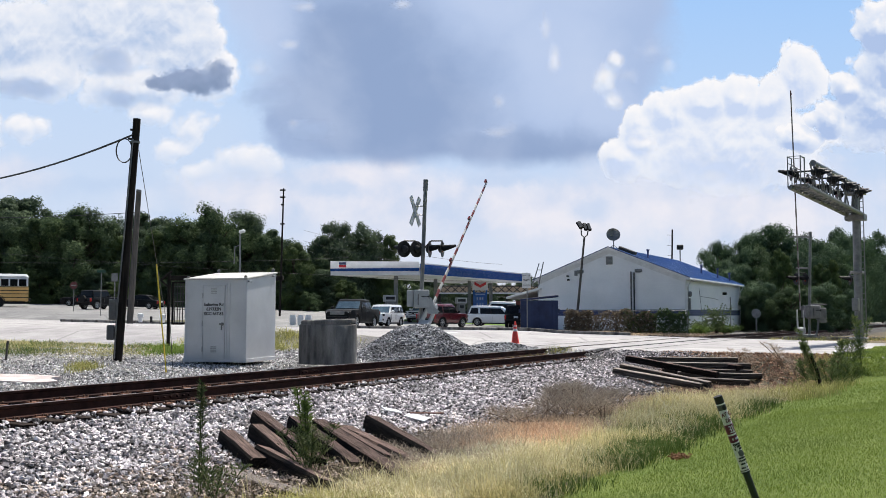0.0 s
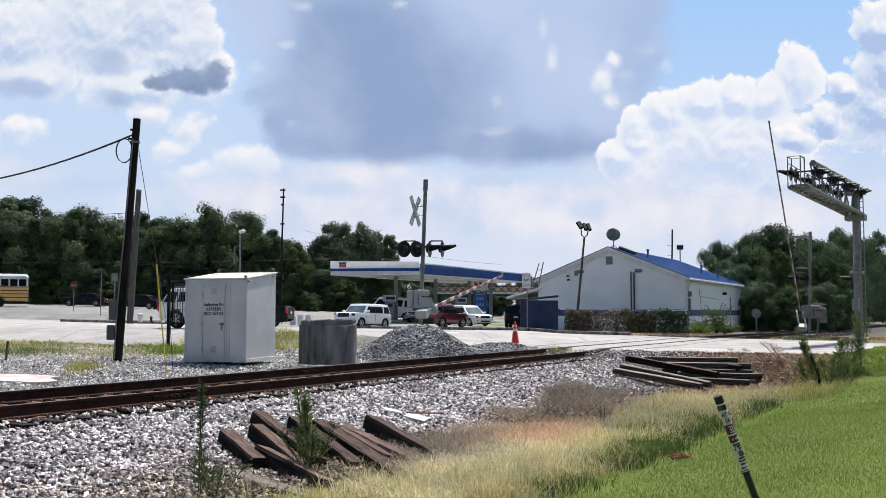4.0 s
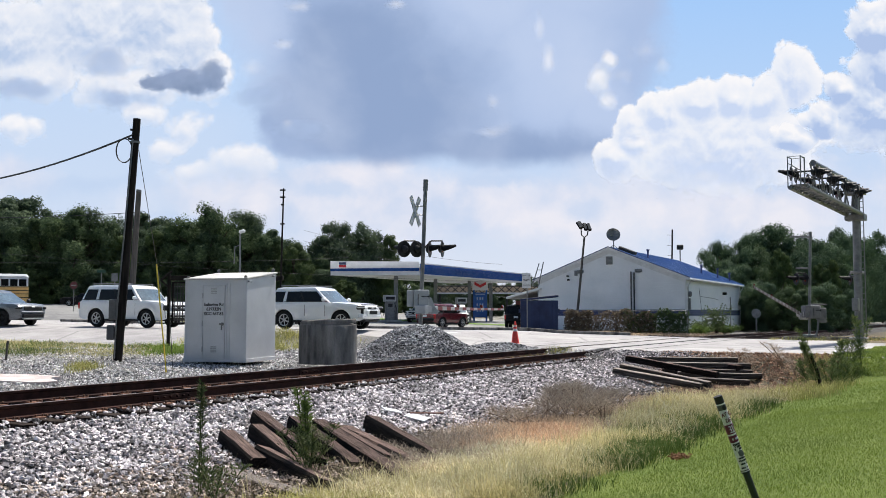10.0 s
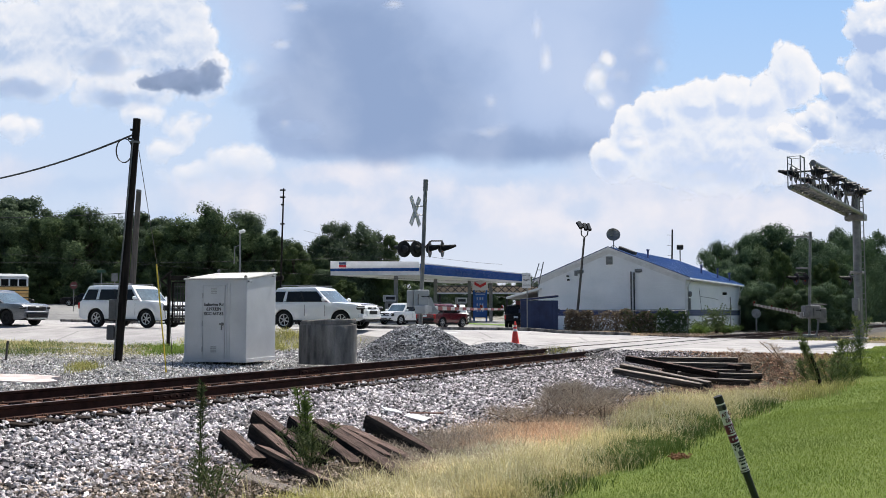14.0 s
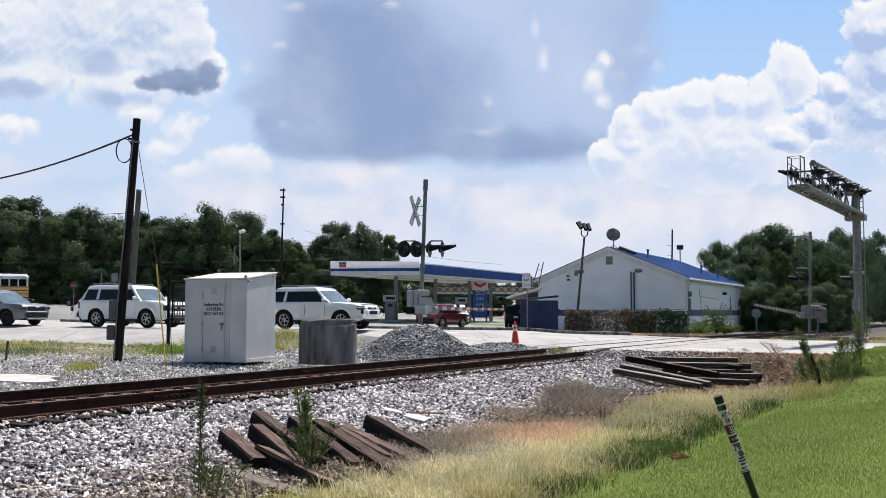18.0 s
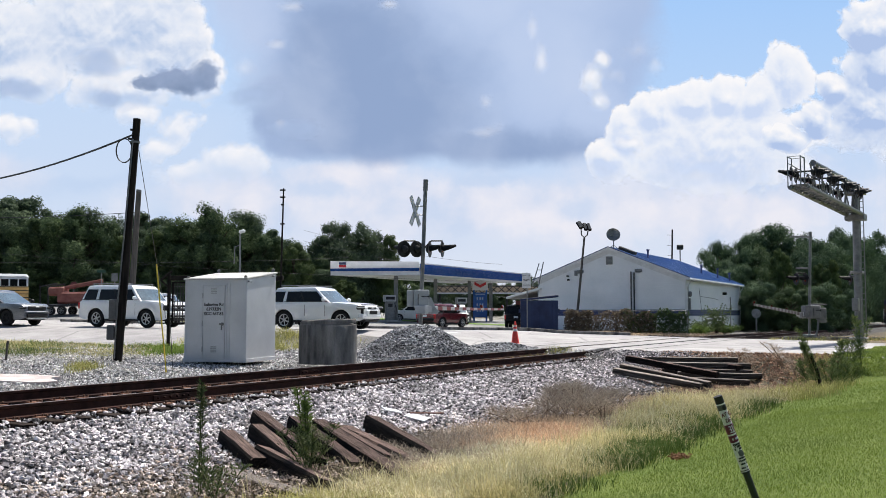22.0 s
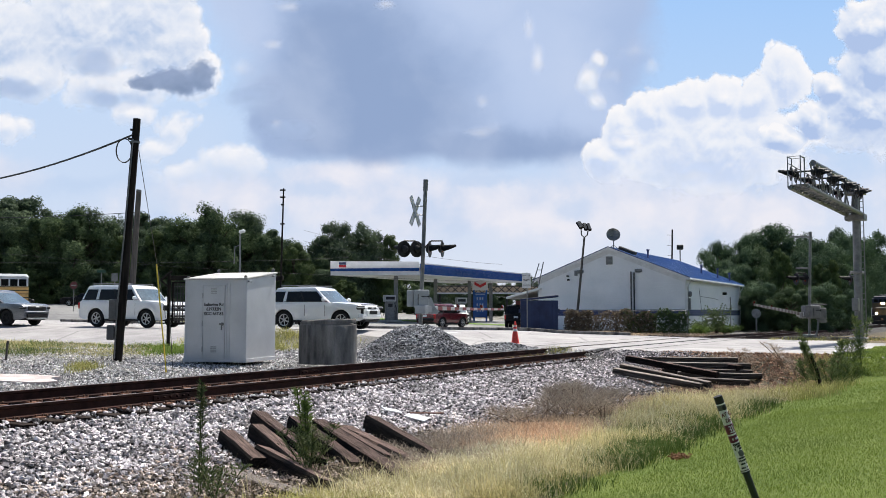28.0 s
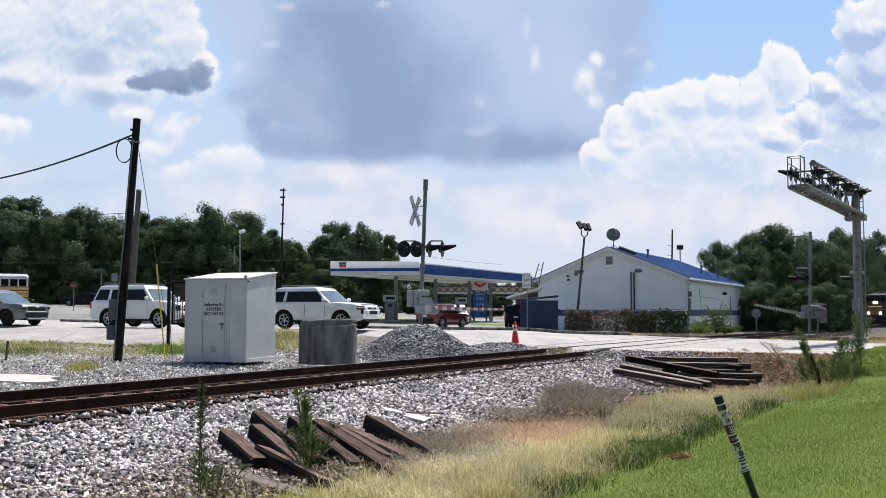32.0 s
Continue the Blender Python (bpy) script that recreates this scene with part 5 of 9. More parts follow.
sp, h = clumped(14000, 1.5, 15, 7.0, 8.9, 42, lambda s, q: edge_band(q) * (0.25 + 0.75 * blotch(s, q, 0.45, 25, -0.2, 0.2)), 26, 0.13)
blades("green_grass", sp, h * 0.28, 0.012, M_EDGE_GRASS, "lush green grass along the lawn's edge", 0.9, 42)
sp, h = clumped(2200, 4.0, 8.5, 7.2, 8.6, 59, lambda s, q: zone(7.9, 8.5, 0.4)(q) * (0.1 + 0.9 * blotch(s, q, 0.8, 45, -0.15, 0.2)), 24, 0.14)
blades("green_grass", sp, h * 0.30, 0.012, M_EDGE_GRASS, "dark green rank grass between straw and lawn", 1.2, 59)
sp, h = clumped(11000, 2.2, 15, 3.6, 7.0, 33, lambda s, q: zone(4.3, 6.6)(q) * (0.06 + 0.94 * blotch(s, q, 0.7, 9, -0.05, 0.3)), 22, 0.17)
blades("dead_grass", sp, h * 0.26, 0.007, M_STRAW_BROWN, "brown dead grass at the foot of the ballast", 1.3, 33)
rust_heart = lambda s, q: 1 - mixstep(0.35, 1.1, math.hypot((s - 6.7) / 2.3, (q - 5.9) / 1.15))
sp, h = clumped(11000, 4.0, 9.6, 4.7, 7.3, 43, lambda s, q: rust_heart(s, q) * (0.3 + 0.7 * blotch(s, q, 0.7, 29, -0.2, 0.2)), 22, 0.15)
blades("dead_grass", sp, h * 0.25, 0.008, M_RUSTY_GRASS, "rusty orange dead grass patch", 1.3, 43)
sp, h = clumped(9000, 2.4, 7.4, 4.3, 6.6, 56, lambda s, q: mixstep(0.0, 0.8, q - 4.2) * (1 - mixstep(-0.5, 0.3, q - 6.6)) * (0.25 + 0.75 * blotch(s, q, 0.9, 33, -0.2, 0.2)), 20, 0.16)
blades("dead_grass", sp, h * 0.27, 0.009, M_THATCH, "grey-brown matted dead grass below the ballast", 1.6, 56)
sp, h = clumped(9500, -1.0, 5.6, 5.5, 7.9, 57, lambda s, q: started(s) * mixstep(5.7, 6.4, q) * (1 - mixstep(7.3, 8.0, q)) * (0.35 + 0.65 * blotch(s, q, 1.1, 37, -0.2, 0.2)), 22, 0.15)
blades("dry_grass", sp, h * 0.33, 0.011, M_PALE_STRAW, "tall bleached straw lying over the ditch", 1.8, 57)
sp, h = clumped(4500, -1.5, 6, 4.0, 5.8, 45, lambda s, q: 0.5, 18, 0.2)
blades("dead_grass", sp, h * 0.24, 0.006, M_DARK_THATCH, "dark matted dead grass round the old ties", 1.4, 45)
sp, h = clumped(5000, 12, 23.5, 4.6, 9.0, 34, lambda s, q: zone(5, 8.4)(q) * 0.7, 14, 0.15)
blades("dead_grass", sp, h * 0.22, 0.010, M_STRAW_BROWN, "brown trampled dead grass near the road", 1.1, 34)
sp, h = clumped(6000, 11, 19, 6.0, 8.6, 38, lambda s, q: zone(6.6, 8.2)(q), 18, 0.15)
blades("half_dry_grass", sp, h * 0.30, 0.011, M_STRAW, "rough straw grass along the lawn's edge", 1.0, 38)
sp, h = clumped(3000, 16, 23.4, 7.6, 9.6, 47, lambda s, q: zone(8.0, 9.3)(q), 18, 0.2)
blades("half_dry_grass", sp, h * 0.35, 0.012, M_STRAW_GREEN, "half-green rough grass under the roadside bushes", 0.9, 47)
pts = scatter(10000, 17.5, 24.0, 3.4, 9.0, 44, 0.01, lambda s, q, r: r.random() < mixstep(17.5, 19.5, s))
stones("wood_chips", pts, sizes_for(len(pts), 0.04, 0.12, 10), M_CHIP, "red-brown chips and bark litter by the road", "litter", False, 44)


def lawn_spots(n, s0, s1, q0, q1, seed):
    rng = np.random.default_rng(seed)
    s, q = rng.uniform(s0, s1, n), rng.uniform(q0, q1, n)
    keep = q > 8.35 + 0.12 * np.sin(s * 1.7) + 0.05 * np.maximum(0, s - 14)
    out = []
    for a, b in zip(s[keep], q[keep]):
        x, y = xy(a, b)
        if y > 5:
            out.append((x, y, ground_z(x, y) - 0.005))
    return np.array(out)


sp = lawn_spots(180000, -4, 13, 8.2, 14.5, 35)
blades("lawn", sp, sizes_for(len(sp), 0.02, 0.05, 7), 0.006, M_GRASS, "short mown green lawn", 1.2, 35, "lawn")
sp = lawn_spots(90000, 13, 36, 8.2, 16.5, 36)
blades("lawn", sp, sizes_for(len(sp), 0.025, 0.06, 8), 0.009, M_GRASS, "short mown green lawn", 1.2, 36, "lawn")
sp = lawn_spots(70000, 22, 41, 8.3, 15, 58)
blades("lawn", sp, sizes_for(len(sp), 0.05, 0.11, 8), 0.022, M_GRASS, "longer green grass where the lawn meets the road", 1.2, 58, "lawn")
verge = lambda s, q: zone(-26, -9.4, 0.8)(q) * (1 - mixstep(16.4, 17.4, s)) * mixstep(9.0, 12.5, s - 0.25 * (q + 10))
sp, h = clumped(15000, 5, 18, -27, -8.4, 37, lambda s, q: verge(s, q) * (0.25 + 0.75 * mixstep(-0.1, 0.3, noise.noise((s * 0.5, q * 0.5, 14)))))
blades("verge_grass", sp, h * 0.17, 0.012, M_STRAW_GREEN, "green and yellow grass along the road's verge", 0.9, 37)
sp, h = clumped(4500, 5, 18, -27, -8.4, 48, lambda s, q: verge(s, q) * mixstep(0.0, 0.3, noise.noise((s * 0.35, q * 0.35, 24))))
blades("verge_grass", sp, h * 0.26, 0.014, M_WEED, "lush green weeds along the road's verge", 0.9, 48)
sp, h = clumped(9000, 5, 18, -27, -8.4, 39, verge, 12, 0.2)
blades("verge_grass", sp, h * 0.24, 0.01, M_STRAW, "dry stalks along the road's verge", 0.7, 39)
sp, h = clumped(1700, 12.0, 16.8, -12.4, -8.8, 49, lambda s, q: 0.8 * mixstep(2.4, 3.4, s + 1.06 * q))
blades("weed_patch", sp, h * 0.38, 0.02, M_BRIGHT_WEED, "bright green weed clump beside the shelter", 1.0, 49)
sp, h = clumped(1400, 19.5, 23.6, -0.75, 0.3, 60, lambda s, q: 0.3 + 0.7 * mixstep(20.0, 22.0, s))
blades("weed_patch", sp, h * 0.26, 0.012, M_STRAW_GREEN, "yellow-green grass growing between the rails", 0.9, 60)
sp, h = clumped(700, 6.8, 8.9, -7.3, -5.6, 40, lambda s, q: zone(0.7, 1.4, 0.3)(s + 1.06 * q) * (0.6 * mixstep(-0.1, 0.3, noise.noise((s, q, 4))) + 0.15))
blades("weed_patch", sp, h * 0.30, 0.014, M_STRAW_GREEN, "yellow-green weeds growing through the gravel", 0.9, 40)
sp, h = clumped(5000, 18.0, 22.5, -13.5, -8.0, 50, lambda s, q: 0.7 * mixstep(-0.3, 0.2, noise.noise((s, q, 6))))
blades("dry_grass", sp, h * 0.42, 0.014, M_STRAW_GREEN, "dry grass between the shelter and the concrete ring", 0.9, 50)


far_side = lambda s, q: mixstep(43.2, 44.4, s) * zone(3.6, 14, 0.5)(q)
sp, h = clumped(9000, 43, 70, 3.2, 15, 51, far_side)
blades("verge_grass", sp, h * 0.16, 0.03, M_STRAW_BROWN, "rough half-dry grass beyond the road", 0.9, 51)
sp, h = clumped(9000, 43.2, 66, -12, -2.8, 52, lambda s, q: zone(-9.5, -3.6, 0.5)(q) * (0.2 + 0.8 * blotch(s, q, 0.2, 8, -0.2, 0.2)))
blades("verge_grass", sp, h * 0.24, 0.03, M_STRAW_BROWN, "dry straw weeds beside the white building", 0.9, 52)
sp, h = clumped(2200, 35, 43.4, 6.5, 16, 53, lambda s, q: mixstep(-0.6, 0.4, s - 43.0 + (q - 5.0) * 1.5) * 0.9)
blades("verge_grass", sp, h * 0.2, 0.025, M_STRAW_BROWN, "rough grass creeping over the road's edge", 0.9, 53)

sp, h = clumped(1600, 41.5, 45.0, 3.4, 11, 54, lambda s, q: 0.2 + 0.8 * blotch(s, q, 0.5, 12, -0.2, 0.2))
blades("verge_grass", sp, h * 0.30, 0.025, M_STRAW_GREEN, "tall rough weeds round the gate's foot", 0.8, 54)


def weed(name, at, height, n, spread, material, label, droop=0.25, seed=1, leaf=(0.05, 0.008), lean=(0, 0), category="weed", root=0.04):
    """A bushy weed: stems, side shoots and narrow leaves."""
    rng = random.Random(seed)
    x0, y0, z0 = at
    t = thing(name, pose(x0, y0, z0), label, category)
    V, Fc = [], []
    for k in range(n):
        a = rng.uniform(0, 2 * math.pi)
        top = Vector((math.cos(a) * spread * rng.uniform(0.1, 1) + lean[0], math.sin(a) * spread * rng.uniform(0.1, 1) + lean[1], height * rng.uniform(0.65, 1)))
        foot = Vector((rng.uniform(-root, root), rng.uniform(-root, root), -0.05))
        bend = Vector((0, 0, 0.12 * height))
        line = [foot.lerp(top, u) + bend * (4 * u * (1 - u)) * droop for u in (0, 0.3, 0.6, 0.85, 1.0)]
        part("stem", shape((pipe, line, 0.006 + 0.004 * (k == 0), 4)), M_DEAD_STEM if material in (M_VINE_BROWN, M_DEAD_TWIG) else M_WEED_DARK, t)
        m = int(34 * height / 0.6)
        for j in range(m):
            u = rng.uniform(0.15, 1.0)
            i = min(3, int(u * 4))
            p = line[i].lerp(line[i + 1], u * 4 - i)
            b = rng.uniform(0, 2 * math.pi)
            reach = spread * 0.55 * (1.1 - u) + 0.03
            w = Vector((math.cos(b), math.sin(b), rng.uniform(0.2, 1.1))).normalized()
            for r in range(4):
                c = p + w * reach * (r + 1) / 4
                e = (w + Vector((rng.uniform(-1, 1), rng.uniform(-1, 1), rng.uniform(-0.4, 0.9))) * 0.8).normalized()
                side = e.orthogonal().normalized() * leaf[1]
                i0 = len(V)
                V += [c - side, c + side, c + e * leaf[0]]
                Fc.append((i0, i0 + 1, i0 + 2))
    ob = new("foliage", raw_mesh("foliage", V, Fc, material))
    ob.parent = t


def on_sq(s, q, dz=0.0):
    x, y = xy(s, q)
    return (x, y, ground_z(x, y) + dz)


# ---- stacked ties, scraps, weeds and markers in the verge ----
def loose_tie(a, heading, length, drop, material, label, roll=0, size=(0.23, 0.18), seed=0, name="old_tie"):
    """A discarded tie: a is its upper far end's top middle; drop is its slope in degrees."""
    rng = random.Random(seed)
    bm = bmesh.new()
    L = length
    w, h = size
    stations = [0, 0.02, L * 0.25, L * 0.5, L * 0.75, L - 0.02, L]
    rings = []
    for i, x in enumerate(stations):
        k = 0.9 if i in (0, len(stations) - 1) else 1.0
        ring = []
        for y, z in ((-0.42, 0), (0.42, 0), (0.5, -0.1), (0.5, -0.9), (0.42, -1), (-0.42, -1), (-0.5, -0.9), (-0.5, -0.1)):
            ring.append(bm.verts.new((x + rng.uniform(-0.012, 0.012), y * w * k + rng.uniform(-1, 1) * 0.006, z * h + rng.uniform(-1, 1) * 0.006)))
        rings.append(ring)
    for p, q in zip(rings, rings[1:]):
        for i in range(8):
            bm.faces.new([p[i], p[(i + 1) % 8], q[(i + 1) % 8], q[i]])
    bm.faces.new(rings[0])
    bm.faces.new(rings[-1])
    bmesh.ops.recalc_face_normals(bm, faces=bm.faces)
    bm.normal_update()
    # Light and shade set by colour: upward faces pale, all others dark.
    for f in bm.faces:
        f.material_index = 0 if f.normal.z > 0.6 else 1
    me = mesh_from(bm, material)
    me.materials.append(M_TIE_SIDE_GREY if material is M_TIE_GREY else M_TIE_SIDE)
    ob = new(name, me)
    ob.matrix_world = Matrix.Translation(a) @ pose(0, 0, 0, 0, 0, heading) @ pose(0, 0, 0, roll, drop, 0)
    return tagged(ob, label, "railway tie", "discarded ties")


DARK_TIE, GREY_TIE = "dark split discarded tie lying in the ditch", "grey weathered discarded tie in a stack"
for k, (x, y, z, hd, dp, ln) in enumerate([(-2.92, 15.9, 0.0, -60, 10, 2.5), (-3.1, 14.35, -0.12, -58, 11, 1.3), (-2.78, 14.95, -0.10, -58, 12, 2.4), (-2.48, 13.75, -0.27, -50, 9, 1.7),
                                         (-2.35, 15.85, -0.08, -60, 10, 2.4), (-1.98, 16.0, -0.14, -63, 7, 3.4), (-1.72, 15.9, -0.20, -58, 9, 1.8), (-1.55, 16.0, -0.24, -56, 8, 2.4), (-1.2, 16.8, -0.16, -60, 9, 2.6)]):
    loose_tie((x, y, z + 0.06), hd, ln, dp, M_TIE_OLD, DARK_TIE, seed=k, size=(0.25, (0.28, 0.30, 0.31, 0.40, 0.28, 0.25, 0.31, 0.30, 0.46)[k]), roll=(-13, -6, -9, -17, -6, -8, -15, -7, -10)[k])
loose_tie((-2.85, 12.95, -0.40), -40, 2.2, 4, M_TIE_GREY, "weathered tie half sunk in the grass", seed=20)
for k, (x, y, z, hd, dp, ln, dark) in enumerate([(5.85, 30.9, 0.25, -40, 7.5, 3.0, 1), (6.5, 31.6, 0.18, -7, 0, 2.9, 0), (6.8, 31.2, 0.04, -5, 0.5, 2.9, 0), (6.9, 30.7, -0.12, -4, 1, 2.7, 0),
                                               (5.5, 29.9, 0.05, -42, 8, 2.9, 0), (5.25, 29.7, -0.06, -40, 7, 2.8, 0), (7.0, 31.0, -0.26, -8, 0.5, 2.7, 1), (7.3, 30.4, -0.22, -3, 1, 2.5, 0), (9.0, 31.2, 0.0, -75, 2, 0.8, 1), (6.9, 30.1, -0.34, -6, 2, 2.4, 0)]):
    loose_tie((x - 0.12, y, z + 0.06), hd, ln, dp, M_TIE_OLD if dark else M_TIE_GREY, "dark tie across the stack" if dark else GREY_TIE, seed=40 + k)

# pale concrete slab on the gravel, broken boards, a rusty bar
slab_ob = thing("concrete_slab", pose(-9.40, 21.0, 0.25, 4, 1.5, -6), "pale concrete slab lying on the gravel", "concrete slab")
part("panel", shape((slab, [(-1.5, -0.5), (1.25, -0.56), (1.5, -0.3), (1.1, 0.1), (1.2, 0.42), (0.5, 0.5), (-0.4, 0.42), (-1.5, 0.5)], 0.09, Matrix.Translation((0, 0, -0.06)))), M_SLAB, slab_ob)
for i, (x, y, a, w) in enumerate(((-0.95, 18.55, 20, 0.34), (-0.48, 18.3, -18, 0.4))):
    ob = new("white_board", mesh_from(shape((box, (0, 0, 0), (w, 0.3, 0.02), 0.003)), M_WHITE))
    ob.matrix_world = pose(x, y, ground_z(x, y) + 0.09, 6, 12, a)
    tagged(ob, "broken white board lying on the ballast", "board")
bar = new("rusty_bar", mesh_from(shape((rod, (-0.42, 0, 0), (0.42, 0, 0), 0.014)), M_RUST))
bar.matrix_world = pose(-0.3, 18.7, ground_z(-0.3, 18.7) + 0.12, 0, 4, 42)
tagged(bar, "thin rusty steel bar lying on the ballast", "steel bar")

weed("tall_weed", on_sq(-0.32, 4.75), 1.55, 2, 0.12, M_WEED_DARK, "tall dark green weed growing at the ballast's foot", 0.1, 3, (0.045, 0.007))
weed("low_weed", on_sq(-0.4, 5.1), 0.5, 5, 0.5, M_WEED_DARK, "bushy dark green weed in the ditch", 0.3, 4, (0.05, 0.01))
weed("green_weed", on_sq(1.75, 4.75), 1.15, 5, 0.2, M_WEED, "feathery bright green weed between the ties", 0.25, 5, (0.06, 0.007))
weed("green_weed", on_sq(1.5, 5.0), 0.7, 8, 0.45, M_WEED_DARK, "bushy green weed between the ties", 0.3, 6, (0.05, 0.009))
for k, (s, q, hgt, wide) in enumerate(((10.7, 4.9, 0.62, 0.8), (11.9, 4.7, 0.55, 0.8), (9.6, 5.1, 0.45, 0.7), (8.0, 4.9, 0.32, 0.6), (10.2, 5.6, 0.45, 0.7), (12.6, 5.2, 0.42, 0.7), (11.3, 5.3, 0.5, 0.8))):
    weed("dead_bush", on_sq(s, q), hgt, 9, wide, M_DEAD_TWIG, "brown wispy dead bush beside the ballast", 0.9, 50 + k, (0.20, 0.004), category="bush", root=0.4)
for k, (s, q, hgt, n, sp_, lx) in enumerate(((20.0, 8.8, 1.8, 4, 0.3, -0.45), (20.6, 9.0, 1.0, 4, 0.4, 0.0), (21.8, 9.0, 1.6, 3, 0.35, 0.1), (22.4, 9.3, 1.2, 4, 0.45, 0.2), (21.2, 8.4, 0.8, 4, 0.5, 0.0), (22.9, 9.6, 1.6, 3, 0.3, 0.1), (21.4, 9.2, 0.6, 5, 0.55, 0.0))):
    weed("roadside_bush", on_sq(s, q), hgt, n, sp_, M_ROADSIDE, "feathery green roadside bush at the lawn's edge", 0.25, 60 + k, (0.10, 0.010), (lx, 0), "bush")
for k, (s, q) in enumerate(((22.6, 6.6), (22.9, 7.4), (22.2, 7.9))):
    weed("dead_bush", on_sq(s, q), 0.7, 4, 0.6, M_DEAD_TWIG, "bare brown brush by the road's edge", 0.4, 70 + k, (0.08, 0.006), (-0.5, 0.1), "bush")
trunk = new("bush_stake", mesh_from(shape((pipe, [(0, 0, -0.1), (-0.1, 0, 0.5), (-0.3, 0, 1.0)], 0.05)), M_POLE))
trunk.matrix_world = Matrix.Translation(on_sq(20.05, 8.85))
tagged(trunk, "dark bent stump in the roadside bush", "stump")


def make_marker():
    """Leaning cable marker: dark green post with a printed plastic sleeve."""
    t = thing("cable_marker_post", pose(2.065, 6.0, ground_z(2.06, 6.0) + 0.09, 0, -20.5, 8) @ Matrix.Diagonal((0.78, 0.78, 1.0, 1)), "dark green leaning cable marker post with a printed white sleeve", "marker post")
    part("post", shape((rod, (0, 0, -0.25), (0, 0, 1.22), 0.027, 0.027, 12)), mat("dark_green_post", (0.008, 0.016, 0.013), (0.015, 0.025, 0.02), 0.5, big=6, fine=40, bump=0.05), t)
    sleeve = part("sleeve", shape((rod, (0, 0, 0.752), (0, 0, 1.15), 0.0325, 0.0325, 20)), M_REFLECT, t, "white printed sleeve", True)
    burgundy = mat("burgundy_print", (0.09, 0.008, 0.03), (0.13, 0.012, 0.045), 0.5, big=8, fine=60, bump=0)
    for a, b, m_, nm in ((1.0, 1.058, burgundy, "printed_band"), (0.948, 0.990, burgundy, "printed_band"), (1.19, 1.235, M_BLACK, "cap"), (1.150, 1.182, M_BOX_GREY, "cap_rim"), (1.182, 1.190, M_REFLECT, "cap_ring"), (0.752, 0.762, M_BLACK, "sleeve_band"), (0.768, 0.773, M_BLACK, "sleeve_band")):
        part(nm, shape((rod, (0, 0, a), (0, 0, b), 0.034, None, 20)), m_, t, "", True)
    for z, r_, m_ in ((1.163, 0.016, M_BLACK), (0.876, 0.021, M_BOX_GREY)):
        part("bolt", shape((lathe, [(r_, 0.0), (r_, 0.008), (r_ * 0.4, 0.013), (0.0, 0.013)], 14, (0.004, -0.030, z), Matrix.Rotation(radians(90), 3, "X"))), m_, t, "dark round bolt head")
    for k, (z, words, size) in enumerate(((1.122, "AT C", 0.034), (1.084, "DE", 0.034))):
        text_part(words, size, burgundy, sleeve, Matrix.Translation((0.0, -0.0345, z)) @ Matrix.Rotation(radians(90), 4, "X"))
    for k, (z, w) in enumerate(((0.968, 0.9), (0.934, 0.9), (0.920, 0.7), (0.905, 0.9), (0.848, 0.7), (0.832, 0.9), (0.812, 0.7), (0.788, 0.9))):
        bm = bmesh.new()
        for j in range(6):
            turn = Matrix.Rotation(radians(-90 + (j - 2.5) * 22 * w), 3, "Z")
            if random.Random(k * 7 + j).random() < 0.8:
                box(bm, turn @ Vector((0.0335, 0, z)), (0.003, 0.007 * w + 0.003, 0.012 if k < 4 else 0.010), 0, turn)
        part("print_bar", bm, M_REFLECT if k == 0 else M_INK, sleeve)
    part("numeral", shape((box, (0.010, -0.0335, 1.029), (0.007, 0.003, 0.042)), (box, (0.010, -0.0335, 1.010), (0.018, 0.003, 0.006)), (box, (-0.010, -0.0335, 1.047), (0.014, 0.003, 0.006)), (box, (-0.010, -0.0335, 1.029), (0.012, 0.003, 0.006)), (box, (-0.010, -0.0335, 1.011), (0.014, 0.003, 0.006)), (box, (-0.004, -0.0335, 1.029), (0.005, 0.003, 0.038))), M_REFLECT, sleeve)


make_marker()

rng = random.Random(64)
bare = [on(3.42 + rng.gauss(0, 0.06), 14.5 + rng.gauss(0, 0.14), rng.uniform(0.0, 0.06)) for _ in range(220)]
stones("bare_earth", np.array(bare), sizes_for(len(bare), 0.015, 0.045, 64), mat("red_earth", (0.20, 0.10, 0.055), (0.32, 0.17, 0.10), 0.95, big=3, fine=40, bump=0.3, vary=0.4, island=True), "small patch of bare red earth in the grass", "earth", True, 64)


def make_cone():
    t = thing("traffic_cone", pose(*on(2.72, 37.4, 0.02)), "orange traffic cone with white bands at the road's edge", "traffic cone")
    part("base", shape((box, (0, 0, 0.025), (0.42, 0.42, 0.05), 0.015)), M_ORANGE, t)
    part("body", shape((lathe, [(0.16, 0.05), (0.15, 0.08), (0.035, 0.88), (0.025, 0.9)], 20)), M_ORANGE, t, "", True)
    for a, b in ((0.52, 0.62), (0.70, 0.75)):
        r = lambda z: 0.15 - (z - 0.08) * 0.144 + 0.003
        part("band", shape((lathe, [(r(a), a), (r(b), b)], 20)), M_REFLECT, t, "white reflective band", True)


make_cone()


def post_thing(name, x, y, h, r, material, label, category, lean=(0, 0), z=None):
    t = thing(name, pose(x, y, ground_z(x, y) if z is None else z), label, category)
    part("post", shape((rod, (0, 0, -0.1), (lean[0], lean[1], h), r, r, 10)), material, t, "", True)
    return t


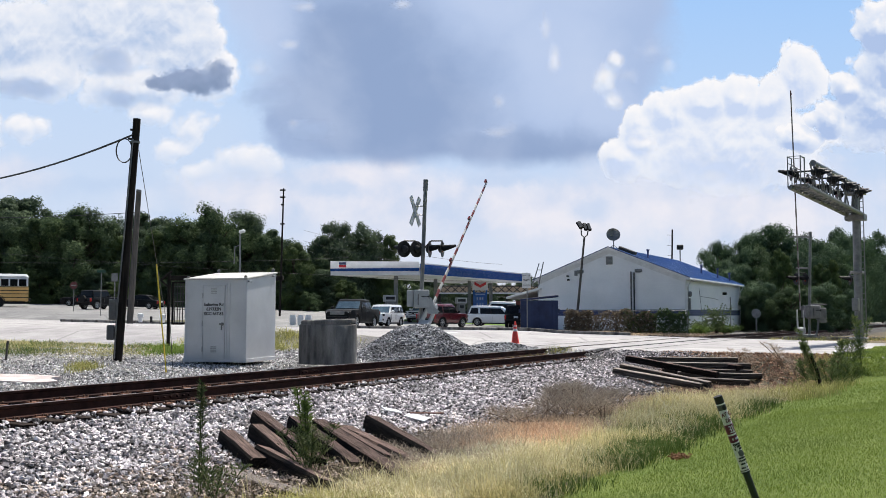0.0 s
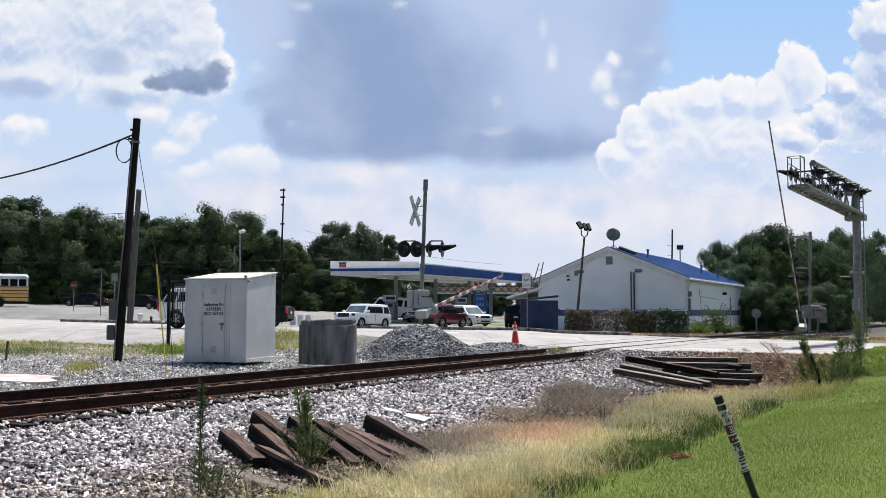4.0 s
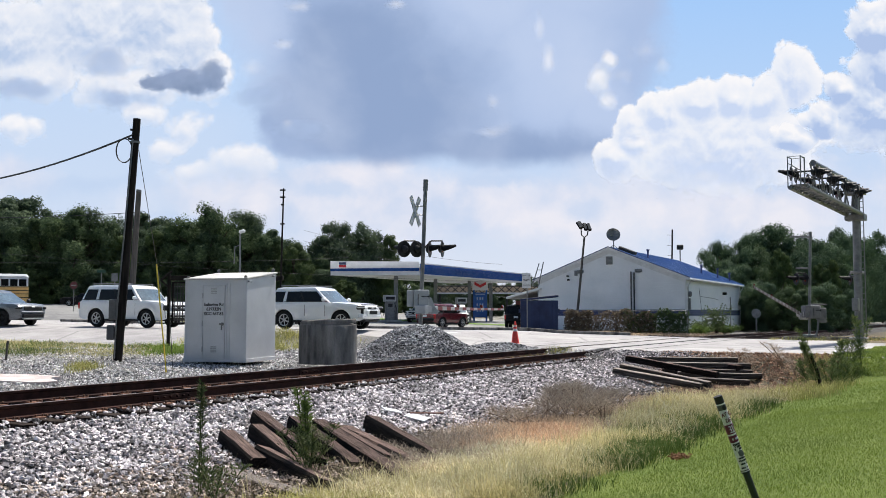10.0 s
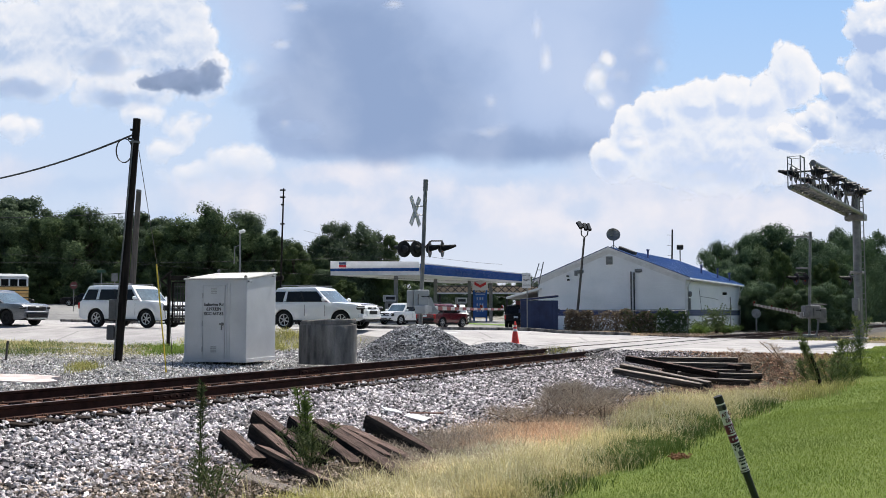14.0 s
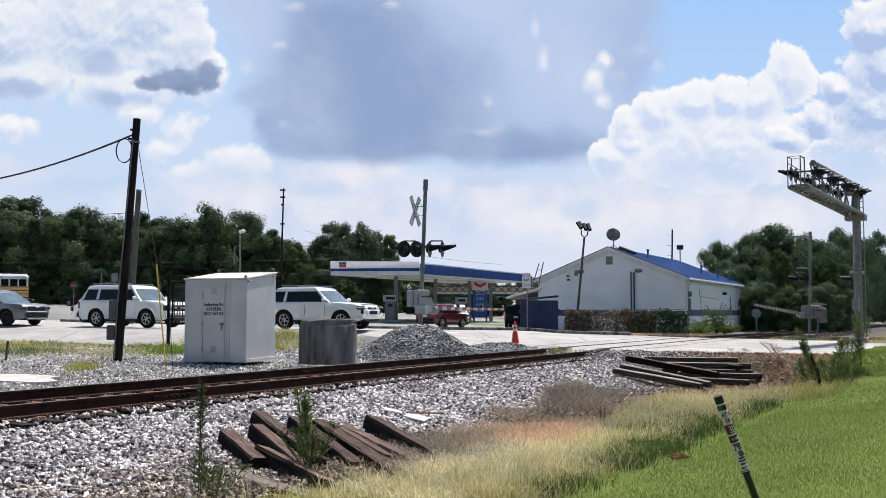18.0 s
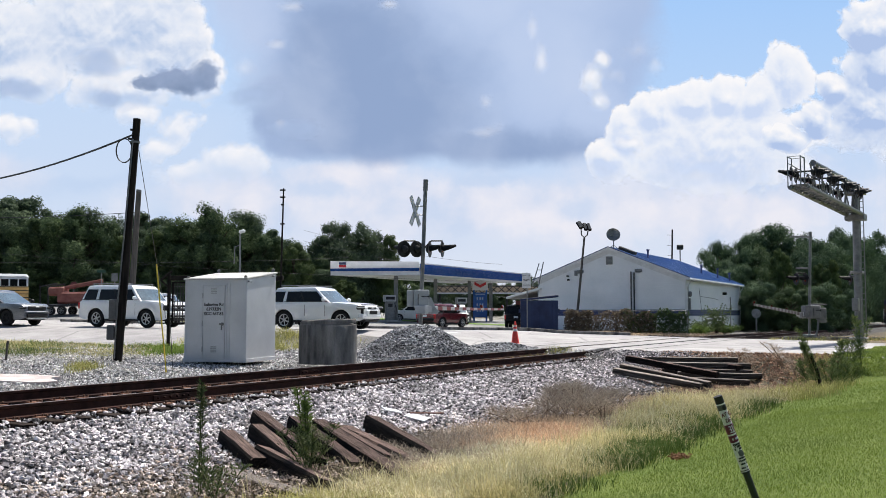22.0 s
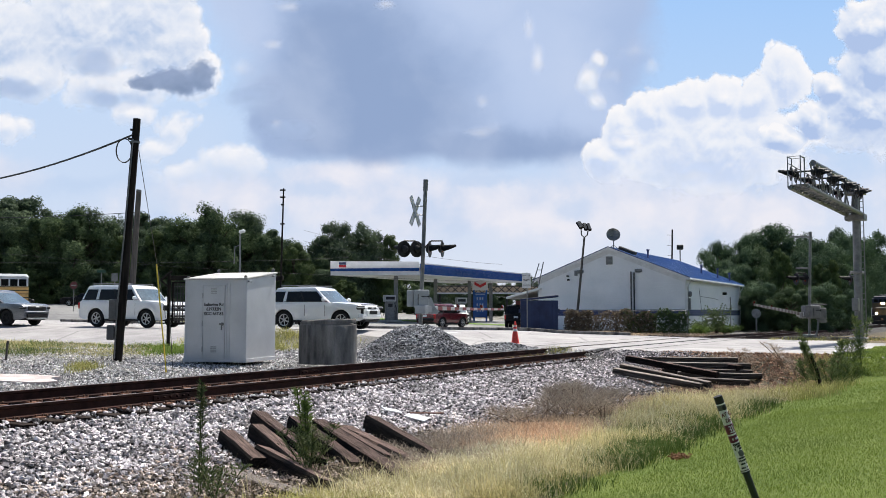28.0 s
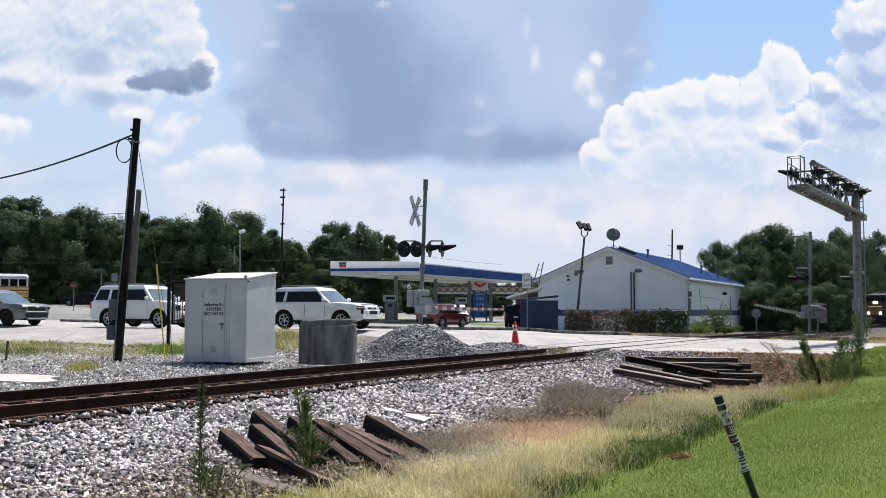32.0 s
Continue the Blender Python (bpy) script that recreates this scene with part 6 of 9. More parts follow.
post_thing("yellow_marker", -6.72, 24.2, 2.65, 0.017, M_YELLOW, "thin yellow leaning plastic guy marker", "marker", (-0.3, 0.0))
post_thing("yellow_marker", -6.6, 24.35, 1.75, 0.008, M_CABLE, "thin dark wire hanging beside the yellow marker", "wire", (-0.14, 0.0))
post_thing("broken_stake", -11.4, 25.9, 0.55, 0.03, M_POLE_GREY, "short crooked wooden stake in the weeds", "stake", (0.05, 0))


def make_cage():
    """Fenced transformer cage behind the shelter: dark post with an angled brace, roof bar and a slatted panel."""
    t = thing("slatted_cage", pose(-9.3, 33.6, 0.55), "dark metal cage with a slatted side and post", "cage")
    part("post", shape((box, (0, 0, 1.15), (0.1, 0.1, 2.5), 0.01)), M_POLE, t)
    part("brace", shape((pipe, [(-0.28, 0, 2.2), (0.08, 0, 2.5)], 0.04), (pipe, [(-0.28, 0, 2.2), (-0.02, 0, 1.95)], 0.03)), M_POLE, t)
    part("roof_bar", shape((box, (1.9, 0.1, 2.27), (3.9, 0.25, 0.16), 0.02)), M_POLE, t)
    fr = part("panel_frame", shape((box, (0.55, 0, 2.12), (0.9, 0.06, 0.06)), (box, (0.55, 0, 0.72), (0.9, 0.06, 0.06)), (box, (0.13, 0, 1.42), (0.06, 0.06, 1.4))), M_POLE, t)
    for k in range(9):
        part("bar", shape((box, (0.2 + k * 0.09, 0.0, 1.42), (0.025, 0.025, 1.36))), M_POLE_GREY, fr)
    for k in range(5):
        part("crossbar", shape((box, (0.55, 0.02, 0.95 + k * 0.26), (0.84, 0.02, 0.02))), M_GALV, fr)


make_cage()


# ---- filling station and painted building ----
def make_building():
    """Gabled building sided in white boards; its own x runs along the gable, y back along the side. The gable's far corner is the origin."""
    W, L, H, R = 11.1, 20.3, 3.75, 5.95
    t = thing("gabled_building", pose(7.27, 75.04, 0.42, 0, 0, -27), "white-sided gabled building with a blue metal roof", "building")
    body = part("wall", shape((slab, [(0.05, 0), (W - 0.05, 0), (W - 0.05, H - 0.06), (W / 2, R - 0.08), (0.05, H - 0.06)], -L, Matrix(((1, 0, 0, 0), (0, 0, -1, 0.03), (0, 1, 0, 0), (0, 0, 0, 1)))),), M_SIDING, t, "white painted wall")
    course = 0.15
    z = 0.0
    while z < R - 0.2:
        inset = 0.0 if z + course <= H else (z + course - H) / (R - H) * W / 2
        mtl = M_STRIPE if 1.0 <= z < 1.35 else M_SIDING
        if W - 2 * inset > 0.4:
            part("siding_board", shape((box, (W / 2, -0.012, z + course / 2), (W - 2 * inset, 0.018, course - 0.005), 0.003, Matrix.Rotation(radians(-4), 3, "X"))), mtl, body, "navy painted board" if mtl is M_STRIPE else "")
        if z < H - 0.15:
            part("siding_board", shape((box, (W + 0.012, L / 2, z + course / 2), (0.018, L, course - 0.005), 0.003, Matrix.Rotation(radians(-4), 3, "Y"))), mtl, body, "navy painted board" if mtl is M_STRIPE else "")
        z += course
    pitch = math.degrees(math.atan2(R - H, W / 2))
    slope = math.hypot(R - H, W / 2) + 0.45
    for side in (-1, 1):
        cx = W / 2 + side * (W / 4 + 0.18)
        cz = (R + H) / 2 + 0.04
        turn = Matrix.Rotation(radians(side * pitch), 3, "Y")
        roof = part("roof", shape((box, (cx, L / 2, cz), (slope, L + 0.5, 0.07), 0.01, turn)), M_ROOF, t, "blue standing-seam metal roof")
        for k in range(34):
            part("roof_seam", shape((box, Vector((cx, -0.2 + k * (L + 0.4) / 33, cz)) + turn @ Vector((0, 0, 0.05)), (slope, 0.03, 0.04), 0, turn)), M_ROOF, roof)
        part("barge_board", shape((box, Vector((cx, -0.27, cz - 0.06)), (slope, 0.03, 0.2), 0.005, turn)), M_TRIM, t, "white barge board")
        part("frieze_board", shape((box, Vector((W / 2 + side * W / 4, -0.038, cz - 0.2)), (slope - 0.45, 0.03, 0.36), 0.004, turn)), M_TRIM, t, "white raked frieze board")
        part("roof_edge", shape((box, Vector((cx, -0.275, cz + 0.045)), (slope, 0.04, 0.06), 0.005, turn)), M_STRIPE, t, "dark blue roof edging")
    part("gutter", shape((box, (W + 0.36, L / 2, H - 0.12), (0.14, L + 0.4, 0.14), 0.03)), M_TRIM, t, "white gutter")
    for y in (0.1, L - 0.2):
        part("downpipe", shape((pipe, [(W + 0.36, y, H - 0.15), (W + 0.3, y, H - 0.35), (W + 0.08, y, H - 0.7), (W + 0.08, y, 0.1)], 0.05)), M_TRIM, t)
    for x, y in ((0.0, 0.0), (W, 0.0), (W, L)):
        part("corner_board", shape((box, (x, y - 0.01, H / 2), (0.12, 0.05, H), 0.005)), M_TRIM, t)
    vent = part("gable_vent", shape((box, (W / 2, -0.04, R - 0.85), (0.5, 0.05, 0.6), 0.01)), M_KERB, t)
    for k in range(6):
        part("louvre", shape((box, (W / 2, -0.075, R - 1.08 + k * 0.09), (0.4, 0.03, 0.03), 0, Matrix.Rotation(radians(30), 3, "X"))), M_GALV, vent)
    for x in (3.35, 7.75):
        part("wall_light", shape((box, (x, -0.14, 4.32), (0.5, 0.24, 0.2), 0.04), (box, (x, -0.16, 4.20), (0.36, 0.14, 0.05), 0.01)), M_GALV, t, "wall floodlight")
    part("meter_box", shape((box, (3.0, -0.1, 4.2), (0.22, 0.14, 0.4), 0.02)), M_GALV, t)
    for x in (7.2, 7.42):
        part("flue", shape((rod, (x, -0.14, 0.1), (x, -0.14, 4.25 - (x - 7.2) * 0.3), 0.05, None, 10)), M_POLE_GREY if x < 7.3 else M_BLACK, t)
    for x, z in ((2.35, 4.0), (2.4, 3.72), (0.25, 3.9)):
        part("camera_unit", shape((box, (x, -0.1, z), (0.16, 0.2, 0.12), 0.02)), M_BLACK, t)
    # fittings of the long side
    part("meter", shape((lathe, [(0.2, 0), (0.2, 0.14), (0.12, 0.2)], 14, (W + 0.03, 0.9, 2.6), Matrix.Rotation(radians(90), 3, "Y")), (box, (W + 0.08, 0.9, 1.9), (0.12, 0.3, 0.8), 0.02)), M_GALV, t)
    part("conduit", shape((pipe, [(W + 0.06, 0.5, 0.2), (W + 0.06, 0.5, 3.2)], 0.03), (pipe, [(W + 0.06, 4.0, 3.1), (W + 0.06, 5.2, 0.4)], 0.015), (pipe, [(W + 0.06, 4.2, 2.5), (W + 0.06, 9.0, 2.4), (W + 0.06, 11.0, 2.3)], 0.02)), M_GALV, t)
    part("wall_light", shape((box, (W + 0.16, 13.0, 2.85), (0.3, 0.5, 0.22), 0.03)), M_BLACK, t)
    part("hatch_frame", shape((box, (W + 0.05, 10.8, 0.85), (0.06, 0.1, 1.3)), (box, (W + 0.05, 12.6, 0.85), (0.06, 0.1, 1.3)), (box, (W + 0.05, 11.7, 1.5), (0.06, 1.9, 0.1))), M_KERB, t)
    part("standpipe", shape((rod, (W + 0.12, 15.5, 0.1), (W + 0.12, 15.5, 2.6), 0.05)), M_KERB, t)
    # on the roof
    for y, x, h in ((4.5, 7.2, 0.75), (12.0, 9.6, 0.8), (14.5, 10.4, 0.9), (17.5, 10.8, 0.8)):
        zr = R - (x - W / 2) * (R - H) / (W / 2)
        part("vent_pipe", shape((rod, (x, y, zr - 0.2), (x, y, zr + h), 0.07, None, 10), (rod, (x, y, zr + h), (x, y, zr + h + 0.08), 0.13, None, 10)), M_STRIPE, t)
    part("ridge_vent", shape((box, (W / 2 + 0.9, 1.6, R - 0.1), (1.3, 0.7, 0.34), 0.05, Matrix.Rotation(radians(pitch), 3, "Y"))), M_BLACK, t)
    dish = part("dish", shape((lathe, [(0.0, 0.0), (0.22, 0.03), (0.40, 0.10), (0.50, 0.18), (0.51, 0.17), (0.40, 0.08), (0.0, -0.02)], 20, (W / 2 + 0.25, 0.2, R + 1.0), Matrix.Rotation(radians(68), 3, "X") @ Matrix.Rotation(radians(20), 3, "Y"))), M_GALV, t, "grey satellite dish", True)
    part("dish_mast", shape((rod, (W / 2 + 0.25, 0.3, R - 0.05), (W / 2 + 0.25, 0.3, R + 0.95), 0.04), (pipe, [(W / 2 - 0.2, 0.3, R), (W / 2 + 0.25, 0.3, R + 0.3), (W / 2 + 0.7, 0.3, R - 0.1)], 0.03), (rod, (W / 2 + 0.25, 0.2, R + 1.0), (W / 2 + 0.2, -0.35, R + 0.95), 0.02)), M_GALV, t)
    # lean-to at the gable's far corner
    part("lean_to_wall", shape((box, (-1.0, 3.0, 1.1), (2.2, 5.0, 2.2))), M_BROWN, t, "red-brown painted lean-to wall")
    part("lean_to_roof", shape((box, (-1.1, 2.6, 2.75), (2.9, 6.2, 0.16), 0.02, Matrix.Rotation(radians(-14), 3, "Y"))), M_TRIM, t, "white-edged low roof")
    part("roof_ladder", shape((pipe, [(0.1, -0.3, 3.3), (0.5, -0.3, 5.1)], 0.04), (pipe, [(-0.4, -0.3, 3.3), (0.15, -0.3, 5.0)], 0.04), (rod, (-0.2, -0.3, 3.9), (0.25, -0.3, 3.9), 0.03), (rod, (0.0, -0.3, 4.5), (0.35, -0.3, 4.5), 0.03)), M_GALV, t)


make_building()


def make_flood_pole():
    t = thing("floodlight_pole", pose(9.2, 69.0, 0.33), "leaning dark grey pole with floodlights behind the vine fence", "floodlight")
    top = Vector((0.69, 0, 6.6))
    part("pole", shape((rod, (0, 0, -0.25), top, 0.10, 0.07, 12)), M_POLE_GREY, t, "", True)
    part("yoke", shape((pipe, [top + Vector((-0.22, 0, 0.62)), top + Vector((-0.2, 0, 0.2)), top, top + Vector((0.22, 0, 0.2)), top + Vector((0.26, 0, 0.5))], 0.045)), M_POLE_GREY, t)
    for dx, dz, wide, tilt in ((-0.30, 0.88, 0.34, -24), (0.06, 0.76, 0.24, -12), (0.33, 0.74, 0.24, -12)):
        turn = Matrix.Rotation(radians(-30), 3, "X") @ Matrix.Rotation(radians(tilt), 3, "Y")
        lamp = part("floodlight", shape((box, top + Vector((dx, 0, dz)), (wide, 0.16, 0.62), 0.04, turn)), M_POLE, t, "dark floodlight head")
        part("lamp_glass", shape((box, top + Vector((dx, 0, dz)) + turn @ Vector((0, -0.085, 0)), (wide * 0.76, 0.02, 0.46), 0.01, turn)), M_BOX_GREY, lamp)


make_flood_pole()
for x, y, h, nm, lab in ((27.2, 118.0, 11.2, "antenna_pole", "tall thin pole behind the building"), (23.3, 97.0, 7.4, "lamp_pole", "thin pole with a square lamp head")):
    t = thing(nm, pose(x, y, 0.5), lab, "pole")
    part("pole", shape((rod, (0, 0, 0), (0.25 if h > 9 else 0.0, 0, h), 0.12 if h > 9 else 0.07, 0.09 if h > 9 else 0.06, 10)), M_POLE if h > 9 else M_GALV, t)
    if h < 9:
        part("lamp_head", shape((box, (0, 0, h + 0.25), (0.6, 0.4, 0.48), 0.05)), M_BLACK, t)
    else:
        for k in range(5):
            part("step_peg", shape((rod, (-0.35, 0, h * (0.5 + 0.11 * k)), (0.1, 0, h * (0.5 + 0.11 * k)), 0.03)), M_GALV, t)


def leaf_cards(pts, size, seed, out=None):
    """Small bent leaves about points, as arrays; they face roughly outwards where out is given."""
    rng = np.random.default_rng(seed)
    n = len(pts)
    a = rng.normal(size=(n, 3))
    a /= np.linalg.norm(a, axis=1)[:, None]
    if out is not None:
        c = np.asarray(out) + 0.42 * rng.normal(size=(n, 3))
        a = np.cross(c, a)
        a /= np.linalg.norm(a, axis=1)[:, None]
        b = np.cross(c / np.linalg.norm(c, axis=1)[:, None], a)
    else:
        b = np.cross(a, rng.normal(size=(n, 3)))
        b /= np.linalg.norm(b, axis=1)[:, None]
    c = np.cross(a, b)
    s = (size * rng.uniform(0.6, 1.3, n))[:, None]
    p = np.asarray(pts)
    verts = np.stack([p - a * s, p + b * s * 0.55 + c * s * 0.12, p + a * s, p - b * s * 0.55 + c * s * 0.12], 1).reshape(-1, 3)
    faces = np.array([(0, 1, 2, 3)])[None] + (np.arange(n) * 4)[:, None, None]
    return verts, faces.reshape(-1, 4)


def make_hedge():
    t = thing("vine_fence", pose(0, 0, 0), "chain-link fence overgrown with brown and green vines", "fence")
    a, b = Vector((8.35, 67.4)), Vector((15.6, 63.3))
    way = (b - a)
    rng = random.Random(8)
    for k in range(8):
        p = a + way * k / 7
        part("fence_post", shape((rod, (p.x, p.y, 0.1), (p.x, p.y, 1.85), 0.035)), M_GALV, t)
    part("top_rail", shape((rod, (a.x, a.y, 1.8), (b.x, b.y, 1.8), 0.025)), M_GALV, t)
    for nm, u0, u1, m_, lab, n in (("vines", 0.0, 0.22, M_VINE_BROWN, "brown dead vines", 2200), ("vines", 0.22, 0.42, M_VINE_BROWN, "thin brown vines", 900), ("vines", 0.42, 0.75, M_VINE_BROWN, "brown dead vines", 2400), ("vines", 0.5, 1.0, M_LEAF_OLIVE, "green leafy vines", 2000), ("vines", 0.78, 1.0, M_LEAF, "dark green vines", 900)):
        pts = []
        for _ in range(n):
            u = rng.uniform(u0, u1)
            z = rng.uniform(0.1, 1.0) ** 0.8 * (1.62 + 0.14 * math.sin(u * 40) + 0.1 * math.sin(u * 17))
            p = a + way * u
            pts.append((p.x + rng.gauss(0, 0.10), p.y + rng.gauss(0, 0.11), 0.12 + z))
        v, f = leaf_cards(pts, 0.085, n)
        ob = new(nm, raw_mesh(nm, v, f, m_))
        ob.parent = t
        ob["label"] = lab
    pts = [(p.x, p.y, 0.15) for p in (a + way * rng.uniform(-0.05, 1.05) + Vector((rng.gauss(0, 0.3), rng.uniform(-1.0, 0.3))) for _ in range(2500))]
    blades("verge_grass", np.array(pts), sizes_for(len(pts), 0.1, 0.35, 9), 0.03, M_STRAW_BROWN, "dry straw grass at the fence's foot", 0.9, 77)


make_hedge()
for k, (x, y, r_, h_, m_) in enumerate(((19.6, 71.0, 1.1, 1.7, M_SHRUB), (18.2, 69.6, 0.9, 0.7, M_SHRUB), (21.0, 74.0, 1.1, 0.5, M_WEED), (17.4, 68.0, 0.7, 0.4, M_WEED))):
    rng = random.Random(90 + k)
    z0 = ground_z(x, y)
    t = thing("shrub", pose(x, y, z0), "rough green shrub beside the white building", "shrub")
    bm = bmesh.new()
    pts = []
    for _ in range(14):
        a, d = rng.uniform(0, 6.28), rng.uniform(0.2, 0.9)
        tip = Vector((math.cos(a) * r_ * d, math.sin(a) * r_ * d, h_ * rng.uniform(0.5, 1)))
        pipe(bm, [(0, 0, -0.05), tip * 0.5 + Vector((0, 0, 0.15)), tip], 0.015, 4)
        for _ in range(90):
            u = rng.uniform(0.25, 1.15)
            pts.append(tip * u + Vector((rng.gauss(0, 0.2), rng.gauss(0, 0.2), abs(rng.gauss(0, 0.14)))))
    part("branches", bm, M_BARK, t)
    v, f = leaf_cards([tuple(p) for p in pts], 0.075, 90 + k)
    ob = new("foliage", raw_mesh("foliage", v, f, m_))
    ob.parent = t


def make_dumpster():
    t = thing("dumpster", pose(6.36, 65.6, 0.42, 0, 0, -4) @ Matrix.Diagonal((1.06, 1.0, 1.2, 1)), "dark navy steel dumpster with a sloping lid", "dumpster")
    part("body", shape((box, (0, 0, 0.92), (2.3, 1.7, 1.6), 0.03)), M_DUMPSTER, t)
    part("lid", shape((box, (0, 0, 1.86), (2.36, 1.8, 0.1), 0.02, Matrix.Rotation(radians(-5), 3, "Y"))), M_DUMPSTER, t)
    for x in (-0.85, 0, 0.85):
        part("rib", shape((box, (x, -0.88, 0.92), (0.1, 0.07, 1.5), 0.01)), M_DUMPSTER, t)
    for x in (-1.2, 1.2):
        part("lift_pocket", shape((box, (x, 0, 1.15), (0.12, 1.3, 0.22), 0.02)), M_DUMPSTER, t)
    for x in (-1.0, 1.0):
        for y in (-0.6, 0.6):
            part("foot", shape((box, (x, y, 0.06), (0.2, 0.2, 0.14), 0.02)), M_BLACK, t)


make_dumpster()


def make_road_sign():
    t = thing("road_sign", pose(5.1, 60.0, 0.5), "white lane-use sign on a steel post", "road sign")
    part("post", shape((rod, (0, 0, -0.1), (0.0, 0, 3.6), 0.035)), M_GALV, t)
    plate = part("plate", shape((box, (-0.05, -0.05, 3.12), (0.52, 0.02, 0.92), 0.005)), M_WHITE_SIGN, t)
    for z, words, tall in ((3.42, "RIGHT LANE", 0.085), (3.14, "MUST", 0.17), (2.84, "TURN RIGHT", 0.08)):
        text_part(words, tall, M_INK, plate, Matrix.Translation((-0.05, -0.064, z)) @ Matrix.Rotation(radians(90), 4, "X"))


make_road_sign()


def make_canopy():
    """Filling station canopy; own x runs left along the near short side from the near corner, y back along the long side."""
    t = thing("station_canopy", pose(-2.04, 85.0, 0.75), "blue and white filling station canopy on steel columns", "canopy")
    a = Vector((0, 0))
    rt, lf = Vector((0.425, 0.905)), Vector((-0.985, 0.17))
    b, d = rt * 25, lf * 7.9
    c = b + d
    zt = 5.27
    deck = bmesh.new()
    slab(deck, [(a.x, a.y), (b.x, b.y), (c.x, c.y), (d.x, d.y)], 0.7, Matrix.Translation((0, 0, zt - 1.05)))
    part("deck", deck, M_WHITE, t, "white canopy deck")

    def fascia(p, q, z0, z1, za0, za1, material, name, label, off):
        bm = bmesh.new()
        nrm = Vector((q - p).yx) * Vector((1, -1))
        nrm = Vector(((q - p).y, -(q - p).x)).normalized() * off
        low = [bm.verts.new((p.x + nrm.x, p.y + nrm.y, z0)), bm.verts.new((q.x + nrm.x, q.y + nrm.y, za0)), bm.verts.new((q.x + nrm.x, q.y + nrm.y, za1)), bm.verts.new((p.x + nrm.x, p.y + nrm.y, z1))]
        f = bm.faces.new(low)
        r = bmesh.ops.solidify(bm, geom=[f], thickness=0.06)
        bmesh.ops.recalc_face_normals(bm, faces=bm.faces)
        return part(name, bm, material, t, label)
    fascia(a, b, zt - 0.98, zt - 0.12, zt - 0.86, zt - 0.12, M_BLUE, "fascia", "blue fascia", 0.06)
    fascia(a, b, zt - 0.12, zt - 0.02, zt - 0.12, zt - 0.02, M_WHITE, "fascia", "white top edging", 0.09)
    fascia(d, a, zt - 0.46, zt + 0.18, zt - 0.46, zt + 0.08, M_WHITE, "fascia", "white fascia", 0.06)
    fascia(d, a, zt - 0.70, zt - 0.46, zt - 0.74, zt - 0.46, M_BLUE, "fascia", "blue stripe", 0.07)
    emblem = d * 0.86
    for k, m_ in enumerate((M_STRIPE, M_RED)):
        bm = shape((box, (emblem.x, emblem.y - 0.16, zt - 0.03 - 0.24 * k), (0.62, 0.03, 0.22), 0.01))
        part("emblem", bm, m_, t, "plain red and blue emblem")
    for p in (rt * 2.2 + lf * 3.1, rt * 10.3 + lf * 3.1, rt * 18.4 + lf * 3.1, rt * 24.2 + lf * 3.1):
        part("column", shape((box, (p.x, p.y, (zt - 0.9) / 2 - 0.1), (0.36, 0.36, zt - 0.7), 0.02)), M_GALV, t, "grey steel column")
    return t


make_canopy()


def make_pump(x, y, turn):
    t = thing("fuel_pump", pose(x, y, ground_z(x, y) + 0.02, 0, 0, turn), "grey and white fuel pump on a kerbed island", "fuel pump", "fuel pumps")
    part("island", shape((box, (0, 0, 0.08), (1.5, 3.0, 0.18), 0.05)), M_KERB, t)
    part("cabinet", shape((box, (0, 0, 1.0), (0.75, 0.55, 1.7), 0.04)), M_GALV, t)
    part("head", shape((box, (0, 0, 2.1), (1.1, 0.5, 0.6), 0.06)), M_SILVER_DIRTY, t, "grey pump head")
    part("display", shape((box, (0, -0.27, 2.12), (0.8, 0.02, 0.25), 0.005), (box, (0, -0.285, 1.5), (0.4, 0.02, 0.3), 0.005)), M_BLACK, t)
    for sx in (-0.42, 0.42):
        part("hose", shape((pipe, [(sx, 0, 1.8), (sx * 1.5, -0.1, 1.2), (sx * 1.4, -0.1, 0.6), (sx, 0, 1.1)], 0.025)), M_BLACK, t)
    part("bin", shape((box, (0.75, 0.9, 0.6), (0.45, 0.45, 0.95), 0.05)), M_BLACK, t)


make_pump(-4.7, 87.0, 20)
make_pump(1.75, 97.0, 20)


def make_price_sign():
    t = thing("price_sign", pose(3.9, 104.0, 0.25), "tall blue price sign with a red and white head", "price sign")
    part("posts", shape((box, (-0.65, 0, 1.9), (0.16, 0.3, 3.9), 0.01), (box, (0.65, 0, 1.9), (0.16, 0.3, 3.9), 0.01)), M_BLUE, t)
    part("head", shape((box, (0, 0, 4.35), (1.6, 0.3, 1.05), 0.02)), M_WHITE, t)
    part("chevron", shape((slab, [(-0.6, 0.12), (0, -0.2), (0.6, 0.12), (0.6, 0.42), (0, 0.1), (-0.6, 0.42)], 0.02, Matrix(((1, 0, 0, 0), (0, 0, -1, -0.16), (0, 1, 0, 4.3), (0, 0, 0, 1))))), M_RED, t, "plain red chevron shape")
    panel = part("price_panel", shape((box, (0, 0, 2.3), (1.4, 0.26, 2.6), 0.02)), M_BLUE, t)
    for k, words in enumerate(("3.09", "3.59", "3.69")):
        face = Matrix.Translation((0.05, -0.145, 2.95 - k * 0.62)) @ Matrix.Rotation(radians(90), 4, "X")
        for j, dx in enumerate((-0.3, 0.0, 0.26)):
            part("price_bar", shape((box, (dx, -0.14, 2.95 - k * 0.62), (0.14, 0.015, 0.28))), M_PALE_BLUE, panel, "plain pale digits")
    part("brand_bar", shape((box, (0, -0.14, 3.42), (1.0, 0.015, 0.12))), M_PALE_BLUE, panel)


make_price_sign()


